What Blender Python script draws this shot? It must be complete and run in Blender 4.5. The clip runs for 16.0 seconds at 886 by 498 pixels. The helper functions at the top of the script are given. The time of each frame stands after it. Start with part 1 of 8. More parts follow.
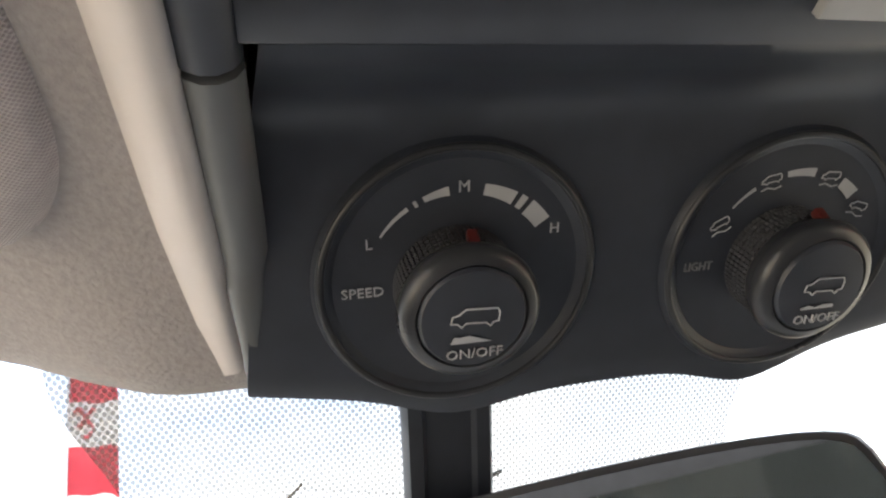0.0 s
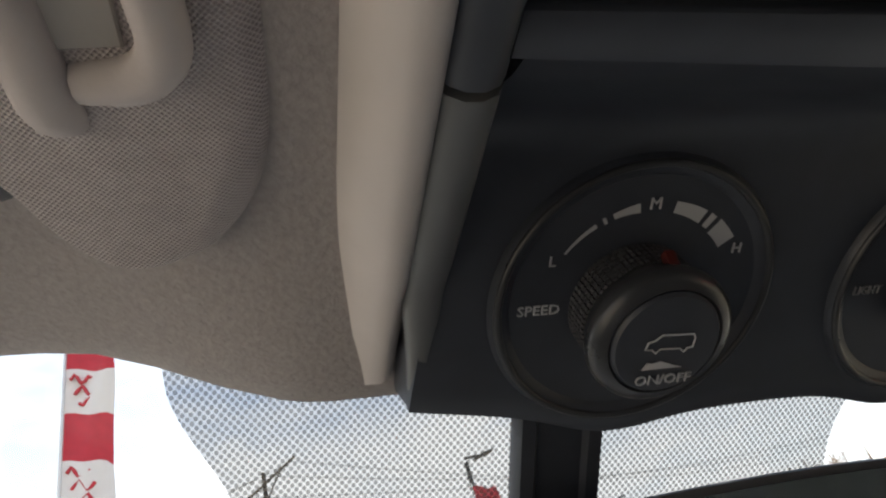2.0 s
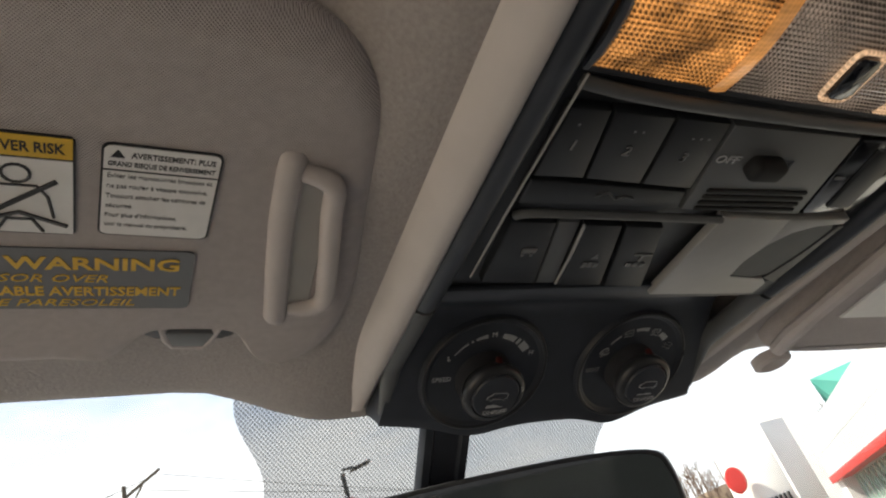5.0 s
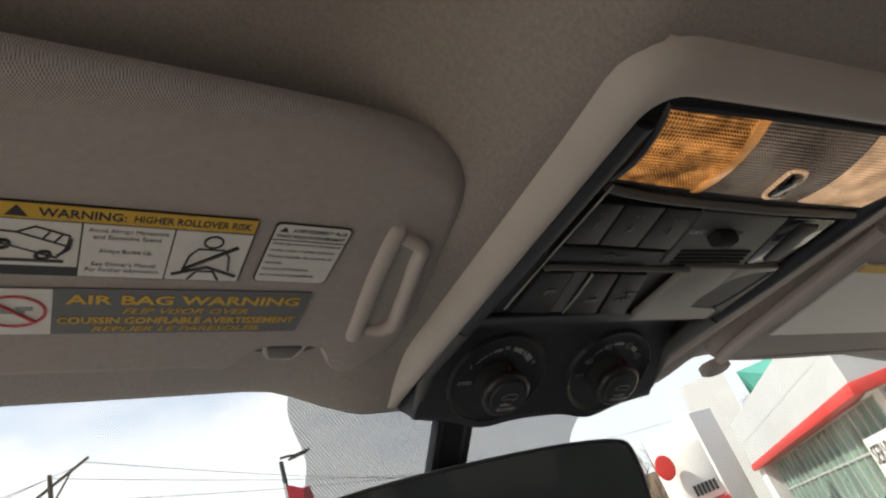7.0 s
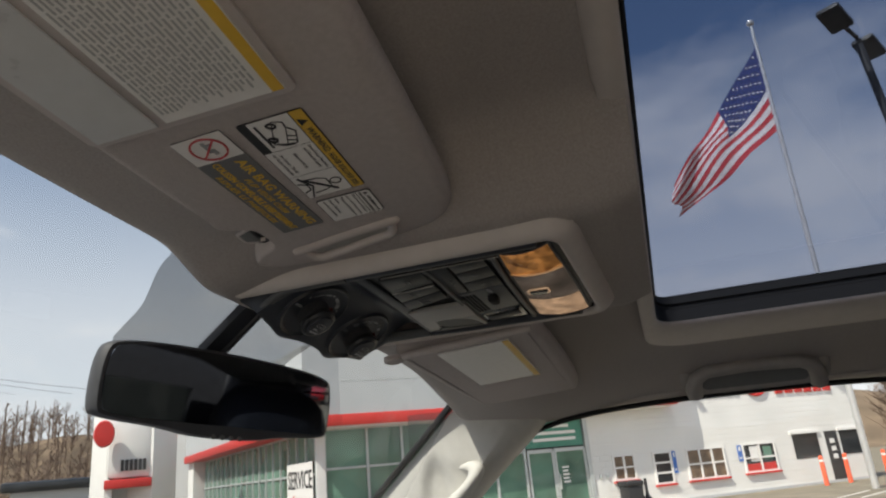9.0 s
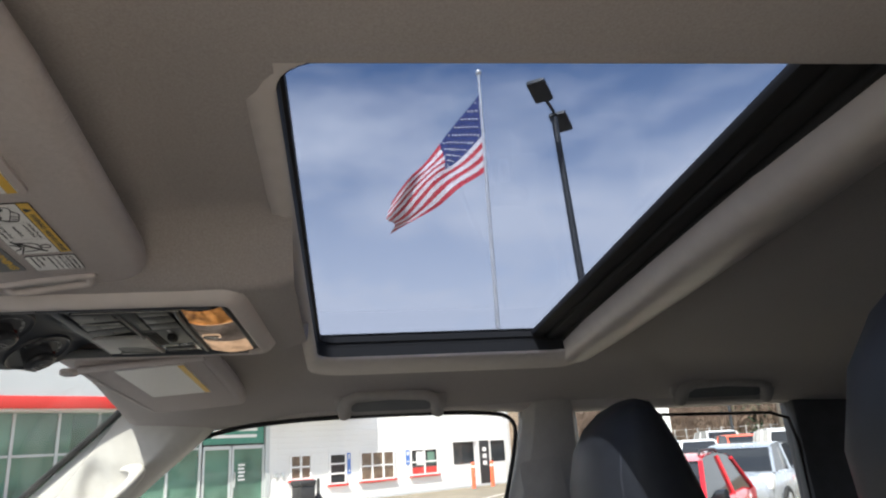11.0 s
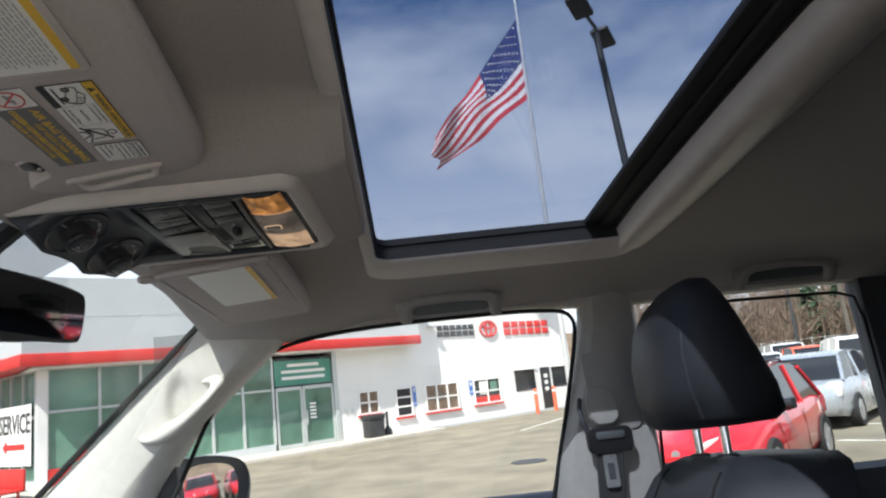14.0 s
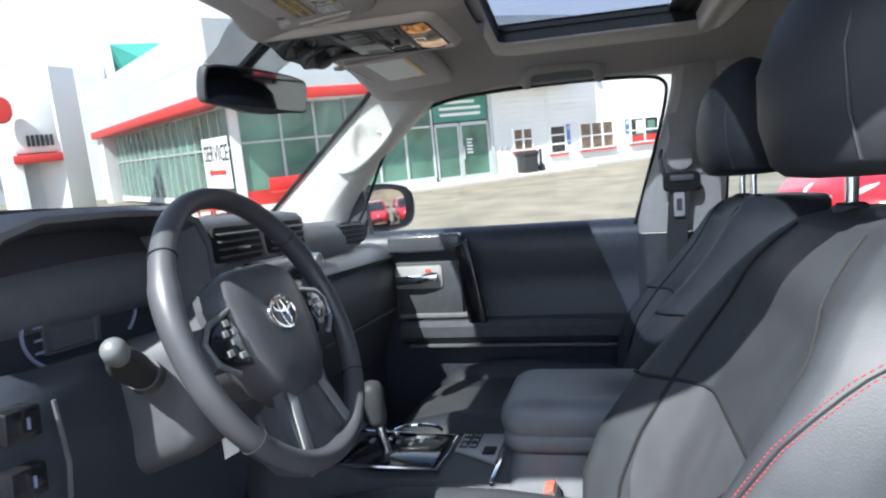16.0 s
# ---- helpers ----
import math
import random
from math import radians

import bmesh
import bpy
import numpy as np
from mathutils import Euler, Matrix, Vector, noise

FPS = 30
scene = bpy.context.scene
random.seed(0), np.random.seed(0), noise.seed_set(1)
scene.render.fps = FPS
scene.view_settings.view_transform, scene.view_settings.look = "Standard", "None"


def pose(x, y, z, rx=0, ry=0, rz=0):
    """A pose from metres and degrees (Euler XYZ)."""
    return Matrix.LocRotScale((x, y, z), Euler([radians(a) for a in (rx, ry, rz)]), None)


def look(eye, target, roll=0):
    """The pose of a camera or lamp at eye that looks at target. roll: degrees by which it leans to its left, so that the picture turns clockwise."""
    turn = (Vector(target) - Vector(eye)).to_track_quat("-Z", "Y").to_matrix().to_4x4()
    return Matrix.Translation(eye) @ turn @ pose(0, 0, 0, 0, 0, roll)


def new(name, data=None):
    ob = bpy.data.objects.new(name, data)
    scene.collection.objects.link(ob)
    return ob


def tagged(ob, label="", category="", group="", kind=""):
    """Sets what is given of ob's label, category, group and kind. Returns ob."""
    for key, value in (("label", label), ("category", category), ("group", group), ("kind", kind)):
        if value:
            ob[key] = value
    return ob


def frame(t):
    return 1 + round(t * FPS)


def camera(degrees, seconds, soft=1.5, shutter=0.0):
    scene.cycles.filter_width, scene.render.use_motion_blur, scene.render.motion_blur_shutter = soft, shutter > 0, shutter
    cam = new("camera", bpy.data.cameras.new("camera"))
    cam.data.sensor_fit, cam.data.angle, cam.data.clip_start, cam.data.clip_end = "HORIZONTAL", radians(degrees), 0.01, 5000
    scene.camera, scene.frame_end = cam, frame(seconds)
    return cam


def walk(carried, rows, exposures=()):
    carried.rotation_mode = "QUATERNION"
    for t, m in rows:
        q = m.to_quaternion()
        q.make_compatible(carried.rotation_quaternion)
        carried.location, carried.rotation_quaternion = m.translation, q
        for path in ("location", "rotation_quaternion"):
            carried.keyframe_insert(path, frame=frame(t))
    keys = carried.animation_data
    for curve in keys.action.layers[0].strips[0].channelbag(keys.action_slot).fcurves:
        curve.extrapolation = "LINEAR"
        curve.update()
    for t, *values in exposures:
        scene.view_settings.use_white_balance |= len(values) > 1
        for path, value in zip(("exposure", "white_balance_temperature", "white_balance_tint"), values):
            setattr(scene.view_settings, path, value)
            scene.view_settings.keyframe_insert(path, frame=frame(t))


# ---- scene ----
cam = camera(66.1, 16.0, soft=2.2)
PATH = [
    (0, (-0.0787, 0.0065, 1.4773), (0.3359, 1.5865, 2.6313), -13.63),
    (0.5, (-0.0812, 0.0007, 1.4753), (0.3471, 1.5689, 2.6403), -14.44),
    (1, (-0.0827, -0.0016, 1.4769), (0.3375, 1.5708, 2.6391), -14.00),
    (1.5, (-0.098, -0.001, 1.4817), (0.3433, 1.5816, 2.6222), -13.30),
    (2, (-0.114, 0.0123, 1.4941), (0.3033, 1.6271, 2.5977), -11.60),
    (2.5, (-0.1186, 0.0146, 1.4905), (0.3334, 1.621, 2.5928), -11.90),
    (3, (-0.115, -0.011, 1.4831), (0.3386, 1.6153, 2.5552), -10.65),
    (3.5, (-0.1358, -0.0467, 1.4753), (0.3592, 1.5677, 2.5471), -10.69),
    (4, (-0.1528, -0.0792, 1.4635), (0.4193, 1.4911, 2.5621), -12.25),
    (4.5, (-0.166, -0.1106, 1.4529), (0.493, 1.4318, 2.5422), -14.26),
    (5, (-0.1788, -0.1399, 1.4418), (0.5564, 1.3851, 2.5067), -14.93),
    (5.2, (-0.1929, -0.1478, 1.4392), (0.5527, 1.3809, 2.4913), -14.76),
    (7.3, (-0.274, -0.1982, 1.4259), (0.6598, 1.2725, 2.4083), -16.13),
    (7.5, (-0.2956, -0.1981, 1.4205), (0.6863, 1.2549, 2.3823), -16.02),
    (8, (-0.3549, -0.195, 1.4067), (0.8955, 1.0866, 2.2976), -15.53),
    (8.5, (-0.4411, -0.1859, 1.3938), (1.0306, 0.8932, 2.212), -12.06),
    (9, (-0.5234, -0.166, 1.377), (1.2052, 0.4704, 2.156), -2.97),
    (9.5, (-0.5733, -0.1749, 1.3757), (1.2664, -0.0106, 2.143), -4.11),
    (10, (-0.6081, -0.1965, 1.375), (1.2543, -0.2125, 2.1039), -0.98),
    (10.2, (-0.6308, -0.201, 1.3847), (1.2322, -0.2745, 2.1085), -0.67),
    (12.3, (-0.7178, -0.2764, 1.3484), (1.1239, -0.5237, 2.088), -5.47),
    (12.5, (-0.714, -0.2725, 1.3438), (1.1353, -0.5121, 2.0667), -5.51),
    (13, (-0.714, -0.2594, 1.3299), (1.1677, -0.4261, 1.9865), -6.02),
    (13.5, (-0.6939, -0.2448, 1.3246), (1.205, -0.3237, 1.9473), -6.49),
    (14, (-0.6841, -0.2268, 1.3136), (1.2337, -0.2412, 1.881), -6.00),
    (14.5, (-0.7178, -0.2248, 1.3152), (1.2392, -0.1549, 1.7215), -4.74),
    (15, (-0.8053, -0.2354, 1.3086), (1.1633, 0.1013, 1.4138), 1.02),
    (15.5, (-0.9492, -0.2788, 1.3038), (0.9863, 0.2251, 1.3054), -0.15),
    (16, (-1.08, -0.3457, 1.3018), (0.8525, 0.1478, 1.1532), -3.82),
]
EXPOSURES = [(0, 3.62, 6800, 10), (1.0, 3.37, 6800, 10), (1.5, 2.87, 6800, 10), (2.0, 2.37, 6800, 10), (2.5, 2.22, 6800, 10), (3.0, 2.15, 6900, 10), (3.5, 2.2, 6900, 10), (4.0, 2.25, 6900, 10), (5.2, 2.15, 6900, 10), (7.3, 1.7, 6900, 10), (9.0, 1.22, 6600, 10), (10.2, 1.65, 6400, 10), (12.5, 2.28, 6300, 10), (13.2, 2.07, 6300, 10), (14.0, 1.8, 6150, 8), (15.0, 1.95, 6000, 6), (16.0, 2.1, 5750, 7)]
# The car stands askew on the sloping lot: its own frame, in which the cabin and the path are laid out, is turned into the lot's level one.
CAR = Matrix(((0.9957947, 0.0007298, -0.0916102), (0.0, 0.9999683, 0.0079661), (0.0916131, -0.0079326, 0.9957631))).transposed().to_4x4() @ Matrix.Translation((0, 0, 0.32))
walk(cam, [(t, CAR @ look(eye, target, roll)) for t, eye, target, roll in PATH], EXPOSURES)

# ---- world, sun ----
SUN_DIR = Vector((-0.70, 0.305, 1.0)).normalized()
world = bpy.data.worlds.new("world")
scene.world = world
world.use_nodes = True
wn, wl = world.node_tree.nodes, world.node_tree.links
wn.clear()
sky = wn.new("ShaderNodeTexSky")
sky.sky_type, sky.sun_disc = "NISHITA", False
sky.sun_elevation = math.asin(SUN_DIR.z)
sky.sun_rotation = math.atan2(SUN_DIR.x, SUN_DIR.y)
sky.air_density, sky.dust_density = 1.0, 0.6
tc = wn.new("ShaderNodeTexCoord")
mp = wn.new("ShaderNodeMapping")
mp.inputs["Scale"].default_value = (1.0, 1.0, 2.6)
n1 = wn.new("ShaderNodeTexNoise")
n1.inputs["Scale"].default_value, n1.inputs["Detail"].default_value, n1.inputs["Roughness"].default_value = 2.2, 7, 0.58
rp = wn.new("ShaderNodeValToRGB")
rp.color_ramp.elements[0].position, rp.color_ramp.elements[1].position = 0.42, 0.70
cm = wn.new("ShaderNodeMix")
cm.data_type = "RGBA"
cm.inputs[7].default_value = (6.3, 6.4, 6.7, 1)
mul = wn.new("ShaderNodeMath")
mul.operation = "MULTIPLY"
mul.inputs[1].default_value = 0.85
bg, out = wn.new("ShaderNodeBackground"), wn.new("ShaderNodeOutputWorld")
bg.inputs["Strength"].default_value = 0.105
wl.new(tc.outputs["Generated"], mp.inputs["Vector"])
wl.new(mp.outputs["Vector"], n1.inputs["Vector"])
wl.new(n1.outputs["Fac"], rp.inputs["Fac"])
wl.new(rp.outputs["Color"], mul.inputs[0])
hz, sp, mxx = wn.new("ShaderNodeMapRange"), wn.new("ShaderNodeSeparateXYZ"), wn.new("ShaderNodeMath")
hz.inputs["From Min"].default_value, hz.inputs["From Max"].default_value = 0.22, 0.50
hz.inputs["To Min"].default_value, hz.inputs["To Max"].default_value = 0.80, 0.0
mxx.operation, mxx.use_clamp = "ADD", True
wl.new(tc.outputs["Generated"], sp.inputs[0])
wl.new(sp.outputs["Z"], hz.inputs["Value"])
wl.new(hz.outputs["Result"], mxx.inputs[0])
wl.new(mul.outputs[0], mxx.inputs[1])
wl.new(mxx.outputs[0], cm.inputs[0])
wl.new(sky.outputs["Color"], cm.inputs[6])
wl.new(cm.outputs[2], bg.inputs["Color"])
wl.new(bg.outputs["Background"], out.inputs["Surface"])
sun = new("sun", bpy.data.lights.new("sun", "SUN"))
sun.data.energy, sun.data.angle, sun.data.color = 4.3, radians(0.6), (1.0, 0.935, 0.82)
sun.matrix_world = look((0, 0, 0), tuple(-SUN_DIR))


# ---- materials ----
def material(name, color, rough=0.6, metal=0.0, vary=0.12, scale=30.0, bump=0.0, bump_scale=200.0, coat=0.0, spec=0.5, trans=0.0, ior=1.45, sheen=0.0):
    m = bpy.data.materials.new(name)
    m.use_nodes = True
    n, l = m.node_tree.nodes, m.node_tree.links
    b = n["Principled BSDF"]
    b.inputs["Roughness"].default_value, b.inputs["Metallic"].default_value = rough, metal
    b.inputs["Specular IOR Level"].default_value, b.inputs["Coat Weight"].default_value = spec, coat
    b.inputs["Transmission Weight"].default_value, b.inputs["IOR"].default_value = trans, ior
    b.inputs["Sheen Weight"].default_value = sheen
    b.inputs["Base Color"].default_value = (*color, 1)
    t = n.new("ShaderNodeTexCoord")
    if vary:
        a = n.new("ShaderNodeTexNoise")
        a.inputs["Scale"].default_value, a.inputs["Detail"].default_value = scale, 6
        r = n.new("ShaderNodeValToRGB")
        lo, hi = 1 - vary, 1 + vary
        r.color_ramp.elements[0].color = (*[c * lo for c in color], 1)
        r.color_ramp.elements[1].color = (*[min(1, c * hi) for c in color], 1)
        r.color_ramp.elements[0].position, r.color_ramp.elements[1].position = 0.3, 0.7
        l.new(t.outputs["Object"], a.inputs["Vector"])
        l.new(a.outputs["Fac"], r.inputs["Fac"])
        l.new(r.outputs["Color"], b.inputs["Base Color"])
        q = n.new("ShaderNodeMapRange")
        q.inputs["To Min"].default_value, q.inputs["To Max"].default_value = max(0.02, rough - 0.08), min(1, rough + 0.08)
        l.new(a.outputs["Fac"], q.inputs["Value"])
        l.new(q.outputs["Result"], b.inputs["Roughness"])
    if bump:
        v = n.new("ShaderNodeTexNoise")
        v.inputs["Scale"].default_value, v.inputs["Detail"].default_value = bump_scale, 3
        u = n.new("ShaderNodeBump")
        u.inputs["Strength"].default_value, u.inputs["Distance"].default_value = bump, 0.3 / bump_scale
        l.new(t.outputs["Object"], v.inputs["Vector"])
        l.new(v.outputs["Fac"], u.inputs["Height"])
        l.new(u.outputs["Normal"], b.inputs["Normal"])
    return m


def dotted(m, scale, strength, distance, to=(1, 1, 1), hole_shade=0.0):
    """A woven or dimpled relief: cells in a regular grid on the object's own axes."""
    n, l = m.node_tree.nodes, m.node_tree.links
    b = n["Principled BSDF"]
    t = n.new("ShaderNodeTexCoord")
    mpp = n.new("ShaderNodeMapping")
    mpp.inputs["Scale"].default_value = [scale * a for a in to]
    mpp.inputs["Rotation"].default_value = (0, 0, radians(45))
    v = n.new("ShaderNodeTexVoronoi")
    v.inputs["Randomness"].default_value, v.inputs["Scale"].default_value = 0.0, 1.0
    u = n.new("ShaderNodeBump")
    u.inputs["Strength"].default_value, u.inputs["Distance"].default_value = strength, distance
    l.new(t.outputs["Object"], mpp.inputs["Vector"])
    l.new(mpp.outputs["Vector"], v.inputs["Vector"])
    l.new(v.outputs["Distance"], u.inputs["Height"])
    l.new(u.outputs["Normal"], b.inputs["Normal"])
    if hole_shade:  # shade in the holes of the weave is put into the colour
        g, k = n.new("ShaderNodeMapRange"), n.new("ShaderNodeMix")
        k.data_type, k.blend_type = "RGBA", "MULTIPLY"
        k.inputs[0].default_value = 1.0
        g.inputs["From Min"].default_value, g.inputs["From Max"].default_value = 0.1, 0.6
        g.inputs["To Min"].default_value, g.inputs["To Max"].default_value = 1.0 - hole_shade, 1.0
        l.new(v.outputs["Distance"], g.inputs["Value"])
        old = b.inputs["Base Color"].links[0].from_socket
        l.new(old, k.inputs[6])
        l.new(g.outputs["Result"], k.inputs[7])
        l.new(k.outputs[2], b.inputs["Base Color"])
    return m


def clear_glass(name, tint, gloss=0.06, rough=0.0):
    m = bpy.data.materials.new(name)
    m.use_nodes = True
    n, l = m.node_tree.nodes, m.node_tree.links
    n.clear()
    o, mx = n.new("ShaderNodeOutputMaterial"), n.new("ShaderNodeMixShader")
    tr, gl = n.new("ShaderNodeBsdfTransparent"), n.new("ShaderNodeBsdfGlossy")
    tr.inputs["Color"].default_value = (*tint, 1)
    gl.inputs["Roughness"].default_value = rough
    mx.inputs["Fac"].default_value = gloss
    l.new(tr.outputs["BSDF"], mx.inputs[1])
    l.new(gl.outputs["BSDF"], mx.inputs[2])
    l.new(mx.outputs["Shader"], o.inputs["Surface"])
    return m


def glow(name, color, strength):
    m = bpy.data.materials.new(name)
    m.use_nodes = True
    b = m.node_tree.nodes["Principled BSDF"]
    b.inputs["Base Color"].default_value = (*color, 1)
    b.inputs["Emission Color"].default_value, b.inputs["Emission Strength"].default_value = (*color, 1), strength
    return m


M = {}
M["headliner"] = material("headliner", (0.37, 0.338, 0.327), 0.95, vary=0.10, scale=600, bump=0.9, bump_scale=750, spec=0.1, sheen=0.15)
M["trim_grey"] = material("trim_grey", (0.57, 0.525, 0.505), 0.62, vary=0.04, scale=60, bump=0.15, bump_scale=1500)
M["pillar"] = material("pillar", (0.60, 0.585, 0.55), 0.7, vary=0.04, scale=60, bump=0.2, bump_scale=1200)
M["visor"] = dotted(material("visor", (0.62, 0.565, 0.555), 0.9, vary=0.06, scale=300, spec=0.15), 1500, 0.9, 0.0006, to=(1, 1, 0), hole_shade=0.34)
M["visor_plain"] = material("visor_plain", (0.52, 0.475, 0.465), 0.75, vary=0.04, scale=80, bump=0.15, bump_scale=1500)
M["black_panel"] = material("black_panel", (0.034, 0.039, 0.051), 0.42, vary=0.15, scale=80, bump=0.2, bump_scale=2500)
# darker copy of black_panel: the dials' extra windscreen light is put into colour
M["switch_black"] = material("switch_black", (0.015, 0.017, 0.021), 0.45, vary=0.15, scale=80, bump=0.2, bump_scale=2500)
M["soft_black"] = material("soft_black", (0.058, 0.060, 0.067), 0.6, vary=0.15, scale=40, bump=0.3, bump_scale=1500)
M["knob_black"] = material("knob_black", (0.034, 0.036, 0.041), 0.30, vary=0.15, scale=60, bump=0.15, bump_scale=2500)
M["dash"] = material("dash", (0.115, 0.118, 0.130), 0.62, vary=0.12, scale=30, bump=0.35, bump_scale=900)
M["gloss_black"] = material("gloss_black", (0.010, 0.010, 0.012), 0.12, vary=0.0, coat=0.4)
M["rubber"] = material("rubber", (0.009, 0.009, 0.010), 0.75, vary=0.2, scale=50)
M["leather"] = material("leather", (0.031, 0.033, 0.038), 0.52, vary=0.14, scale=25, bump=0.35, bump_scale=700, spec=0.34)
M["leather_rim"] = material("leather_rim", (0.048, 0.049, 0.056), 0.42, vary=0.12, scale=25, bump=0.2, bump_scale=900)
M["leather_grey"] = material("leather_grey", (0.052, 0.053, 0.058), 0.55, vary=0.12, scale=25, bump=0.35, bump_scale=700, spec=0.35)
M["stitch"] = material("stitch", (0.30, 0.03, 0.035), 0.7, vary=0.1)
M["seam"] = material("seam", (0.008, 0.008, 0.009), 0.8, vary=0)
M["silver"] = material("silver", (0.55, 0.56, 0.57), 0.3, metal=0.9, vary=0.04, scale=90)
M["chrome"] = material("chrome", (0.85, 0.85, 0.86), 0.08, metal=1.0, vary=0)
M["grey_plastic"] = material("grey_plastic", (0.16, 0.165, 0.17), 0.5, vary=0.06, scale=60, bump=0.15, bump_scale=1500)
M["bezel_grey"] = material("bezel_grey", (0.10, 0.105, 0.11), 0.45, vary=0.06, scale=90, bump=0.1, bump_scale=2000)
M["mark_white"] = material("mark_white", (0.40, 0.41, 0.43), 0.6, vary=0)
M["mark_dim"] = material("mark_dim", (0.16, 0.165, 0.175), 0.6, vary=0)
M["label_white"] = material("label_white", (0.80, 0.79, 0.78), 0.45, vary=0.03, scale=200)
M["label_yellow"] = material("label_yellow", (0.72, 0.45, 0.05), 0.45, vary=0.03, scale=200)
M["label_grey"] = material("label_grey", (0.15, 0.155, 0.165), 0.5, vary=0.04, scale=200)
M["label_black"] = material("label_black", (0.02, 0.02, 0.022), 0.5, vary=0)
M["label_red"] = material("label_red", (0.55, 0.06, 0.07), 0.5, vary=0)
M["print_pale"] = material("print_pale", (0.42, 0.43, 0.44), 0.6, vary=0)
M["print_grey"] = material("print_grey", (0.30, 0.32, 0.34), 0.6, vary=0)
M["roll"] = material("roll", (0.50, 0.455, 0.43), 0.34, vary=0.05, scale=40, bump=0.1, bump_scale=1200)
# lightened base colour: the cover's reflection of the outdoors is painted in
M["mirror_cover"] = material("mirror_cover", (0.58, 0.59, 0.60), 0.3, vary=0.04, scale=60)
M["mirror"] = material("mirror", (0.72, 0.74, 0.75), 0.02, metal=1.0, vary=0)
M["mirror_dim"] = material("mirror_dim", (0.28, 0.30, 0.33), 0.03, metal=1.0, vary=0)
M["glass"] = clear_glass("glass", (0.59, 0.605, 0.595), 0.04)
M["glass_front"] = clear_glass("glass_front", (0.47, 0.49, 0.49), 0.04)
M["glass_sun"] = clear_glass("glass_sun", (0.42, 0.445, 0.495), 0.03)
def lit_lens(name, base, color, lo, hi, cells=620.0, deep=0.85):
    """A lens of small prisms with a bulb behind it: its dark cells, bright edges and uneven glow are painted in."""
    m = material(name, base, 0.16, vary=0.14, scale=160)
    n, l = m.node_tree.nodes, m.node_tree.links
    b = n["Principled BSDF"]
    t, a, r = n.new("ShaderNodeTexCoord"), n.new("ShaderNodeTexNoise"), n.new("ShaderNodeMapRange")
    a.inputs["Scale"].default_value, a.inputs["Detail"].default_value, a.inputs["Roughness"].default_value = 75.0, 5, 0.7
    r.inputs["From Min"].default_value, r.inputs["From Max"].default_value = 0.38, 0.66
    r.inputs["To Min"].default_value, r.inputs["To Max"].default_value = lo, hi
    l.new(t.outputs["Object"], a.inputs["Vector"])
    l.new(a.outputs["Fac"], r.inputs["Value"])
    mpl, v, g, k = n.new("ShaderNodeMapping"), n.new("ShaderNodeTexVoronoi"), n.new("ShaderNodeMapRange"), n.new("ShaderNodeMath")
    mpl.inputs["Scale"].default_value = (cells, cells, 0.0)
    v.inputs["Randomness"].default_value, v.inputs["Scale"].default_value = 0.06, 1.0
    g.inputs["From Min"].default_value, g.inputs["From Max"].default_value = 0.18, 0.62
    g.inputs["To Min"].default_value, g.inputs["To Max"].default_value = 1.0 - deep, 1.15
    k.operation = "MULTIPLY"
    l.new(t.outputs["Object"], mpl.inputs["Vector"])
    l.new(mpl.outputs["Vector"], v.inputs["Vector"])
    l.new(v.outputs["Distance"], g.inputs["Value"])
    l.new(g.outputs["Result"], k.inputs[0])
    l.new(r.outputs["Result"], k.inputs[1])
    b.inputs["Emission Color"].default_value = (*color, 1)
    l.new(k.outputs["Value"], b.inputs["Emission Strength"])
    x = n.new("ShaderNodeMix")
    x.data_type, x.blend_type = "RGBA", "MULTIPLY"
    x.inputs[0].default_value = 1.0
    old = b.inputs["Base Color"].links[0].from_socket
    l.new(old, x.inputs[6])
    l.new(g.outputs["Result"], x.inputs[7])
    l.new(x.outputs[2], b.inputs["Base Color"])
    return m


M["lens_on"] = lit_lens("lens_on", (0.50, 0.28, 0.13), (1.0, 0.42, 0.11), 0.02, 0.22, deep=0.90)
M["lens"] = lit_lens("lens", (0.56, 0.51, 0.47), (1.0, 0.72, 0.54), 0.005, 0.035, deep=0.85)
M["lens_half"] = lit_lens("lens_half", (0.55, 0.46, 0.38), (1.0, 0.62, 0.36), 0.09, 0.20, deep=0.45)
M["lens_rib"] = lit_lens("lens_rib", (0.55, 0.30, 0.13), (1.0, 0.42, 0.11), 0.04, 0.12, deep=0.1)
M["bulb"] = glow("bulb", (1.0, 0.42, 0.12), 20.0)
M["red_dark"] = material("red_dark", (0.09, 0.012, 0.010), 0.5, vary=0)
M["buckle_red"] = material("buckle_red", (0.75, 0.10, 0.07), 0.4, vary=0)
M["armrest_grey"] = material("armrest_grey", (0.135, 0.142, 0.156), 0.5, vary=0.1, scale=25, bump=0.3, bump_scale=700, spec=0.4)
M["trim_gloss"] = material("trim_gloss", (0.075, 0.078, 0.085), 0.22, vary=0.05, scale=60, coat=0.3)
M["belt"] = dotted(material("belt", (0.035, 0.035, 0.037), 0.8, vary=0.1, scale=200), 900, 0.6, 0.0006)
M["sign_screen"] = glow("sign_screen", (0.05, 0.055, 0.065), 0.04)
M["satin_grey"] = material("satin_grey", (0.36, 0.355, 0.345), 0.42, metal=0.2, vary=0.05, scale=90, bump=0.1, bump_scale=2000)
M["lining"] = material("lining", (0.040, 0.043, 0.054), 0.6, vary=0.1, scale=60)
M["grip"] = material("grip", (0.36, 0.34, 0.325), 0.6, vary=0.06, scale=60, bump=0.15, bump_scale=1500)
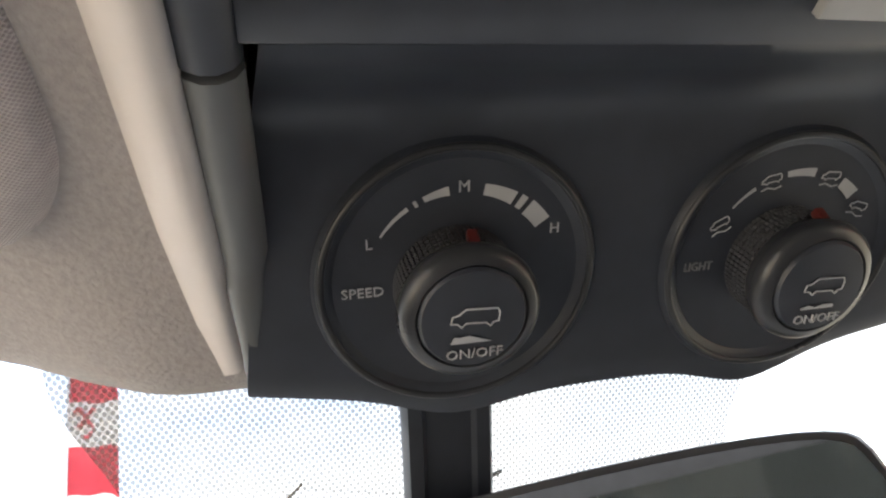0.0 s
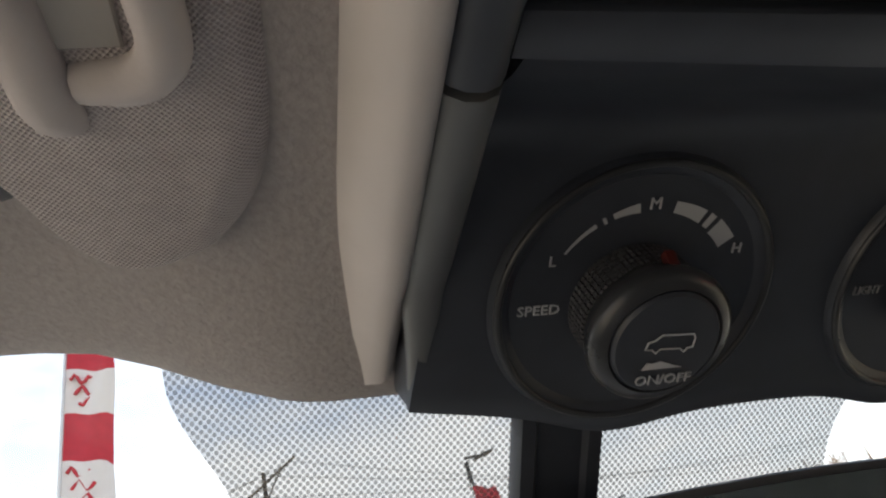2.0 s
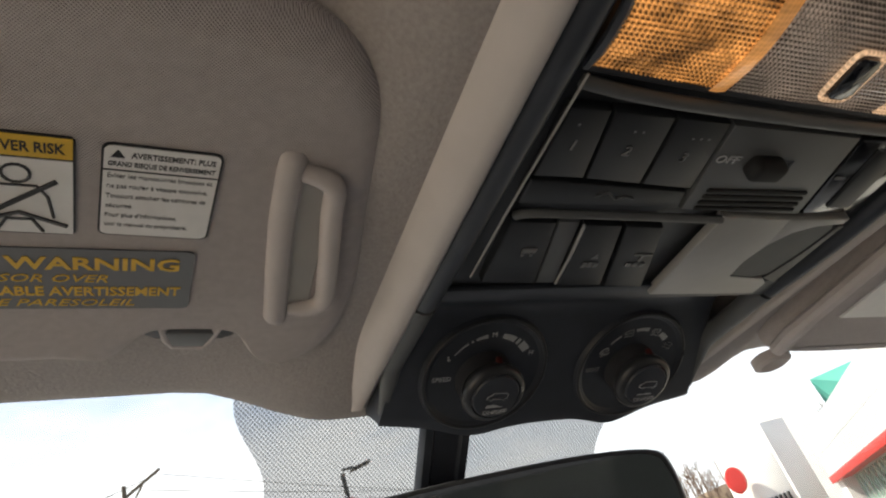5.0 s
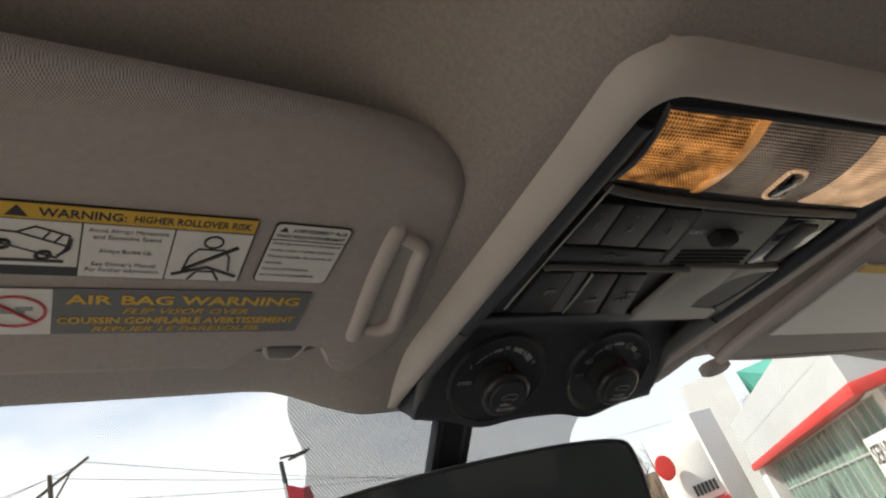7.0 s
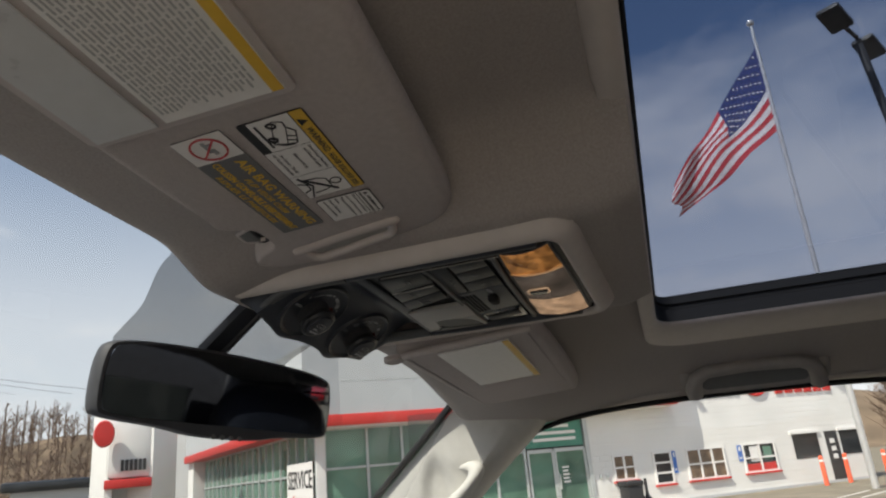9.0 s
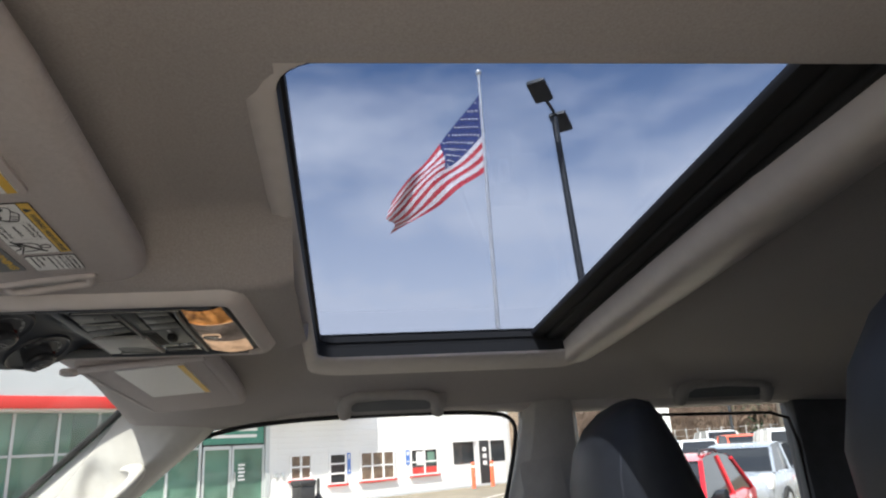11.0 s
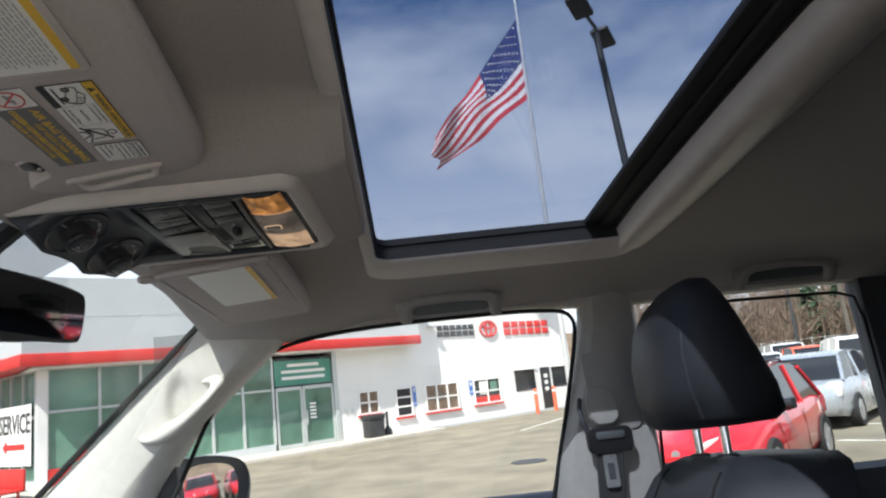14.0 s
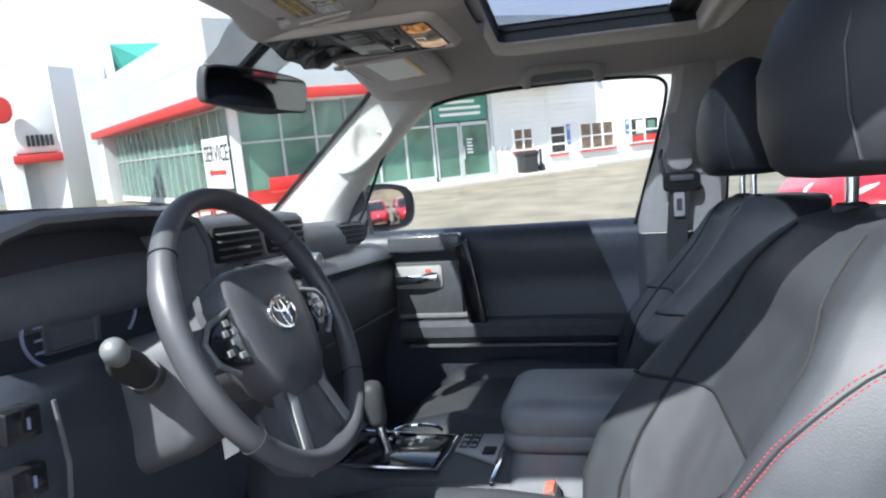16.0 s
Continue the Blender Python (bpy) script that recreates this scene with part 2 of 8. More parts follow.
M["pillar_b"] = material("pillar_b", (0.36, 0.345, 0.325), 0.65, vary=0.04, scale=60, bump=0.15, bump_scale=1500)
M["privacy"] = clear_glass("privacy", (0.54, 0.57, 0.57), 0.05)
M["privacy_dark"] = clear_glass("privacy_dark", (0.22, 0.24, 0.25), 0.05)
M["gauge"] = glow("gauge", (0.13, 0.14, 0.22), 0.06)
# outdoors
M["asphalt"] = material("asphalt", (0.190, 0.166, 0.126), 0.9, vary=0.27, scale=0.9, bump=0.5, bump_scale=25)
M["concrete"] = material("concrete", (0.50, 0.46, 0.40), 0.9, vary=0.08, scale=2, bump=0.3, bump_scale=30)
M["white_wall"] = material("white_wall", (0.74, 0.735, 0.725), 0.85, vary=0.05, scale=1.5, bump=0.3, bump_scale=12)
def blockwork(m, turn, size=(0.40, 0.20)):
    """Painted masonry: courses show as faint joints; turn puts the wall's run on x."""
    n, l = m.node_tree.nodes, m.node_tree.links
    b = n["Principled BSDF"]
    t, mpb, s, c, k, u = n.new("ShaderNodeTexCoord"), n.new("ShaderNodeMapping"), n.new("ShaderNodeSeparateXYZ"), n.new("ShaderNodeCombineXYZ"), n.new("ShaderNodeTexBrick"), n.new("ShaderNodeBump")
    mpb.inputs["Rotation"].default_value = (0, 0, turn)
    k.inputs["Scale"].default_value, k.inputs["Mortar Size"].default_value, k.inputs["Mortar Smooth"].default_value = 1.0, 0.012, 0.3
    k.inputs["Brick Width"].default_value, k.inputs["Row Height"].default_value = size
    k.inputs["Color1"].default_value, k.inputs["Color2"].default_value, k.inputs["Mortar"].default_value = (1, 1, 1, 1), (0.8, 0.8, 0.8, 1), (0, 0, 0, 1)
    u.inputs["Strength"].default_value, u.inputs["Distance"].default_value = 0.8, 0.02
    l.new(t.outputs["Object"], mpb.inputs["Vector"])
    l.new(mpb.outputs["Vector"], s.inputs[0])
    l.new(s.outputs["X"], c.inputs["X"])
    l.new(s.outputs["Z"], c.inputs["Y"])
    l.new(c.outputs[0], k.inputs["Vector"])
    l.new(k.outputs["Color"], u.inputs["Height"])
    l.new(u.outputs["Normal"], b.inputs["Normal"])
    return m


M["white_block"] = blockwork(material("white_block", (0.76, 0.755, 0.74), 0.85, vary=0.06, scale=0.7), radians(49.8))
M["fascia_grey"] = material("fascia_grey", (0.48, 0.50, 0.52), 0.55, vary=0.05, scale=0.8)
M["red_paint"] = material("red_paint", (0.55, 0.035, 0.03), 0.45, vary=0.08, scale=2)
M["curtain_glass"] = material("curtain_glass", (0.12, 0.23, 0.175), 0.06, vary=0.45, scale=0.5, coat=0.5)
M["mullion"] = material("mullion", (0.50, 0.53, 0.53), 0.4, metal=0.3, vary=0.05, scale=4)
M["green_panel"] = material("green_panel", (0.07, 0.24, 0.18), 0.35, vary=0.1, scale=1)
M["teal_roof"] = material("teal_roof", (0.08, 0.36, 0.30), 0.5, vary=0.1, scale=1)
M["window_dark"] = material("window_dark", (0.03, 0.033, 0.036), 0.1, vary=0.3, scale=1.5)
M["window_brown"] = material("window_brown", (0.16, 0.11, 0.075), 0.25, vary=0.45, scale=3)
M["sign_blue"] = material("sign_blue", (0.05, 0.16, 0.50), 0.5, vary=0)
M["sign_black"] = material("sign_black", (0.03, 0.03, 0.032), 0.5, vary=0)
M["bollard"] = material("bollard", (0.80, 0.13, 0.06), 0.5, vary=0.08, scale=4)
M["car_red"] = material("car_red", (0.50, 0.012, 0.018), 0.22, vary=0.04, scale=3, coat=0.8)
M["car_silver"] = material("car_silver", (0.46, 0.49, 0.54), 0.28, metal=0.5, vary=0.03, scale=3, coat=0.6)
M["car_white"] = material("car_white", (0.75, 0.75, 0.75), 0.25, vary=0.02, scale=3, coat=0.6)
M["car_glass"] = material("car_glass", (0.02, 0.022, 0.026), 0.05, vary=0)
M["tyre"] = material("tyre", (0.018, 0.018, 0.019), 0.8, vary=0.2, scale=20)
M["pole_dark"] = material("pole_dark", (0.035, 0.038, 0.042), 0.5, vary=0.1, scale=4)
M["pole_light"] = material("pole_light", (0.62, 0.62, 0.62), 0.35, metal=0.5, vary=0.05, scale=4)
M["wood_pole"] = material("wood_pole", (0.10, 0.085, 0.07), 0.9, vary=0.25, scale=6)
M["flag_red"] = material("flag_red", (0.50, 0.04, 0.06), 0.8, vary=0.08, scale=8)
M["flag_white"] = material("flag_white", (0.72, 0.70, 0.70), 0.8, vary=0.05, scale=8)
M["flag_blue"] = material("flag_blue", (0.035, 0.05, 0.17), 0.8, vary=0.1, scale=8)
M["bark"] = material("bark", (0.17, 0.12, 0.09), 0.95, vary=0.3, scale=1.2)
M["hill"] = material("hill", (0.17, 0.125, 0.085), 0.95, vary=0.4, scale=0.12)
M["evergreen"] = material("evergreen", (0.035, 0.06, 0.03), 0.9, vary=0.4, scale=2)
M["paint_line"] = material("paint_line", (0.62, 0.60, 0.56), 0.8, vary=0.15, scale=3)


# ---- mesh helpers ----
def thing(name, label, category, loc=(0, 0, 0), group="", kind="", rot=(0, 0, 0)):
    ob = new(name)
    ob.matrix_world = pose(*loc, *rot)
    ob.empty_display_size = 0.05
    return tagged(ob, label, category, group, kind)


def finish(bm, smooth=35.0):
    bmesh.ops.recalc_face_normals(bm, faces=bm.faces)
    lim = radians(smooth)
    for f in bm.faces:
        f.smooth = True
    for e in bm.edges:
        if len(e.link_faces) == 2 and e.calc_face_angle(0) > lim:
            e.smooth = False


def part(name, bm, mat, parent=None, label="", smooth=35.0, kind=""):
    """Links a bmesh as one mesh object; its coordinates are the world's, whatever the parent."""
    finish(bm, smooth)
    me = bpy.data.meshes.new(name)
    bm.to_mesh(me)
    bm.free()
    for m in (mat if isinstance(mat, (list, tuple)) else [mat]):
        me.materials.append(M[m])
    ob = new(name, me)
    if parent is not None:
        ob.parent = parent
        up = parent
        inv = Matrix.Identity(4)
        while up is not None:
            inv = inv @ up.matrix_basis.inverted() if up.parent is None else inv
            up = up.parent
        ob.matrix_parent_inverse = inv if parent.parent is None else Matrix.Identity(4)
    if label:
        ob["label"] = label
    if kind:
        ob["kind"] = kind
    return ob


def single(name, bm, mat, label, category, group="", kind="", smooth=35.0):
    return tagged(part(name, bm, mat, None, "", smooth), label, category, group, kind)


def add(bm, verts, faces):
    vs = [bm.verts.new(v) for v in verts]
    for f in faces:
        try:
            bm.faces.new([vs[i] for i in f])
        except ValueError:
            pass
    return vs


def box(bm, lo, hi, bevel=0.0, seg=2, m=None):
    (x0, y0, z0), (x1, y1, z1) = lo, hi
    vs = [bm.verts.new(v) for v in ((x0, y0, z0), (x1, y0, z0), (x1, y1, z0), (x0, y1, z0), (x0, y0, z1), (x1, y0, z1), (x1, y1, z1), (x0, y1, z1))]
    fs = [bm.faces.new([vs[i] for i in f]) for f in ((3, 2, 1, 0), (4, 5, 6, 7), (0, 1, 5, 4), (1, 2, 6, 5), (2, 3, 7, 6), (3, 0, 4, 7))]
    if bevel:
        es = list({e for f in fs for e in f.edges})
        r = bmesh.ops.bevel(bm, geom=es, offset=bevel, segments=seg, affect="EDGES", profile=0.5)
        vs = list({v for f in r["faces"] for v in f.verts} | {v for v in vs if v.is_valid})
    if m is not None:
        bmesh.ops.transform(bm, matrix=m, verts=[v for v in vs if v.is_valid])
    return bm


def boxed(lo, hi, bevel=0.0, seg=2, m=None):
    return box(bmesh.new(), lo, hi, bevel, seg, m)


def slab(bm, outline, depth, bevel=0.0, seg=2, m=None):
    """A flat plate: an outline of (x, y), from z 0 to depth; bevelled all round."""
    n = len(outline)
    a = [bm.verts.new((x, y, 0)) for x, y in outline]
    b = [bm.verts.new((x, y, depth)) for x, y in outline]
    fs = [bm.faces.new(a[::-1]), bm.faces.new(b)]
    fs += [bm.faces.new((a[i], a[(i + 1) % n], b[(i + 1) % n], b[i])) for i in range(n)]
    vs = a + b
    if bevel:
        es = [e for f in fs[:2] for e in f.edges]
        r = bmesh.ops.bevel(bm, geom=es, offset=bevel, segments=seg, affect="EDGES", profile=0.5)
        vs = list({v for f in r["faces"] for v in f.verts} | {v for v in vs if v.is_valid} | {v for f in fs if f.is_valid for v in f.verts})
    if m is not None:
        bmesh.ops.transform(bm, matrix=m, verts=[v for v in vs if v.is_valid])
    return bm


def slabbed(outline, depth, bevel=0.0, seg=2, m=None):
    return slab(bmesh.new(), outline, depth, bevel, seg, m)


def rounded(x0, y0, x1, y1, r, n=5):
    pts = []
    for cx, cy, a in ((x1 - r, y0 + r, -90), (x1 - r, y1 - r, 0), (x0 + r, y1 - r, 90), (x0 + r, y0 + r, 180)):
        pts += [(cx + r * math.cos(radians(a + 90 * i / n)), cy + r * math.sin(radians(a + 90 * i / n))) for i in range(n + 1)]
    return pts


def tube(bm, pts, r, sides=10, closed=False, caps=True):
    """A round bar along points; r is one radius or one for each point."""
    P = [Vector(p) for p in pts]
    R = r if isinstance(r, (list, tuple)) else [r] * len(P)
    rings, prev = [], None
    for i, p in enumerate(P):
        a, b = P[i - 1] if (i or closed) else P[i], P[(i + 1) % len(P)] if (i + 1 < len(P) or closed) else P[i]
        d = (b - a).normalized()
        u = prev - d * prev.dot(d) if prev is not None else d.orthogonal()
        u = u.normalized() if u.length > 1e-6 else d.orthogonal().normalized()
        prev, v = u, d.cross(u)
        rings.append([bm.verts.new(p + R[i] * (u * math.cos(t) + v * math.sin(t))) for t in (2 * math.pi * k / sides for k in range(sides))])
    pairs = list(zip(rings, rings[1:])) + ([(rings[-1], rings[0])] if closed else [])
    for a, b in pairs:
        for k in range(sides):
            bm.faces.new((a[k], a[(k + 1) % sides], b[(k + 1) % sides], b[k]))
    if caps and not closed:
        bm.faces.new(rings[0][::-1])
        bm.faces.new(rings[-1])
    return bm


def loft(bm, rings, closed=True, caps=True):
    """Joins rings of points, each with the same number of them."""
    vs = [[bm.verts.new(p) for p in ring] for ring in rings]
    n = len(vs[0])
    for a, b in zip(vs, vs[1:]):
        for k in range(n if closed else n - 1):
            bm.faces.new((a[k], a[(k + 1) % n], b[(k + 1) % n], b[k]))
    if caps and closed:
        bm.faces.new(vs[0][::-1])
        bm.faces.new(vs[-1])
    return bm


def lathe(bm, profile, sides=40, m=None, caps=True):
    """Turns a profile of (radius, height) round z."""
    rings = [[(r * math.cos(2 * math.pi * k / sides), r * math.sin(2 * math.pi * k / sides), h) for k in range(sides)] for r, h in profile]
    if m is not None:
        rings = [[m @ Vector(p) for p in ring] for ring in rings]
    return loft(bm, rings, True, caps)


def sheet(bm, f, us, vs, skip=None):
    """A grid of points f(u, v)."""
    g = [[bm.verts.new(f(u, v)) for v in vs] for u in us]
    for i in range(len(us) - 1):
        for j in range(len(vs) - 1):
            if skip and skip((us[i] + us[i + 1]) / 2, (vs[j] + vs[j + 1]) / 2):
                continue
            bm.faces.new((g[i][j], g[i + 1][j], g[i + 1][j + 1], g[i][j + 1]))
    for v in [v for v in bm.verts if not v.link_faces]:
        bm.verts.remove(v)
    return bm


def steps(a, b, n):
    return [a + (b - a) * i / n for i in range(n + 1)]


def words(name, text, size, mat, m, parent, width=None, align="LEFT", depth=0.0002, bold=0.0, label="", shear=0.0):
    """Flat letters in the built-in font: x along the line, y up the letter; squeezed to the width."""
    cu = bpy.data.curves.new("letters", "FONT")
    cu.body, cu.size, cu.align_x, cu.extrude, cu.offset, cu.shear = text, size, align, depth, bold, shear
    cu.resolution_u = 2
    tmp = bpy.data.objects.new("letters", cu)
    scene.collection.objects.link(tmp)
    bpy.context.view_layer.update()
    me = bpy.data.meshes.new_from_object(tmp.evaluated_get(bpy.context.evaluated_depsgraph_get()))
    bpy.data.objects.remove(tmp)
    xs = [v.co.x for v in me.vertices] or [0, 1]
    k = width / (max(xs) - min(xs)) if width else 1.0
    bm = bmesh.new()
    bm.from_mesh(me)
    bpy.data.meshes.remove(me)
    bmesh.ops.transform(bm, matrix=m @ Matrix.Diagonal((k, 1, 1, 1)), verts=bm.verts)
    return part(name, bm, mat, parent, label)


def merged(bm, dist=0.0002):
    bmesh.ops.remove_doubles(bm, verts=bm.verts, dist=dist)
    return bm


def soften(bm, cuts=1):
    """Rounds a coarse mesh."""
    for _ in range(cuts):
        bmesh.ops.subdivide_edges(bm, edges=bm.edges, cuts=1, use_grid_fill=True, smooth=1.0)
    return bm


def chaikin(pts, n=2):
    for _ in range(n):
        out = []
        for p, q in zip(pts, pts[1:] + pts[:1]):
            out += [(p[0] * 0.75 + q[0] * 0.25, p[1] * 0.75 + q[1] * 0.25), (p[0] * 0.25 + q[0] * 0.75, p[1] * 0.25 + q[1] * 0.75)]
        pts = out
    return pts


def curve_pts(pts, n=2):
    """A path through rough points, rounded, with its ends kept."""
    for _ in range(n):
        out = [pts[0]]
        for p, q in zip(pts, pts[1:]):
            out += [tuple(a * 0.75 + b * 0.25 for a, b in zip(p, q)), tuple(a * 0.25 + b * 0.75 for a, b in zip(p, q))]
        pts = out + [pts[-1]]
    return pts


# ---- the car's shell ----
def smooth01(a, b, x):
    t = min(1, max(0, (x - a) / (b - a)))
    return t * t * (3 - 2 * t)


def roof_z(x, y):
    """Underside of the headliner."""
    z = 1.628 - 0.045 * smooth01(0.47, 0.66, abs(x)) - 0.010 * smooth01(0.3, 0.5, abs(x))
    z -= (0.046 + 0.012 * smooth01(0.3, 0.6, abs(x))) * smooth01(-0.10, 0.12, y) * (1 - smooth01(0.50, 0.66, abs(x)) * 0.6)
    z -= 0.02 * smooth01(-0.6, -1.3, y)
    # swells down to the console all round, and is cut out above it
    k = smooth01(0.176, 0.108, abs(x)) * smooth01(-0.235, -0.108, y)
    z += (1.572 - 0.010 * smooth01(0.10, 0.18, y) - z) * k
    z += 0.05 * smooth01(0.104, 0.098, abs(x)) * smooth01(-0.095, -0.089, y) * (1 - smooth01(0.122, 0.134, y))
    return z


SX, SY0, SY1 = 0.372, -0.550, -0.138  # the roof opening


def header_y(x):
    return 0.185 + 0.03 * smooth01(0.15, 0.6, x) - 0.018 * smooth01(0.10, 0.5, -x)


def warp(x, y):
    """The opening sits a little askew in the headliner."""
    k = (1 - smooth01(SX + 0.02, SX + 0.14, abs(x))) * (1 - smooth01(SY1 + 0.02, SY1 + 0.10, y)) * (1 - smooth01(-SY0 + 0.06, -SY0 + 0.3, -y))
    return x + k * (0.008 - 0.0128 * x), y + k * (0.060 * x - 0.0055 - 0.03 * x * x * smooth01(-0.3, -0.15, y))


roof = thing("ceiling", "grey cloth headliner with a sunroof opening", "headliner", (0, -0.4, 1.62), kind="structure")
bm = bmesh.new()
us = sorted(set([round(v, 4) for v in steps(-0.66, 0.66, 44)] + [-SX, SX] + [a * b for a in (-1, 1) for b in (0.098, 0.104, 0.108, 0.114, 0.135, 0.165)]))
vs = sorted(set([round(v, 4) for v in steps(-1.5, -0.62, 14) + steps(-0.62, 0.0, 26)] + [SY0, SY1, -0.120, -0.110, -0.103, -0.095, -0.089]))
ts = steps(0, 1, 22)
sheet(bm, lambda x, y: (*warp(x, y), roof_z(x, y)), us, vs, lambda x, y: abs(x) < SX and SY0 < y < SY1)
sheet(bm, lambda x, t: (x, t * header_y(x), roof_z(x, t * header_y(x)) if t < 1 else roof_z(x, header_y(x)) + 0.004), us, ts)
merged(bm, 0.0004)
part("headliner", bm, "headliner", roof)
# lip of the opening: rounded beige trim, then the dark wall up to the glass
bm = bmesh.new()
def rr(grow, z, r):
    return [(*warp(x, y), z) for x, y in rounded(-SX - grow, SY0 - grow, SX + grow, SY1 + grow, r + grow, 6)]
def lip(grow, wide, z, drop, r):
    out = []
    for x, y in rounded(-SX - grow, SY0 - grow, SX + grow, SY1 + grow, r + grow, 6):
        k = smooth01(0.25, 0.36, x)
        out.append((*warp(x + wide * k, y), z - drop * k))
    return out
loft(bm, [lip(0.022, 0.085, 1.6300, 0.010, 0.03), lip(0.020, 0.075, 1.6276, 0.020, 0.03), lip(0.012, 0.055, 1.6268, 0.022, 0.03), lip(0.006, 0.025, 1.6258, 0.018, 0.03), lip(0.002, 0.004, 1.6258, 0.013, 0.03), lip(0.0, 0.0, 1.6264, 0.010, 0.03), lip(0.0, 0.0, 1.6280, 0.009, 0.03)], True, False)
part("opening_trim", bm, "trim_grey", roof, smooth=60)
bm = bmesh.new()
loft(bm, [lip(-0.0006, 0.0, 1.6262, 0.0085, 0.03), rr(-0.0006, 1.634, 0.03), rr(-0.001, 1.6345, 0.03), rr(-0.001, 1.640, 0.03), rr(-0.004, 1.6405, 0.03), rr(-0.004, 1.650, 0.03), rr(0.06, 1.652, 0.03)], True, False)
for ya, yb, za, zb in ((-0.002, 0.020, 1.630, 1.642), (0.020, 0.042, 1.636, 1.648), (0.042, 0.066, 1.641, 1.652)):
    bb = bmesh.new()
    box(bb, (-SX, SY0 + ya, za), (SX, SY0 + yb, zb), 0.004)
    for v in bb.verts:
        v.co.x, v.co.y = warp(v.co.x, v.co.y)
    tmp = bpy.data.meshes.new("tmp")
    bb.to_mesh(tmp)
    bm.from_mesh(tmp)
    bpy.data.meshes.remove(tmp)
    bb.free()
part("sunroof_frame", bm, "rubber", roof)
# rear shade roll, a thick padded lip behind the opening
bm = bmesh.new()
def roll_row(x, k):
    """One section across the roll, k of its full depth."""
    e = abs(x - 0.030) / 0.394
    yf, yr = -0.529 - 0.008 * e ** 3, -0.616 + 0.014 * e ** 4
    return [(*warp(x, yf + (yr - yf) * f), 1.632 - d * k) for f, d in ((0.0, 0.0), (0.015, 0.012), (0.06, 0.021), (0.14, 0.0270), (0.28, 0.0300), (0.48, 0.0300), (0.64, 0.0275), (0.78, 0.0220), (0.90, 0.0130), (0.97, 0.006), (1.0, 0.002))]
loft(bm, [roll_row(-0.364, 0.1), roll_row(-0.362, 0.6), roll_row(-0.356, 0.9)] + [roll_row(x, 1.0) for x in steps(-0.348, 0.402, 14)] + [roll_row(0.413, 0.92), roll_row(0.421, 0.65), roll_row(0.424, 0.1)], False, False)
part("rear_roll", merged(bm), "roll", roof, "smooth grey shade roll", smooth=60)
# dark line painted in for the shade of the crease behind the roll
part("roll_crease_shade", tube(bmesh.new(), [(*warp(x, -0.6165 + 0.014 * (abs(x - 0.030) / 0.394) ** 4), 1.6262) for x in steps(-0.358, 0.415, 16)], 0.0022, 6), "soft_black", roof)
roof_out = bmesh.new()
sheet(roof_out, lambda x, y: (*warp(x, y), 1.668 - 0.05 * smooth01(0.45, 0.70, abs(x)) - 0.03 * smooth01(-0.05, 0.23, y)), sorted(steps(-0.69, 0.69, 20) + [-SX - 0.05, SX + 0.05]), sorted(steps(-1.55, 0.24, 20) + [SY0 - 0.05, SY1 + 0.06]), lambda x, y: abs(x) < SX + 0.05 and SY0 - 0.05 < y < SY1 + 0.06)
part("roof_panel", merged(roof_out), "car_white", roof)

bm = boxed((-SX - 0.07, SY0 - 0.045, 1.6535), (SX + 0.07, SY1 + 0.05, 1.6580))
for v in bm.verts:
    v.co.x, v.co.y = warp(v.co.x, v.co.y)
sunroof = single("sunroof_glass", bm, "glass_sun", "tinted glass sunroof panel, closed", "sunroof")

# windscreen: slopes forward and down from the header
WK = 0.8
def screen(x, s, out=0.0):
    """A point of the windscreen, s metres down the slope."""
    y = header_y(x) + 0.012 + s * 0.78 - 0.10 * (x / 0.65) ** 2 * min(1, s / 0.3)
    return (x, y + out * 0.6, 1.583 - WK * (s * 0.78) - 0.012 * smooth01(0.1, 0.6, abs(x)) * (1 - min(1, s * 2)) + out * 0.8)
bm = bmesh.new()
sheet(bm, lambda u, s: screen(u * (0.60 + 0.16 * s), s), steps(-1, 1, 24), steps(-0.05, 0.72, 13))
wind = single("windshield", bm, "glass_front", "clear sloping windshield glass", "windshield")

# the dotted shade patch round the mirror, printed on the glass
m = bpy.data.materials.new("frit")
m.use_nodes = True
n, l = m.node_tree.nodes, m.node_tree.links
n.clear()
o, mx, tr, df = n.new("ShaderNodeOutputMaterial"), n.new("ShaderNodeMixShader"), n.new("ShaderNodeBsdfTransparent"), n.new("ShaderNodeBsdfDiffuse")
df.inputs["Color"].default_value = (0.20, 0.20, 0.202, 1)
tcf, mpf, vf = n.new("ShaderNodeTexCoord"), n.new("ShaderNodeMapping"), n.new("ShaderNodeTexVoronoi")
mpf.inputs["Rotation"].default_value = (0, 0, radians(45))
mpf.inputs["Scale"].default_value = (620, 620, 0.01)
vf.inputs["Randomness"].default_value, vf.inputs["Scale"].default_value = 0.0, 1.0
cf = n.new("ShaderNodeMapRange")
cf.inputs["From Min"].default_value, cf.inputs["From Max"].default_value = 0.24, 0.56
cf.inputs["To Min"].default_value, cf.inputs["To Max"].default_value = 0.80, 0.44
l.new(tcf.outputs["Object"], mpf.inputs["Vector"])
l.new(mpf.outputs["Vector"], vf.inputs["Vector"])
l.new(vf.outputs["Distance"], cf.inputs["Value"])
l.new(cf.outputs["Result"], mx.inputs["Fac"])
l.new(tr.outputs["BSDF"], mx.inputs[1])
l.new(df.outputs["BSDF"], mx.inputs[2])
l.new(mx.outputs["Shader"], o.inputs["Surface"])
M["frit"] = m
bm = bmesh.new()
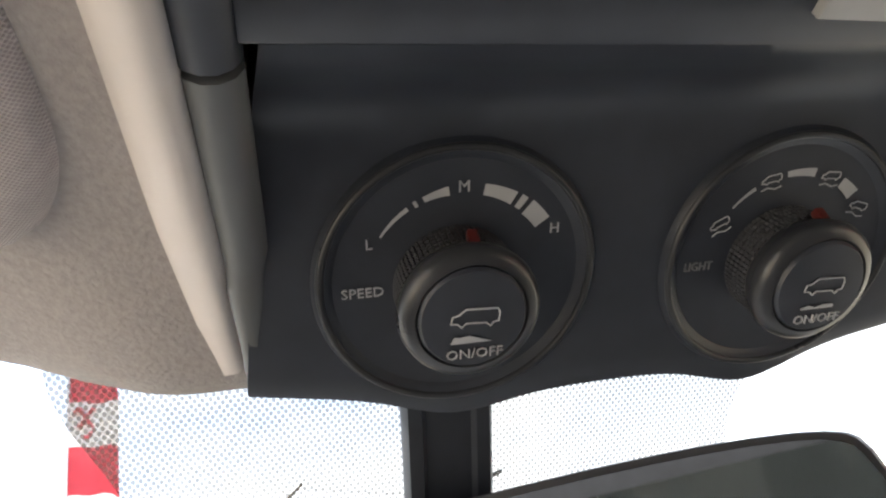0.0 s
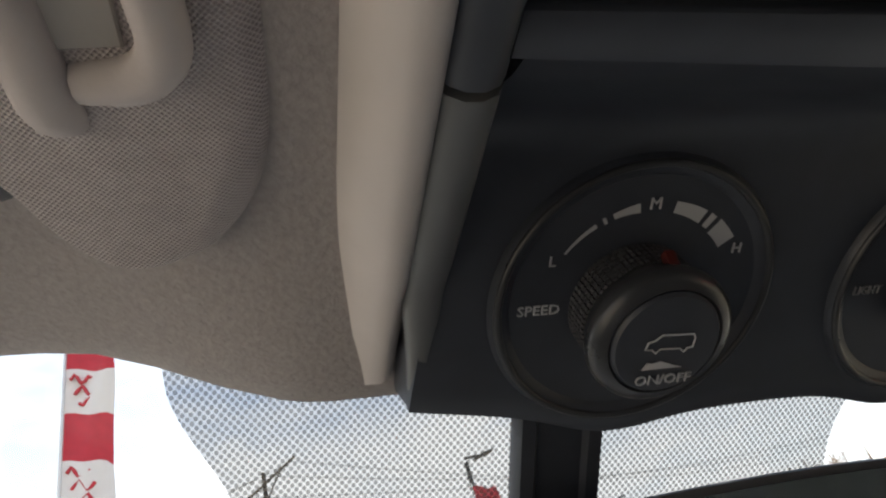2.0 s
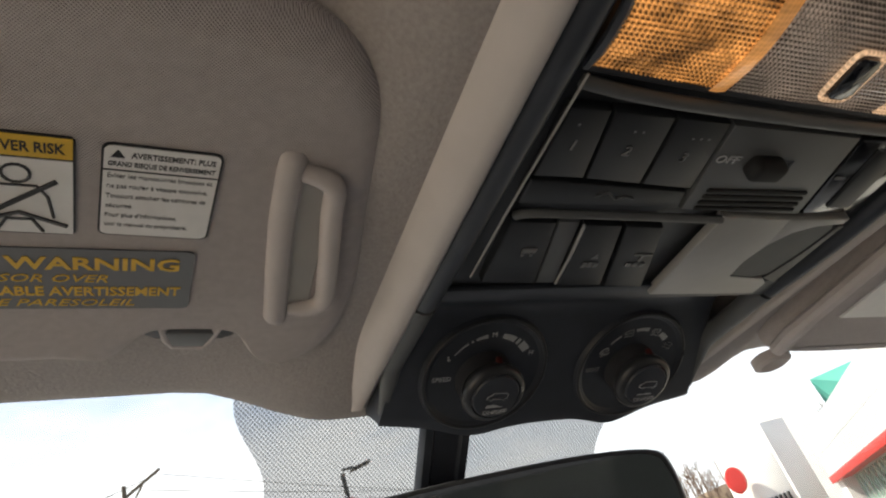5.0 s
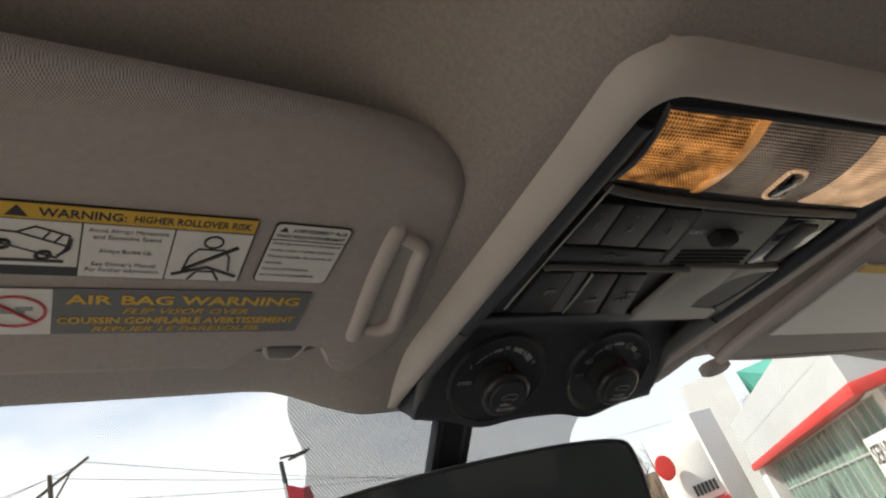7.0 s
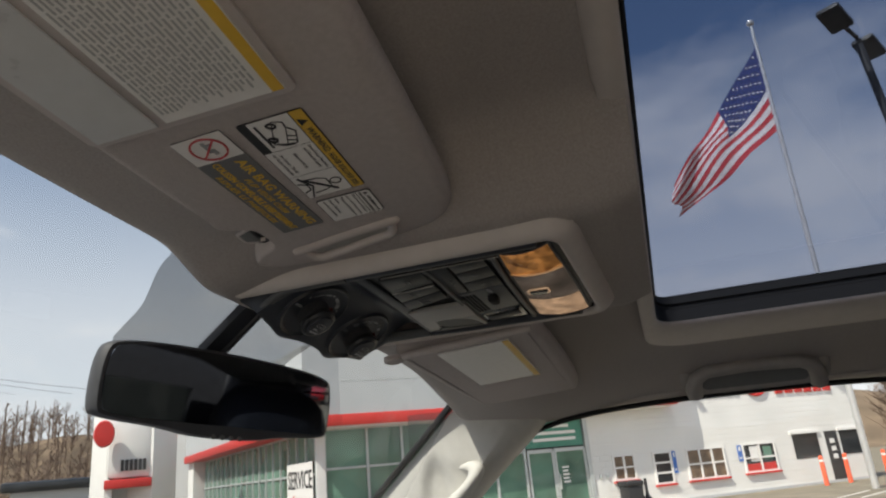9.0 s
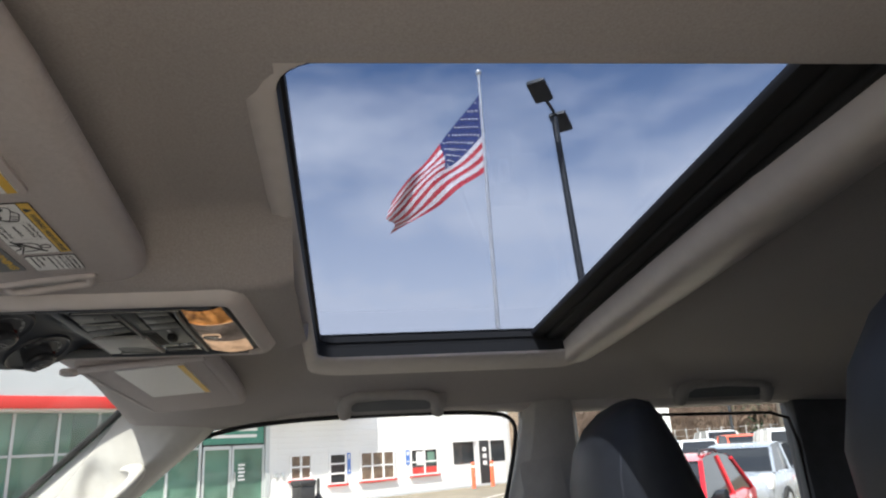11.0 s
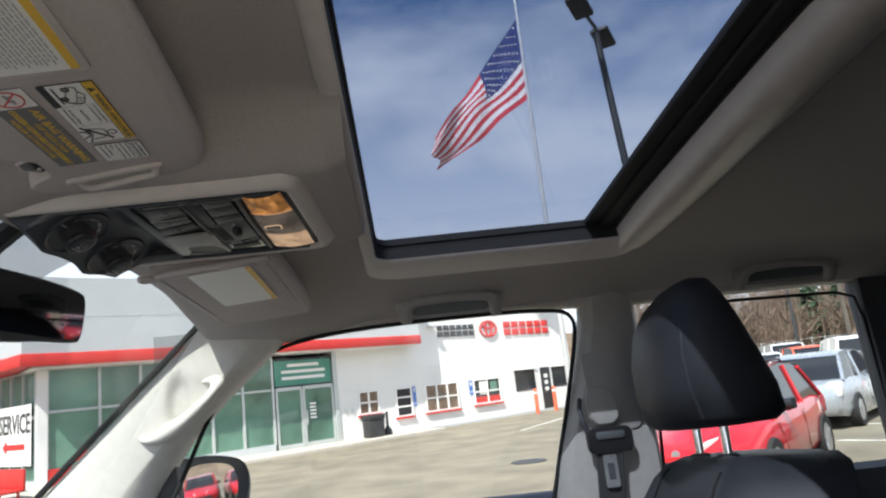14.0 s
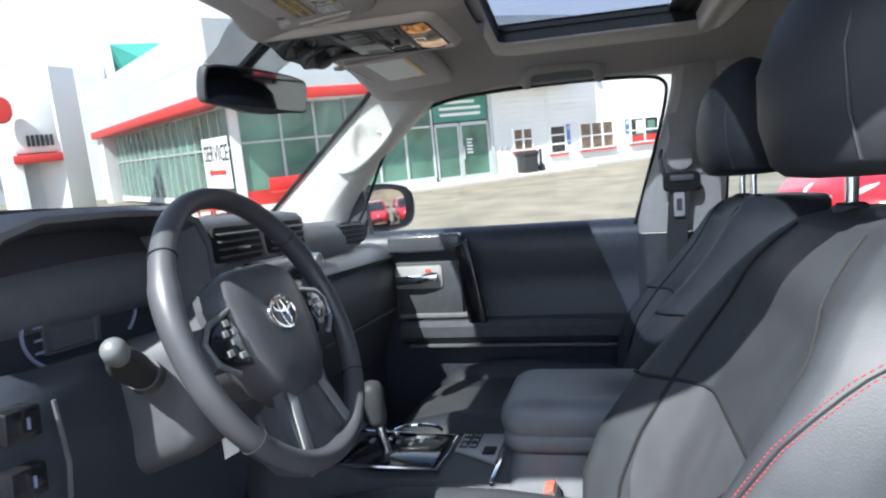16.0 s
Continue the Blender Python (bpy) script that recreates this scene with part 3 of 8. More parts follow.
def frit_pt(u, s):
    half = 0.119 - 0.016 * smooth01(0.0, 0.05, s) - 0.014 * max(0, (s - 0.076) / 0.010) ** 2
    return screen(-0.033 + u * half, s, -0.003)
sheet(bm, frit_pt, steps(-1, 1, 20), steps(-0.012, 0.086, 18))
shade = single("windshield_shade_patch", bm, "frit", "dotted black shade print on the windshield glass", "shade print")

# A pillars
def a_pillar(side):
    ob = thing("pillar_trim", "pale grey plastic A pillar trim with a moulded grab handle" if side > 0 else "pale grey plastic A pillar trim", "pillar trim", (side * 0.62, 0.35, 1.4), group="A pillars")
    bm = bmesh.new()
    rings = []
    def section(s):
        """Inner edge along the glass, the ridge, and the outer edge along the door opening."""
        gi = Vector((0.545 + 0.135 * s, 0.222 + 0.40 * s, 1.572 - 0.315 * s))
        go = Vector((0.640 + 0.065 * s, 0.085 + 0.275 * smooth01(0, 1, s) ** 0.9, 1.560 - 0.06 * s - 0.30 * s ** 1.6))
        mid = (gi + go) / 2 + Vector((-0.018, -0.030 - 0.015 * math.sin(math.pi * s), 0.0))
        return gi, mid + Vector((-0.022, 0.0, -0.022)) * smooth01(0.02, 0.25, s), go
    gi, mid, go = section(0.40)
    hc = gi.lerp(mid, 0.76)
    along, across = (section(0.5)[1] - section(0.36)[1]).normalized(), (mid - gi).normalized()
    up = along.cross(across).normalized()
    up = up if up.x < 0 else -up
    for s in steps(0, 1, 72):
        gi, mid, go = section(s)
        q3 = go * 0.6 + mid * 0.4 + Vector((-0.016, -0.010, 0))
        back = (gi + go) / 2 + Vector((0.06, 0.05, 0.03))
        row = []
        for k in steps(0, 1, 18):
            p = gi.lerp(mid, k) + Vector((-0.007, -0.002, 0)) * (4 * k * (1 - k))
            if side > 0:  # the hollow behind the grip
                u, v = (p - hc).dot(along), (p - hc).dot(across)
                p = p - up * 0.010 * smooth01(1.0, 0.45, math.hypot(u / 0.062, (v + 0.14 * u - 0.003) / 0.030))
            row.append(p)
        rings.append([(side * p.x, p.y, p.z) for p in row + [q3, go, go + Vector((0.035, 0.02, 0.01)), back]])
    loft(bm, rings, True, True)
    part("trim", bm, "pillar", ob, smooth=60)
    if side > 0:
        bm = bmesh.new()  # an oval grip: a stout bar on the door side, a low lip towards the glass
        ring = []
        for a in steps(radians(-38), radians(218), 36):
            bar = 0.5 + 0.5 * math.sin(a)
            p = hc + along * (0.074 * math.copysign(abs(math.cos(a)) ** 0.8, math.cos(a))) + across * (0.038 * math.sin(a) - 0.010 * math.cos(a)) + up * (0.020 * bar - 0.006)
            r = 0.0025 + 0.016 * bar
            out = (along * math.cos(a) + across * math.sin(a)).normalized()
            ring.append([p + out * (r * math.cos(b)) + up * (r * math.sin(b)) for b in steps(0, 2 * math.pi, 12)[:-1]])
        loft(bm, ring, True, True)
        part("grab_handle", bm, "pillar", ob, "moulded grab handle", smooth=80)
    bm = bmesh.new()
    tube(bm, [(side * (0.540 + 0.140 * s), 0.228 + 0.405 * s, 1.574 - 0.316 * s) for s in steps(-0.02, 1.0, 8)], 0.006, 6)
    part("windshield_seal", bm, "rubber", ob)
    return ob
a_pillar(1)
a_pillar(-1)


# ---- overhead console ----
def C(x, y, z, rot=0.0, tilt=0.0):
    """A frame on the overhead parts, read from below: x to the right, y to the rear, z down."""
    return Matrix.Translation((x, y, z)) @ Matrix.Rotation(radians(rot), 4, "Z") @ Matrix.Rotation(radians(180 + tilt), 4, "X")


ZC = 1.563
console = thing("overhead_console", "black overhead console in a grey housing with dials and switches", "overhead console", (0, 0.05, 1.60))
# housing: a grey shell that hangs from the headliner round the black panel
bm = bmesh.new()
def shell(w, y0, y1, z, r):
    """Open at the front: down one side, round the rear and up the other."""
    pts = [(w, y1)] + [(w, y) for y in (0.10, 0.0)]
    pts += [(w - r + r * math.cos(radians(a)), y0 + r - r * math.sin(radians(a))) for a in steps(0, 90, 6)]
    pts += [(x, y0) for x in steps(w - r, r - w, 4)[1:-1]]
    pts += [(r - w - r * math.sin(radians(a)), y0 + r - r * math.cos(radians(a))) for a in steps(0, 90, 6)]
    pts += [(-w, y) for y in (0.0, 0.10)] + [(-w, y1)]
    return [(x, y, z) for x, y in pts]
loft(bm, [shell(0.1092, -0.1105, 0.205, 1.600, 0.026), shell(0.1087, -0.1092, 0.203, 1.582, 0.025), shell(0.1080, -0.1078, 0.196, 1.5755, 0.024), shell(0.1062, -0.1052, 0.184, 1.5705, 0.022), shell(0.1032, -0.1014, 0.174, 1.5655, 0.019), shell(0.0995, -0.0972, 0.169, 1.5622, 0.016), shell(0.0960, -0.0932, 0.166, 1.5608, 0.014), shell(0.0935, -0.0900, 0.165, 1.5625, 0.013), shell(0.0932, -0.0898, 0.165, 1.5720, 0.013)], False, False)
part("housing", bm, "trim_grey", console, "grey plastic housing", smooth=70)
# base plate
bm = bmesh.new()
front = [(0.0925, 0.0762), (-0.0925, 0.0706)]
outline = [(-0.0930, -0.074), (-0.087, -0.0860), (-0.07, -0.0890), (0.07, -0.0890), (0.087, -0.0860), (0.0930, -0.074)] + front
slab(bm, outline, 0.022, 0.002, 2, Matrix.Translation((0, 0, 1.5660)))
part("base_plate", bm, "switch_black", console)
# side strips, rounded, with a joint
for sx in (-1, 1):
    for ya, yb, name in ((-0.075, 0.0735, "side_strip"), (0.0752, 0.150, "side_strip")):
        bm = bmesh.new()
        k = lambda y: sx * ((0.0880 if sx < 0 else 0.0868 - 0.0045 * smooth01(0.03, 0.09, y)) + 0.0020 * smooth01(-0.08, 0.18, y))
        tube(bm, [(k(y), y, min(1.566, 1.5588 - 0.5317 * (y - 0.1316) + 0.0035)) for y in steps(ya, yb, 16)], [0.0052 - 0.0024 * smooth01(0.12, 0.150, y) for y in steps(ya, yb, 16)], 12)
        part(name, bm, "bezel_grey" if yb > 0.1 else "black_panel", console)
# dial panel, tilted towards the seats with the dials in it; its front edge is lobed round them
DX = (-0.0444, 0.0380)
def tilted(x, y, lift=0.0):
    return (x, y + 0.469 * lift, 1.5588 - 0.5317 * (y - 0.1316) + 0.883 * lift)
def dish(x, y):
    """The panel rises from its joint and runs into the plane of the dials."""
    z, k = tilted(x, y)[2], smooth01(0.0700, 0.1040, y)
    return (x, y, z * k + (1.5655 - 0.06 * (y - 0.07)) * (1 - k))
def front_edge(x):
    return 0.1592 - 0.0074 * (max(0.0, abs(x) - 0.010) / 0.081) ** 2 + max(k * math.exp(-((x - c) / 0.017) ** 2) for c, k in zip(DX, (0.0046, 0.0062)))
bm = bmesh.new()
xs = steps(-0.0925, 0.0845, 44)
back = lambda x: 0.0744 + 0.030 * x
ys = lambda x: [back(x) + (front_edge(x) - back(x)) * v for v in steps(0, 1, 20)]
side = lambda x, v: x * (0.885 + 0.115 * v)
rows = []
for x in xs:
    col = [(side(x, 0), back(x) - 0.0012, 1.5700), (side(x, 0), back(x) - 0.0008, 1.5668)]
    col += [dish(side(x, i / 20), y) for i, y in enumerate(ys(x))]
    yf = ys(x)[-1]
    col += [tilted(x, yf + 0.0016, 0.0008), tilted(x, yf + 0.002, 0.004), (x, yf + 0.018, 1.5600), (x, yf + 0.022, 1.578)]
    rows.append(col)
rows = [[(x * 1.004, y, z + 0.016) for x, y, z in rows[0]]] + rows + [[(x * 1.004, y, z + 0.016) for x, y, z in rows[-1]]]
loft(bm, rows, False, False)
part("dial_panel", bm, "black_panel", console, smooth=50)
bm = bmesh.new()
pan = [(x, 0.062) for x in steps(-0.085, 0.085, 2)] + [(0.085, 0.0755), (-0.085, 0.0704)]
slab(bm, pan, 0.004, 0.0015, 2, C(0, 0, 1.5672) @ Matrix.Diagonal((1, -1, 1, 1)))
part("panel_bridge", bm, "black_panel", console)


def dial(cx, names, dy=0.0):
    ob = thing("rotary_dial", names[2], "dial", (cx, 0.13, 1.56), group="overhead dials")
    D = C(cx, 0.1302 + dy, 1.5595 - 0.5317 * dy, 0, -28.0)
    K = D @ Matrix.Translation((-0.0008, -0.0011, 0))  # the spindle stands a little off the cup's middle
    # cup standing proud of the panel, with a shallow dish
    bm = bmesh.new()
    lathe(bm, [(0.0330, -0.006), (0.0326, 0.0002), (0.0316, 0.0016), (0.0304, 0.0019), (0.0290, 0.0013), (0.0280, 0.0004), (0.0180, 0.0000), (0.0002, 0.0000)], 72, D)
    cup = part("cup", bm, "black_panel", ob, smooth=32)
    bm = bmesh.new()
    A = steps(0, 2 * math.pi, 72)[:-1]
    tube(bm, [D @ Vector((0.0308 * math.cos(a), 0.0308 * math.sin(a), 0.0016)) for a in A], 0.0009, 8, True)
    part("rim", bm, "knob_black", ob, "rounded dark rim", smooth=80)
    # knob: knurled skirt, flared collar, cap
    knob = bmesh.new()
    lathe(knob, [(0.0132, -0.003), (0.0133, 0.0064), (0.0138, 0.0092), (0.0149, 0.0110), (0.0153, 0.0126), (0.0149, 0.0144), (0.0136, 0.0156), (0.0120, 0.0160), (0.0117, 0.0154)], 64, K, False)
    kn = part("knob", knob, "knob_black", ob, smooth=50)
    bm = bmesh.new()
    for i in range(72):
        a = 2 * math.pi * i / 72
        for h in (0.0012, 0.0028, 0.0044, 0.0060, 0.0076):
            p = K @ Matrix.Rotation(a + (0.5 * (round(h * 10000) % 2)) * 2 * math.pi / 72, 4, "Z") @ Matrix.Translation((0.0134, 0, h))
            box(bm, (-0.0004, -0.00040, -0.0006), (0.0007, 0.00040, 0.0006), 0, 1, p)
    part("knurling", bm, "soft_black", kn, kind="stuff")
    bm = bmesh.new()
    lathe(bm, [(0.0114, 0.0130), (0.0115, 0.0158), (0.0109, 0.0166), (0.0060, 0.0170), (0.0002, 0.0171)], 56, K)
    cap = part("push_button", bm, "black_panel", kn, "black push button with a white car symbol", smooth=30)
    # pointer
    box_m = K @ Matrix.Translation((0.0012, 0.0139, 0.0112)) @ Matrix.Rotation(radians(-62), 4, "X")
    part("pointer", boxed((-0.0012, -0.0036, -0.001), (0.0012, 0.0036, 0.0012), 0.0004, 2, box_m), "red_dark", kn, "red pointer mark")
    T = K @ Matrix.Translation((0, -0.0005, 0.0173))
    words("caption", "ON/OFF", 0.0032, "mark_white", T @ Matrix.Translation((-0.0060, -0.0082, 0)), cap, 0.0120, bold=-0.00002)
    # outline of a car on a slope or a hill
    bm = bmesh.new()
    car = [(-0.0050, 0.0006), (-0.0048, 0.0022), (-0.0036, 0.0026), (-0.0022, 0.0040), (0.0044, 0.0044), (0.0050, 0.0034), (0.0050, 0.0014), (0.0040, 0.0012), (0.0034, 0.0002), (0.0024, 0.0010), (-0.0018, 0.0008), (-0.0026, -0.0002), (-0.0036, 0.0006)]
    tube(bm, [T @ Matrix.Rotation(radians(-6), 4, "Z") @ Vector((x, y - 0.0008, 0)) for x, y in car], 0.00022, 4, True)
    hill = [(-0.0050, -0.0044), (-0.0042, -0.0028), (-0.0030, -0.0030), (-0.0012, -0.0026), (0.0022, -0.0040), (0.0036, -0.0044)] if names[0] == "L" else [(-0.0048, -0.0040), (-0.003, -0.0034), (-0.001, -0.0040), (0.001, -0.0034), (0.0036, -0.0036), (0.0036, -0.0044), (-0.0048, -0.0044)]
    slab(bm, hill, 0.0002, 0, 1, T)
    part("symbol", bm, "mark_white", cap, "white car symbol")
    # printed scale on the dish
    S = D @ Matrix.Translation((0.0010, -0.0009, 0.0003))
    def arc(a0, a1, r0, r1, w0=1.0):
        bm = bmesh.new()
        A = steps(radians(a0), radians(a1), 8)
        f = lambda a, k: r0 + (r1 - r0) * (0.5 + (k - 0.5) * (w0 + (1 - w0) * (radians(a0) - a) / (radians(a0) - radians(a1) + 1e-9)))
        for p, q in zip(A, A[1:]):
            add(bm, [S @ Vector((f(a, k) * math.cos(a), f(a, k) * math.sin(a), 0.0002)) for a, k in ((p, 0), (p, 1), (q, 1), (q, 0))], [(0, 1, 2, 3)])
        part("scale_mark", merged(bm, 0.00001), "mark_white", ob, "white printed scale mark")
    if names[0] == "L":
        marks = ((146, 124, 0.0216, 0.0226, 0.5), (120, 118, 0.0213, 0.0228, 1), (114, 99, 0.0210, 0.0231, 0.6), (79, 60, 0.0204, 0.0236, 0.8), (57, 53, 0.0204, 0.0237, 1), (50, 36, 0.0200, 0.0240, 1))
    else:
        marks = ((140, 122, 0.0216, 0.0226, 0.5), (100, 80, 0.0210, 0.0232, 0.7), (58, 44, 0.0204, 0.0238, 0.8))
        for a in (152, 111, 68, 33):
            p = S @ Matrix.Translation((0.0222 * math.cos(radians(a)), 0.0222 * math.sin(radians(a)), 0.0003)) @ Matrix.Rotation(radians((a - 90) * 0.35), 4, "Z")
            part("symbol", tube(bmesh.new(), [p @ Vector((x * 0.50, y * 0.50 - 0.001, 0)) for x, y in car], 0.0002, 4, True), "mark_white", ob, "small white car symbol")
            part("symbol", tube(bmesh.new(), [p @ Vector((x, y, 0)) for x, y in ((-0.0026, -0.0024), (-0.001, -0.0019), (0.001, -0.0025), (0.0026, -0.002))], 0.0002, 4), "mark_white", ob, "small white ground line")
    for mk in marks:
        arc(*mk)
    if names[0] == "L":
        words("caption", "L", 0.0034, "mark_white", S @ Matrix.Translation((-0.0216, 0.0098, 0.0002)), ob)
        words("caption", "M", 0.0036, "mark_white", S @ Matrix.Translation((-0.0016, 0.0214, 0.0002)), ob)
        words("caption", "H", 0.0034, "mark_white", S @ Matrix.Translation((0.0196, 0.0102, 0.0002)), ob)
    words("caption", names[1], 0.0033, "mark_white" if names[0] == "L" else "mark_dim", S @ Matrix.Translation((-0.0272, -0.0016, 0.0002)), ob, 0.0092 if names[0] == "L" else 0.0075)
    return ob


dial(DX[0], ("L", "SPEED", "black speed dial with a white printed scale"))
dial(DX[1], ("T", "LIGHT", "black terrain dial with white car symbols and push button"), 0.0016)

# switch bank: three black rockers in a recess, a satin surround with a finger pull
def plate(bm, pts, z, deep, bevel=0.0008):
    """A flat piece let into the console; its lower face lies at z."""
    return slab(bm, pts, deep, bevel, 2, Matrix.Translation((0, 0, z)))
pocket = [(0.0440, 0.0310), (0.0500, 0.0215), (0.0600, 0.0168), (0.0700, 0.0165), (0.0690, 0.0320), (0.0665, 0.0450), (0.0625, 0.0550), (0.0420, 0.0535), (0.0405, 0.0420)]
bm = bmesh.new()
plate(bm, [(0.0075, 0.0120), (0.0415, 0.0135), (0.0440, 0.0310), (0.0405, 0.0420), (0.0420, 0.0535), (0.0635, 0.0555), (0.0690, 0.0600), (0.0690, 0.0690), (0.0090, 0.0660)], 1.5608, 0.004, 0.0006)
part("grey_panel", bm, "satin_grey", console, "dark silver switch surround")
part("panel_lip", plate(bmesh.new(), [(0.0415, 0.0135), (0.0725, 0.0125), (0.0722, 0.0160), (0.0590, 0.0166), (0.0495, 0.0212), (0.0440, 0.0310)], 1.5608, 0.004, 0.0005), "satin_grey", console)
part("panel_lip", plate(bmesh.new(), [(0.0740, 0.0170), (0.0738, 0.0600), (0.0632, 0.0552), (0.0670, 0.0452), (0.0695, 0.0322), (0.0704, 0.0170)], 1.5608, 0.004, 0.0005), "switch_black", console)
bm = bmesh.new()
rim = chaikin(pocket, 2)
loft(bm, [[(0.058 + (x - 0.058) * k, 0.037 + (y - 0.037) * k, 1.5612 + h) for x, y in rim] for k, h in ((1.01, 0.0), (0.97, 0.002), (0.90, 0.006), (0.70, 0.009), (0.2, 0.010))], True, True)
part("pull_pocket", bm, "switch_black", console, "recessed finger pull", smooth=60)
part("pull_ledge", plate(bmesh.new(), [(0.0425, 0.0455), (0.0665, 0.0470), (0.0625, 0.0540), (0.0430, 0.0522)], 1.5628, 0.002, 0.0005), "bezel_grey", console)
part("switch_ridge", tube(bmesh.new(), curve_pts([(-0.0750, 0.0165, 1.5640), (-0.0735, 0.0128, 1.5625), (-0.0600, 0.0122, 1.5618), (-0.0300, 0.0128, 1.5615), (0.0080, 0.0142, 1.5615)]), 0.0017, 8), "bezel_grey", console, "rounded ridge over the switches", smooth=80)
part("lamp_ridge", tube(bmesh.new(), curve_pts([(-0.0790, -0.0400, 1.5650), (-0.0600, -0.0385, 1.5625), (-0.0200, -0.0365, 1.5618), (0.0300, -0.0345, 1.5618), (0.0790, -0.0320, 1.5640)]), 0.0022, 8), "bezel_grey", console, "dark ridge below the lamp", smooth=80)
# thin pale tube stands in for the highlight on the frame's edge
part("edge_highlight", tube(bmesh.new(), [(-0.0808, -0.0450, 1.5618), (-0.0806, 0.0100, 1.5618), (-0.0795, 0.0500, 1.5620)], 0.00045, 6), "satin_grey", console, "painted highlight along the frame edge")
def rocker(quad, cx, cy, icon):
    ob = thing("rocker_switch", "black rocker switch with a pale symbol in the overhead console", "switch", (cx, cy, 1.564), group="overhead switches")
    part("rocker", plate(bmesh.new(), quad, 1.5620, 0.006, 0.0012), "switch_black", ob)
    bm = bmesh.new()
    z0, z1 = 1.5614, 1.5619
    if icon == 0:
        box(bm, (cx - 0.0028, cy - 0.0020, z0), (cx + 0.0028, cy + 0.0006, z1))
        box(bm, (cx - 0.0022, cy + 0.0012, z0), (cx - 0.0012, cy + 0.0026, z1))
        box(bm, (cx + 0.0012, cy + 0.0012, z0), (cx + 0.0022, cy + 0.0026, z1))
    elif icon == 1:
        add(bm, [(cx, cy - 0.0040, z1 - 0.0002), (cx + 0.0018, cy - 0.0005, z1 - 0.0002), (cx - 0.0018, cy - 0.0005, z1 - 0.0002)], [(0, 1, 2)])
        for i in (-1, 0, 1):
            box(bm, (cx + i * 0.0026 - 0.0010, cy + 0.0018, z0), (cx + i * 0.0026 + 0.0008, cy + 0.0046, z1))
    else:
        box(bm, (cx - 0.0040, cy - 0.0034, z0), (cx + 0.0040, cy - 0.0026, z1))
        box(bm, (cx - 0.0005, cy - 0.0026, z0), (cx + 0.0005, cy + 0.0010, z1))
        for i in (-1, 0, 1):
            box(bm, (cx + i * 0.0032 - 0.0010, cy + 0.0024, z0), (cx + i * 0.0032 + 0.0010, cy + 0.0048, z1))
    part("symbol", bm, "mark_dim", ob, "pale printed symbol")
rocker([(-0.0765, 0.0175), (-0.0590, 0.0180), (-0.0505, 0.0565), (-0.0735, 0.0545)], -0.0630, 0.0340, 0)
rocker([(-0.0476, 0.0190), (-0.0316, 0.0195), (-0.0188, 0.0595), (-0.0392, 0.0585)], -0.0330, 0.0400, 1)
rocker([(-0.0298, 0.0195), (-0.0130, 0.0205), (0.0030, 0.0620), (-0.0168, 0.0600)], -0.0120, 0.0400, 2)
part("switch_divider", tube(bmesh.new(), [(-0.0488, 0.0180, 1.5612), (-0.0440, 0.0390, 1.5618), (-0.0402, 0.0580, 1.5630)], 0.0006, 6), "satin_grey", console, "bright dividing rib")
part("switch_slope", plate(bmesh.new(), [(-0.0580, 0.0180), (-0.0495, 0.0182), (-0.0410, 0.0575), (-0.0495, 0.0568)], 1.5628, 0.004, 0.0008), "bezel_grey", console)
# numbered buttons, name strip, slider and slots
for i, quad in enumerate(([(-0.0795, -0.0330), (-0.0664, -0.0330), (-0.0610, -0.0048), (-0.0785, -0.0050)], [(-0.0652, -0.0328), (-0.0440, -0.0322), (-0.0386, -0.0030), (-0.0598, -0.0046)], [(-0.0428, -0.0321), (-0.0228, -0.0314), (-0.0168, -0.0014), (-0.0374, -0.0028)])):
    cx, cy = sum(q[0] for q in quad) / 4, -0.0195 + 0.0013 * i
    b = thing("console_button", "black numbered button in the overhead console", "button", (cx, cy, 1.563), group="numbered overhead buttons")
    part("cap", plate(bmesh.new(), quad, 1.5620, 0.006, 0.0010), "switch_black", b)
    words("number", str(i + 1), 0.0058, "mark_dim", C(cx - 0.0022, cy + 0.0020, 1.5617), b)
    bm = bmesh.new()
    for k in range(i + 1):
        lathe(bm, [(0.0005, 0), (0.0001, 0.0002)], 8, C(cx - 0.0030 + 0.0030 * k, -0.0275 + 0.0013 * i, 1.5617))
    part("indicator", bm, "mark_dim", b)
part("name_strip", plate(bmesh.new(), [(-0.0785, -0.0034), (-0.0172, 0.0004), (-0.0150, 0.0092), (-0.0780, 0.0080)], 1.5622, 0.005, 0.0008), "switch_black", console)
bm = bmesh.new()
tube(bm, [(-0.0520, 0.0034, 1.5620), (-0.0480, 0.0014, 1.5620), (-0.0440, 0.0044, 1.5620), (-0.0410, 0.0030, 1.5620), (-0.0370, 0.0042, 1.5620)], 0.0005, 6)
part("emblem", bm, "bezel_grey", console, "worn raised emblem")
slid = part("slider_plate", plate(bmesh.new(), [(-0.0212, -0.0312), (0.0345, -0.0295), (0.0445, 0.0118), (-0.0132, 0.0098)], 1.5620, 0.006, 0.0010), "bezel_grey", console)
for i in range(4):
    y = -0.0024 + i * 0.0032
    part("slot", boxed((-0.0100 + 0.0004 * i, y, 1.5612), (0.0360 + 0.0007 * i, y + 0.0018, 1.5626), 0.0004, 1), "rubber", slid)
bm = bmesh.new()
box(bm, (-0.0048, -0.0200, 1.5555), (0.0088, -0.0118, 1.5628), 0.0025, 3)
part("slider_knob", bm, "rubber", slid, "black slide switch")
words("caption", "OFF", 0.0048, "mark_white", C(-0.0180, -0.0152, 1.5617), slid, 0.0095)
bm = bmesh.new()
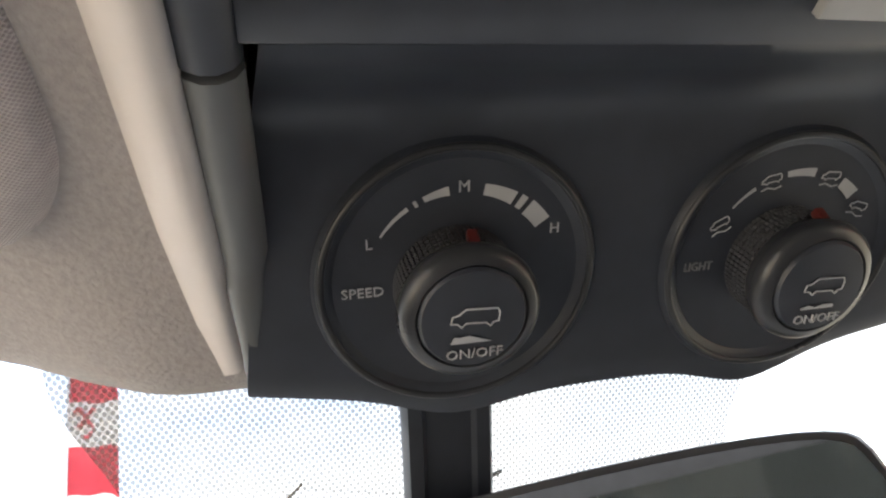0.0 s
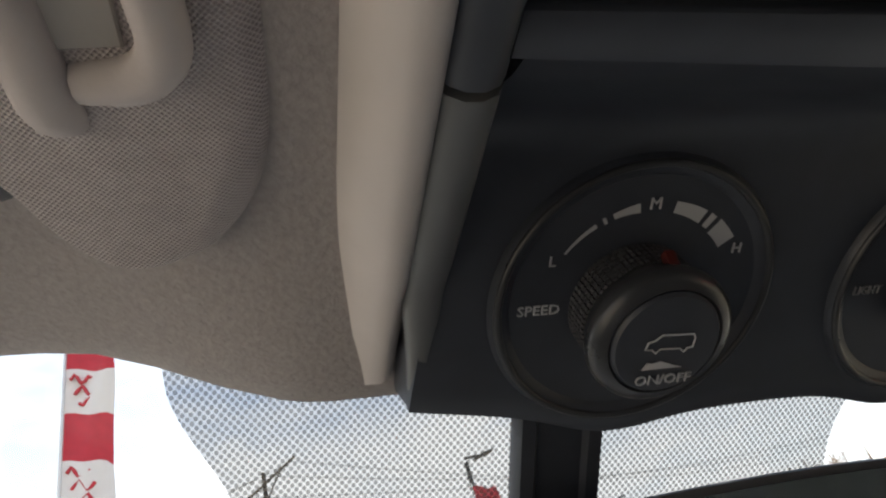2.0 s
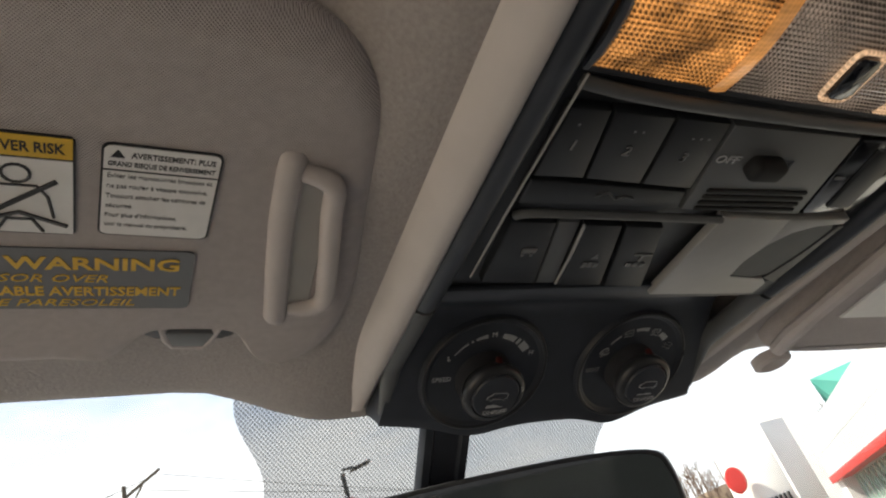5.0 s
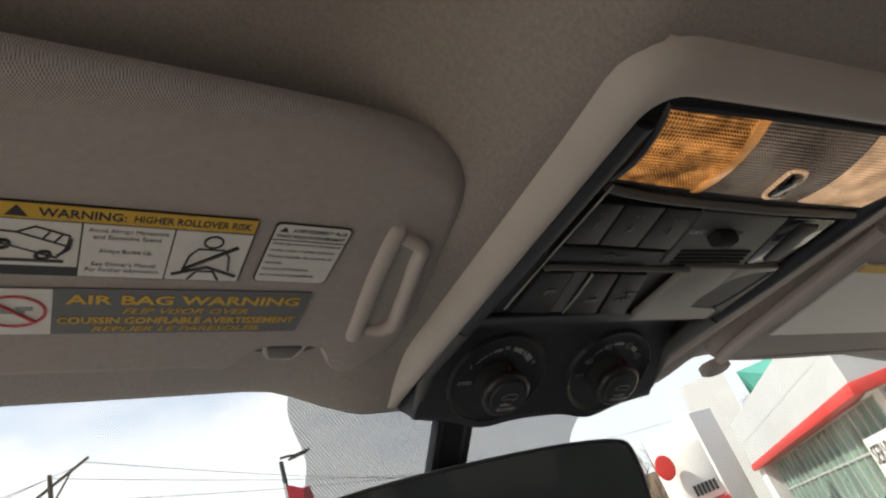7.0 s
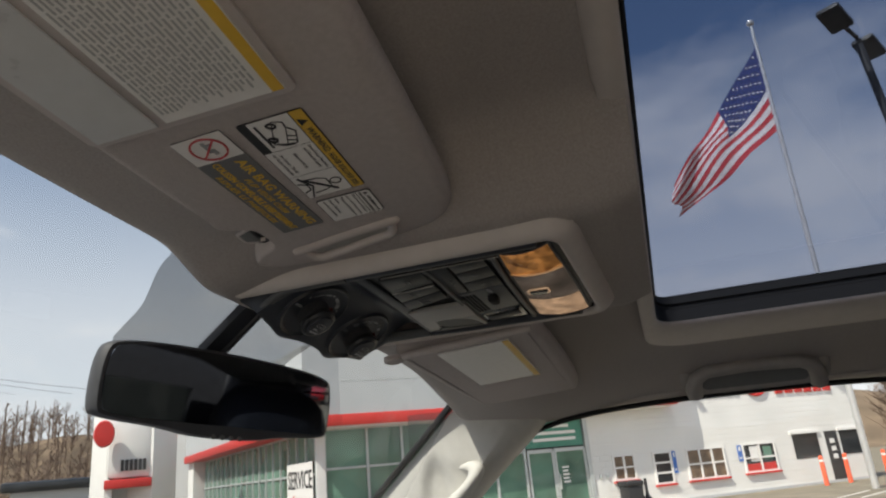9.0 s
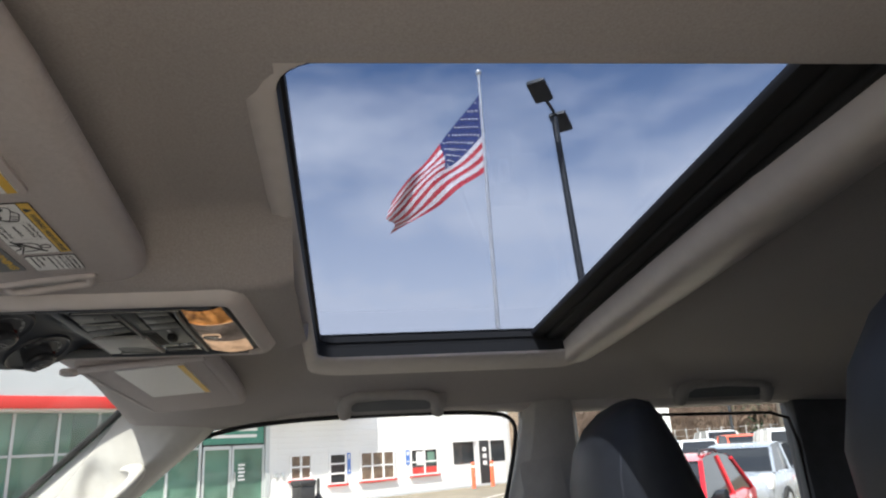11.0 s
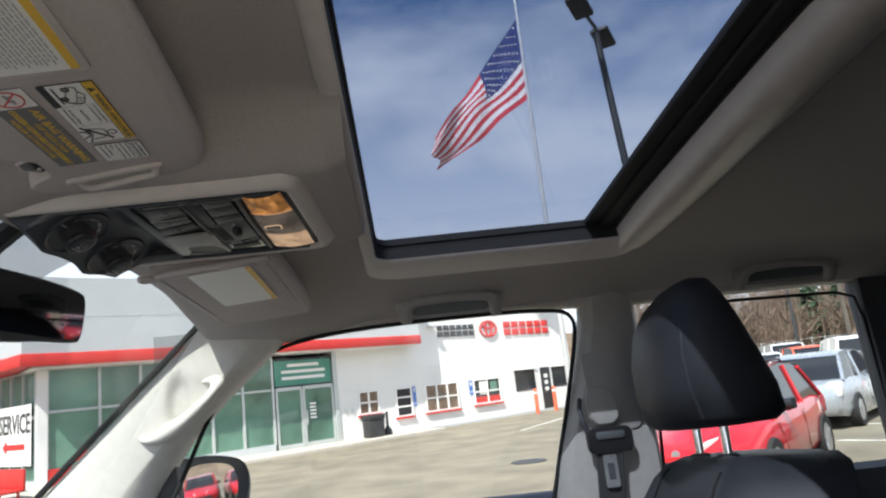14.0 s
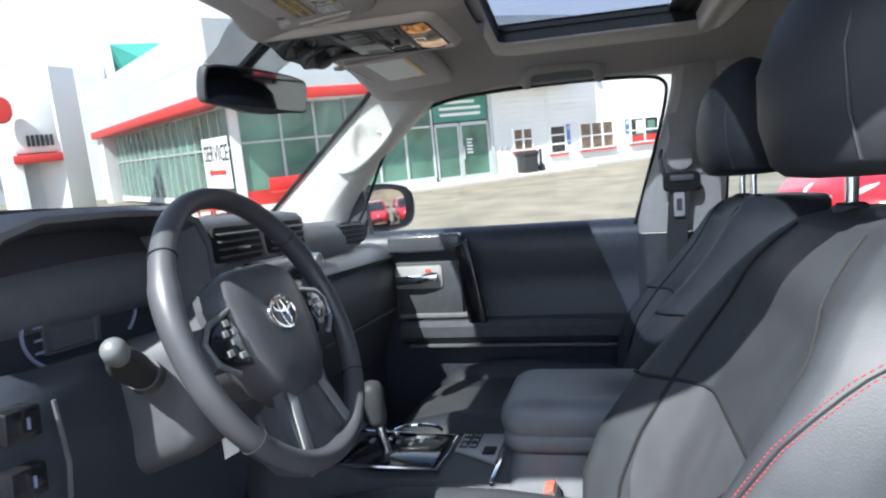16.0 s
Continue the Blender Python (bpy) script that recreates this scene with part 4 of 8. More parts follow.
tube(bm, [(0.0108, -0.0170, 1.5617), (0.0148, -0.0176, 1.5617), (0.0152, -0.0140, 1.5617), (0.0112, -0.0134, 1.5617)], 0.0003, 4, True)
part("door_symbol", bm, "mark_dim", slid)
part("lamp_switch", plate(bmesh.new(), [(0.0362, -0.0290), (0.0700, -0.0285), (0.0720, 0.0105), (0.0462, 0.0118)], 1.5624, 0.006, 0.0012), "gloss_black", console, "glossy black switch")
part("lamp_switch_cap", plate(bmesh.new(), [(0.0480, -0.0250), (0.0610, -0.0245), (0.0650, 0.0060), (0.0540, 0.0065)], 1.5610, 0.004, 0.0010), "switch_black", console)
part("lamp_switch_mark", boxed((0.0425, -0.0105, 1.5618), (0.0470, -0.0090, 1.5623)), "mark_dim", console)

# map lamp across the rear of the console
lamp = thing("map_lamp", "clear ribbed map lamp, lit amber on one side", "map lamp", (0, -0.063, 1.565))
def lens_pt(u, v):
    y0, y1 = -0.0845 + 0.002 * (u * u), -0.0405 + 0.0042 * u + 0.0008 * (1 - u * u)
    return (u * (0.0825 - 0.003 * v), y0 + (y1 - y0) * v, 1.5602 + 0.0035 * (2 * v - 1) ** 2 + 0.001 * u * u)
bm = bmesh.new()
edge = [lens_pt(u, 0) for u in steps(-1, 1, 16)] + [lens_pt(1, v) for v in steps(0, 1, 6)[1:]] + [lens_pt(u, 1) for u in steps(1, -1, 16)[1:]] + [lens_pt(-1, v) for v in steps(1, 0, 6)[1:-1]]
tube(bm, [(x, y, z + 0.001) for x, y, z in edge], 0.0016, 6, True)
part("lens_frame", bm, "black_panel", lamp)
for u0, u1, mat, lab in ((-1, -0.42, "lens_on", "amber-lit ribbed lens"), (-0.41, 0.36, "lens", "clear ribbed lens"), (0.37, 1, "lens_half", "pale amber ribbed lens")):
    bm = bmesh.new()
    nu, nv = 2 * int((u1 - u0) * 52), 56
    pitch = lambda i, k: 0.0009 * (abs((i * k) % 2 - 1))
    g = [[bm.verts.new((*lens_pt(u, v)[:2], lens_pt(u, v)[2] - (0.0008 if (i % 2 and j % 2) else 0.0) + 0.0005)) for j, v in enumerate(steps(0.01, 0.99, nv))] for i, u in enumerate(steps(u0, u1, nu))]
    for i in range(nu):
        for j in range(nv):
            bm.faces.new((g[i][j], g[i + 1][j], g[i + 1][j + 1], g[i][j + 1]))
    part("lens", bm, mat, lamp, lab, smooth=5)
bm = bmesh.new()
box(bm, (-0.0855, -0.0885, 1.5730), (0.0855, -0.0350, 1.5745))
part("reflector", bm, "silver", lamp)
for x, y, s in ((-0.066, -0.074, 1.0), (0.062, -0.052, 0.6)):
    bm = bmesh.new()
    bmesh.ops.create_icosphere(bm, subdivisions=2, radius=0.0042 * s, matrix=Matrix.Translation((x, y, 1.5690)) @ Matrix.Diagonal((1.8, 1.0, 0.7, 1)))
    part("bulb", bm, "bulb", lamp, "glowing bulb")
bm = bmesh.new()
slab(bm, rounded(-0.0044, -0.0072, 0.0044, 0.0072, 0.0022), 0.0016, 0.0005, 2, C(0.0000, -0.0552, 1.5590))
part("button", bm, "gloss_black", lamp, "small black lamp button")
bm = bmesh.new()
tube(bm, [C(0.0000, -0.0552, 1.5590) @ Vector((x, y, 0.0002)) for x, y in rounded(-0.0056, -0.0086, 0.0056, 0.0086, 0.0032)], 0.0008, 6, True)
# rim shares the glowing lens material, so lamp light is painted on it
part("button_rim", bm, "lens_half", lamp)
bm = bmesh.new()  # plain bar between the amber and the clear lens
loft(bm, [[lens_pt(u, v) for u in (-0.500, -0.496, -0.460, -0.422, -0.418)] for v in steps(0.01, 0.99, 8)], False, False)
for v in bm.verts:
    v.co.z -= 0.0010 if -0.0410 < v.co.x < -0.0350 else 0.0002
part("lens_bar", bm, "lens_rib", lamp, "plain amber bar", smooth=30)


# ---- sun visors ----
visor = thing("sun_visor", "grey woven sun visor, folded up, with warning labels", "sun visor", (-0.30, 0.03, 1.575), group="sun visors")
V = C(-0.299, 0.066, 1.5680, 6.3, -5.2)
def padded(bm, outline, levels, m, ease=lambda p: 1.0):
    """A soft plate: the outline drawn in by d at each height h, less where ease says so."""
    pts = [Vector((x, y, 0)) for x, y in outline]
    nrm = []
    for i, p in enumerate(pts):
        t = (pts[(i + 1) % len(pts)] - pts[i - 1]).normalized()
        nrm.append(Vector((-t.y, t.x, 0)))
    loft(bm, [[m @ (p + q * (d * ease(p)) + Vector((0, 0, h))) for p, q in zip(pts, nrm)] for h, d in levels], True, True)
    return bm


SOFT = ((0.0002, 0.0105), (0.0, 0.0085), (-0.0010, 0.0055), (-0.0030, 0.0028), (-0.0065, 0.0008), (-0.0110, 0.0), (-0.0170, 0.0010), (-0.0230, 0.0050), (-0.0250, 0.0100))
visor_out = [(-0.29, -0.036), (-0.10, -0.036), (0.0, -0.036), (0.06, -0.035), (0.090, -0.0335), (0.1020, -0.0310), (0.1085, -0.0225), (0.1130, -0.0125), (0.1200, -0.0105), (0.1385, -0.0105), (0.1445, -0.0150), (0.1490, -0.0255), (0.1565, -0.0345), (0.1665, -0.0365), (0.1775, -0.0325), (0.1840, -0.0170), (0.1855, 0.0), (0.1830, 0.03), (0.1755, 0.07), (0.172, 0.090), (0.166, 0.105), (0.155, 0.115), (0.134, 0.120), (0.10, 0.122), (-0.29, 0.122)]
notch = lambda p: 1.0 - 0.72 * smooth01(0.050, 0.030, math.hypot(p.x - 0.132, p.y + 0.024))
part("panel", padded(bmesh.new(), chaikin(visor_out, 3), SOFT, V, notch), "visor", visor, smooth=60)
# inboard pivot pin and its bar
VP = V
V = V @ Matrix(((1, 0.0539, 0, 0.00303), (0, 0.8653, 0, 0.00342), (0, 0, 1, 0), (0, 0, 0, 1)))  # the pin leans with the visor's end
bm = bmesh.new()
rows = [(0.1366, 0.0885, 0.6), (0.1368, 0.0860, 0.95), (0.1376, 0.0780, 1.0), (0.1408, 0.055, 1.0), (0.1455, 0.030, 1.0), (0.1500, 0.008, 1.0), (0.1522, -0.0030, 1.0), (0.1530, -0.0060, 0.85), (0.1534, -0.0080, 0.4)]
loft(bm, [[V @ Vector((x + dx * k, y, h * k * 0.75 - 0.002)) for dx, h in ((-0.0043, 0.0), (-0.0041, 0.0040), (-0.0028, 0.0062), (0.0, 0.0072), (0.0028, 0.0062), (0.0041, 0.0040), (0.0043, 0.0))] for x, y, k in rows], True, True)
part("pin_cover", bm, "visor_plain", visor, smooth=70)
bm = bmesh.new()
loop = curve_pts([(0.141, 0.0800, -0.001), (0.147, 0.0797, 0.001), (0.1520, 0.0765, 0.002), (0.1535, 0.066, 0.002), (0.1580, 0.048, 0.002), (0.1645, 0.021, 0.002), (0.1668, 0.0110, 0.002), (0.1635, 0.0045, 0.001), (0.1560, 0.0025, -0.001)])
tube(bm, [V @ Vector(p) for p in loop], 0.0035, 12)
part("pin", bm, "visor_plain", visor, "pale grey plastic pin", smooth=80)
# flat darker slab: shade of the gap between bar and loop, put into colour
bm = bmesh.new()
slab(bm, [(0.151, 0.008), (0.1615, 0.010), (0.1520, 0.075), (0.139, 0.077)], 0.001, 0.0004, 1, V)
part("pin_gap_shade", bm, "pillar_b", visor)
V = VP
# the clip in the front edge
clip = thing("visor_clip", "grey plastic visor clip in a moulded recess", "visor clip", (-0.181, 0.105, 1.575))
# dark plate behind the tongue: the recess shade is put into its colour
bm = bmesh.new()
slab(bm, rounded(0.1120, -0.0255, 0.1460, -0.0060, 0.005), 0.003, 0.001, 2, V @ Matrix.Translation((0, 0, -0.0105)))
part("clip_recess_shade", bm, "soft_black", clip)
bm = bmesh.new()
slab(bm, [(0.1190, -0.0175), (0.1375, -0.0180), (0.1350, -0.0275), (0.1215, -0.0270)], 0.0035, 0.0010, 2, V @ Matrix.Translation((0, 0, -0.0080)))
part("clip_tongue", bm, "grey_plastic", clip, "dark grey tongue")
bm = bmesh.new()
tube(bm, [V @ Vector(p) for p in ((0.1180, -0.0150, -0.0065), (0.1205, -0.0230, -0.0055), (0.1230, -0.0275, -0.0060), (0.1335, -0.0282, -0.0060), (0.1360, -0.0240, -0.0055), (0.1385, -0.0155, -0.0065))], 0.0016, 8)
part("clip_hoop", bm, "visor_plain", clip, "pale grey hoop of the clip", smooth=80)


def sticker(name, x0, y0, x1, y1, mat, label, h=0.0004, r=0.002, parent=visor):
    return part(name, slabbed(rounded(x0, y0, x1, y1, r, 4), 0.0005, 0, 1, V @ Matrix.Translation((0, 0, h))), mat, parent, label)


def strip(par, rects, mat, h, name="print"):
    bm = bmesh.new()
    for x0, y0, x1, y1 in rects:
        slab(bm, [(x0, y0), (x1, y0), (x1, y1), (x0, y1)], 0.0002, 0, 1, V @ Matrix.Translation((0, 0, h)))
    return part(name, bm, mat, par)


def line(par, pts, mat, h, r=0.00035, closed=False, name="print"):
    bm = bmesh.new()
    tube(bm, [V @ Vector((x, y, h)) for x, y in pts], r, 4, closed)
    return part(name, bm, mat, par)


def put(par, text, x, y, size, width, mat, h, bold=0.0, shear=0.0):
    return words("lettering", text, size, mat, V @ Matrix.Translation((x, y, h)), par, width, depth=0.0001, bold=bold, shear=shear)


# rollover label
V0 = V
V = V0 @ Matrix.Translation((0.0068, 0.0388, 0)) @ Matrix.Rotation(radians(0.9), 4, "Z") @ Matrix.Diagonal((0.9905, 0.8795, 1, 1)) @ Matrix.Translation((0, -0.037, 0))
ro = sticker("rollover_label", 0.000, 0.0370, 0.0845, 0.0785, "label_black", "white and yellow rollover warning label")
H1, H2 = 0.0011, 0.0014
strip(ro, [(0.0006, 0.0700, 0.0839, 0.0779)], "label_yellow", 0.0009, "yellow_band")
for field in ((0.0006, 0.0432, 0.0286, 0.0692), (0.0292, 0.0376, 0.0570, 0.0692), (0.0576, 0.0376, 0.0839, 0.0692)):
    strip(ro, [field], "label_white", 0.0009, "white_field")
put(ro, "WARNING:", 0.0165, 0.0718, 0.0062, 0.0250, "label_black", H1, 0.00012)
put(ro, "HIGHER ROLLOVER RISK", 0.0435, 0.0720, 0.0054, 0.0385, "label_black", H1, 0.0001)
strip(ro, [(0.0085, 0.0714, 0.0087, 0.0716)], "label_black", H1)
bmw = bmesh.new()
slab(bmw, [(0.0075, 0.0713), (0.0135, 0.0713), (0.0105, 0.0768)], 0.0002, 0, 1, V @ Matrix.Translation((0, 0, H1)))
part("warning_triangle", bmw, "label_black", ro)
for i, s in enumerate(("Avoid Abrupt Maneuvers", "and Excessive Speed.", "Always Buckle Up.", "See Owner's Manual", "For Further Information.")):
    y = (0.0650, 0.0612, 0.0530, 0.0448, 0.0410)[i]
    w = (0.0245, 0.0215, 0.0170, 0.0205, 0.0240)[i]
    put(ro, s, 0.0431 - w / 2, y, 0.0034, w, "label_black", H1)
# pictures: a tipping car, a belted outline
def tip(x, y):
    y *= 1.35
    return (0.0150 + 0.906 * x + 0.423 * y, 0.0572 - 0.423 * x + 0.906 * y)
line(ro, [tip(x, y) for x, y in ((-0.0105, -0.0035), (-0.0105, 0.0010), (-0.0060, 0.0022), (-0.0030, 0.0062), (0.0078, 0.0064), (0.0100, 0.0020), (0.0104, -0.0035))], "label_black", H1, 0.0005, True)
line(ro, [tip(x, y) for x, y in ((-0.0060, 0.0022), (0.0100, 0.0022))], "label_black", H1, 0.0004)
for wx in (0.0018, 0.0056):
    line(ro, [tip(wx, 0.0022), tip(wx, 0.0060)], "label_black", H1, 0.0004)
for wx in (-0.0066, 0.0062):
    line(ro, [tip(wx + 0.0019 * math.cos(a), -0.0038 + 0.0019 * math.sin(a)) for a in steps(0, 2 * math.pi, 12)[:-1]], "label_black", H1, 0.0008, True)
line(ro, [(0.0040, 0.0466), (0.0245, 0.0466)], "label_black", H1, 0.0007)
line(ro, [(0.0225, 0.0500), (0.0258, 0.0545), (0.0262, 0.0600)], "label_black", H1, 0.0006)
line(ro, [(0.0628, 0.0440), (0.0640, 0.0540), (0.0665, 0.0585), (0.0755, 0.0585), (0.0780, 0.0540), (0.0792, 0.0450)], "label_black", H1, 0.0005)
line(ro, [(0.0710 + 0.0032 * math.cos(a), 0.0632 + 0.0036 * math.sin(a)) for a in steps(0, 2 * math.pi, 14)[:-1]], "label_black", H1, 0.0005, True)
line(ro, [(0.0630, 0.0450), (0.0800, 0.0610)], "label_black", H1, 0.0009)
line(ro, [(0.0595, 0.0415), (0.0710, 0.0470), (0.0825, 0.0415)], "label_black", H1, 0.0008)
line(ro, [(0.0655, 0.0385), (0.0680, 0.0440), (0.0740, 0.0440), (0.0765, 0.0385)], "label_black", H1, 0.0006)
# French label
V = V0 @ Matrix.Translation((0.0958, 0.0412, 0)) @ Matrix.Diagonal((0.9836, 0.8886, 1, 1)) @ Matrix.Translation((-0.0890, -0.0405, 0))
av = sticker("caution_label", 0.0890, 0.0405, 0.1195, 0.0800, "label_black", "white label with a French rollover warning", r=0.0025)
part("white_field", slabbed(rounded(0.0896, 0.0411, 0.1189, 0.0794, 0.0022, 4), 0.0002, 0, 1, V @ Matrix.Translation((0, 0, 0.0009))), "label_white", av)
strip(av, [(0.0896, 0.0697, 0.1189, 0.0701)], "label_black", H1)
put(av, "AVERTISSEMENT: PLUS", 0.0962, 0.0752, 0.0030, 0.0215, "label_black", H1, 0.00006)
put(av, "GRAND RISQUE DE RENVERSEMENT", 0.0906, 0.0716, 0.0026, 0.0272, "label_black", H1, 0.00006)
bmw = bmesh.new()
slab(bmw, [(0.0912, 0.0750), (0.0946, 0.0750), (0.0929, 0.0780)], 0.0002, 0, 1, V @ Matrix.Translation((0, 0, H1)))
part("warning_triangle", bmw, "label_black", av)
for i, (s, w) in enumerate((("Eviter les manoeuvres brusques et", 0.0270), ("ne pas rouler à vitesse excessive.", 0.0262), ("Toujours attacher les ceintures de", 0.0262), ("sécurité.", 0.0070), ("Pour plus d'informations,", 0.0190), ("voir le manuel du propriétaire.", 0.0225))):
    put(av, s, 0.0906, 0.0667 - 0.0043 * i, 0.0027, w, "label_black", H1)
# air bag label
V = V0 @ Matrix.Translation((0.0062, 0.0016, 0)) @ Matrix.Rotation(radians(1.95), 4, "Z") @ Matrix.Diagonal((0.9737, 0.93, 1, 1))
ab = sticker("air_bag_label", 0.0, 0.0, 0.1215, 0.0315, "label_grey", "grey air bag label with yellow lettering")
strip(ab, [(0.0004, 0.0004, 0.0245, 0.0311)], "label_white", 0.0009, "white_field")
line(ab, [(0.0125 + 0.0100 * math.cos(a), 0.0165 + 0.0100 * math.sin(a)) for a in steps(0, 2 * math.pi, 28)[:-1]], "label_red", H1, 0.0007, True)
line(ab, [(0.0055, 0.0235), (0.0195, 0.0095)], "label_red", H2, 0.0007)
strip(ab, [(0.0060, 0.0150, 0.0160, 0.0172), (0.0130, 0.0172, 0.0185, 0.0196), (0.0080, 0.0172, 0.0100, 0.0205)], "print_grey", H1)
put(ab, "AIR BAG WARNING", 0.0290, 0.0218, 0.0085, 0.0885, "label_yellow", H1, 0.0002)
put(ab, "FLIP VISOR OVER", 0.0480, 0.0152, 0.0056, 0.0480, "label_yellow", H1, 0, 0.3)
put(ab, "COUSSIN GONFLABLE AVERTISSEMENT", 0.0262, 0.0080, 0.0066, 0.0920, "label_yellow", H1, 0.00015)
put(ab, "REPLIER LE PARESOLEIL", 0.0380, 0.0022, 0.0052, 0.0660, "label_yellow", H1, 0, 0.3)
# vanity mirror with its cover, and the caution plate above it
V = V0
van = part("vanity_frame", slabbed(rounded(-0.212, -0.029, -0.009, 0.0815, 0.004), 0.003, 0.0012, 2, V), "visor_plain", visor)
part("mirror_cover", slabbed([(-0.206, -0.0245), (-0.0125, -0.0245), (-0.0125, 0.0095), (-0.206, 0.0095)], 0.0012, 0.0005, 1, V @ Matrix.Translation((0, 0, 0.0030))), "mirror_cover", visor, "pale glossy mirror cover")
cp = part("caution_plate", slabbed([(-0.206, 0.0145), (-0.0135, 0.0145), (-0.0135, 0.0768), (-0.206, 0.0768)], 0.0008, 0, 1, V @ Matrix.Translation((0, 0, 0.0030))), "label_white", visor, "pale caution plate with small print")
strip(cp, [(-0.2055, 0.0708, -0.0140, 0.0765)], "label_yellow", 0.0040, "yellow_band")
words("lettering", "CAUTION", 0.0052, "label_black", V @ Matrix.Translation((-0.122, 0.0718, 0.0042)), cp, 0.032)
rnd = random.Random(4)
rows = []
for i in range(20):
    for xa, xb in ((-0.200, -0.122), (-0.114, -0.020)):
        x = xa
        while x < xb - 0.004:
            w = rnd.uniform(0.002, 0.009)
            rows.append((x, 0.0170 + 0.0026 * i, min(x + w, xb), 0.0180 + 0.0026 * i))
            x += w + 0.0014
strip(cp, rows, "print_pale", 0.0040, "small_print")["kind"] = "stuff"
line(cp, [(-0.118, 0.017), (-0.118, 0.068)], "print_grey", 0.0040)

# the far visor
v2 = thing("sun_visor", "grey woven sun visor, folded up, with a pale caution label", "sun visor", (0.32, 0.05, 1.575), group="sun visors")
W = C(0.128, 0.140, 1.5580, 2.0, -3.9)
part("panel", padded(bmesh.new(), chaikin([(0.002, 0.012), (0.014, -0.002), (0.18, -0.004), (0.33, -0.004), (0.356, 0.002), (0.356, 0.136), (0.342, 0.158), (0.02, 0.164), (0.002, 0.150)], 3), SOFT, W), "visor", v2, smooth=60)
pl = part("caution_plate", slabbed([(0.024, 0.044), (0.206, 0.040), (0.204, 0.122), (0.022, 0.126)], 0.0016, 0.0004, 1, W), "label_white", v2, "pale caution plate with a yellow band")
part("yellow_band", slabbed([(0.203, 0.114), (0.2035, 0.1215), (0.0225, 0.1255), (0.0225, 0.118)], 0.0004, 0, 1, W @ Matrix.Translation((0, 0, 0.0017))), "label_yellow", pl)
bm = bmesh.new()
tube(bm, [W @ Vector(p) for p in ((-0.002, 0.155, 0.0), (-0.004, 0.10, 0.002), (-0.001, 0.03, 0.002), (0.008, 0.012, 0.0))], 0.0045, 10)
part("pin", bm, "visor_plain", v2)
bm = bmesh.new()
lathe(bm, [(0.011, -0.004), (0.011, 0.001), (0.008, 0.0025), (0.0055, 0.001), (0.0002, 0.0)], 20, W @ Matrix.Translation((0.018, -0.004, 0.0)))
part("clip", bm, "visor_plain", v2)

# ---- rear-view mirror ----
mirror = thing("rear_view_mirror", "black rear-view mirror on a dark stem", "mirror", (-0.045, 0.21, 1.49))
MM = Matrix.Translation((-0.0310, 0.2185, 1.5025)) @ Matrix.Rotation(radians(-15), 4, "Z") @ Matrix.Rotation(radians(-0.5), 4, "Y") @ Matrix.Rotation(radians(97), 4, "X")
def mirror_out(s):
    base = [(0.1215, -0.026), (0.1130, -0.0315), (0.060, -0.0345), (0.030, -0.040), (-0.030, -0.040), (-0.060, -0.0345), (-0.113, -0.0315), (-0.1215, -0.026), (-0.1215, 0.020), (-0.110, 0.0285), (-0.05, 0.0335), (0.05, 0.0335), (0.110, 0.0285), (0.1215, 0.020)]
    return [(x * s, y) for x, y in chaikin(base, 2)]
bm = bmesh.new()
o = [Vector((x, y, 0)) for x, y in mirror_out(1.0)]
loft(bm, [[MM @ Vector((p.x * k, p.y * k, h)) for p in o] for k, h in ((0.975, 0.0), (1.0, -0.004), (0.99, -0.014), (0.90, -0.028), (0.70, -0.036))], True, True)
part("housing", bm, "soft_black", mirror, smooth=50)
part("glass", slabbed([(x * 0.955, y * 0.90 if y > -0.032 else -0.0290) for x, y in mirror_out(1.0)], 0.0012, 0.0003, 1, MM @ Matrix.Translation((0, 0, 0.0004))), "mirror_dim", mirror, "dark reflective mirror glass")
# a channel down the glass, then a short arm back to the mirror
def on_glass(x, q, d):
    p = Vector(screen(x, q))
    return p + Vector((0, -0.62, -0.78)) * d
bm = bmesh.new()
loft(bm, [[on_glass(x, q, d) for x, d in ((-0.0510, 0.002), (-0.0510, 0.006), (-0.0495, 0.009), (-0.0450, 0.009), (-0.0435, 0.007), (-0.0285, 0.007), (-0.0270, 0.009), (-0.0225, 0.009), (-0.0210, 0.006), (-0.0210, 0.002))] for q in (-0.015, 0.03, 0.06, 0.085)], True, True)
part("stem", bm, "black_panel", mirror, "dark mirror stem on the glass")
bm = bmesh.new()
tube(bm, [on_glass(-0.0360, 0.075, 0.010), (-0.0340, 0.252, 1.510), (-0.0320, 0.238, 1.502)], [0.012, 0.011, 0.014], 14)
part("arm", bm, "soft_black", mirror)
bm = bmesh.new()
for i in range(4):
    lathe(bm, [(0.0022, 0), (0.0022, 0.0012), (0.0002, 0.0013)], 10, MM @ Matrix.Translation((-0.014 + 0.009 * i, -0.0385, 0.0006)))
part("buttons", bm, "grey_plastic", mirror)

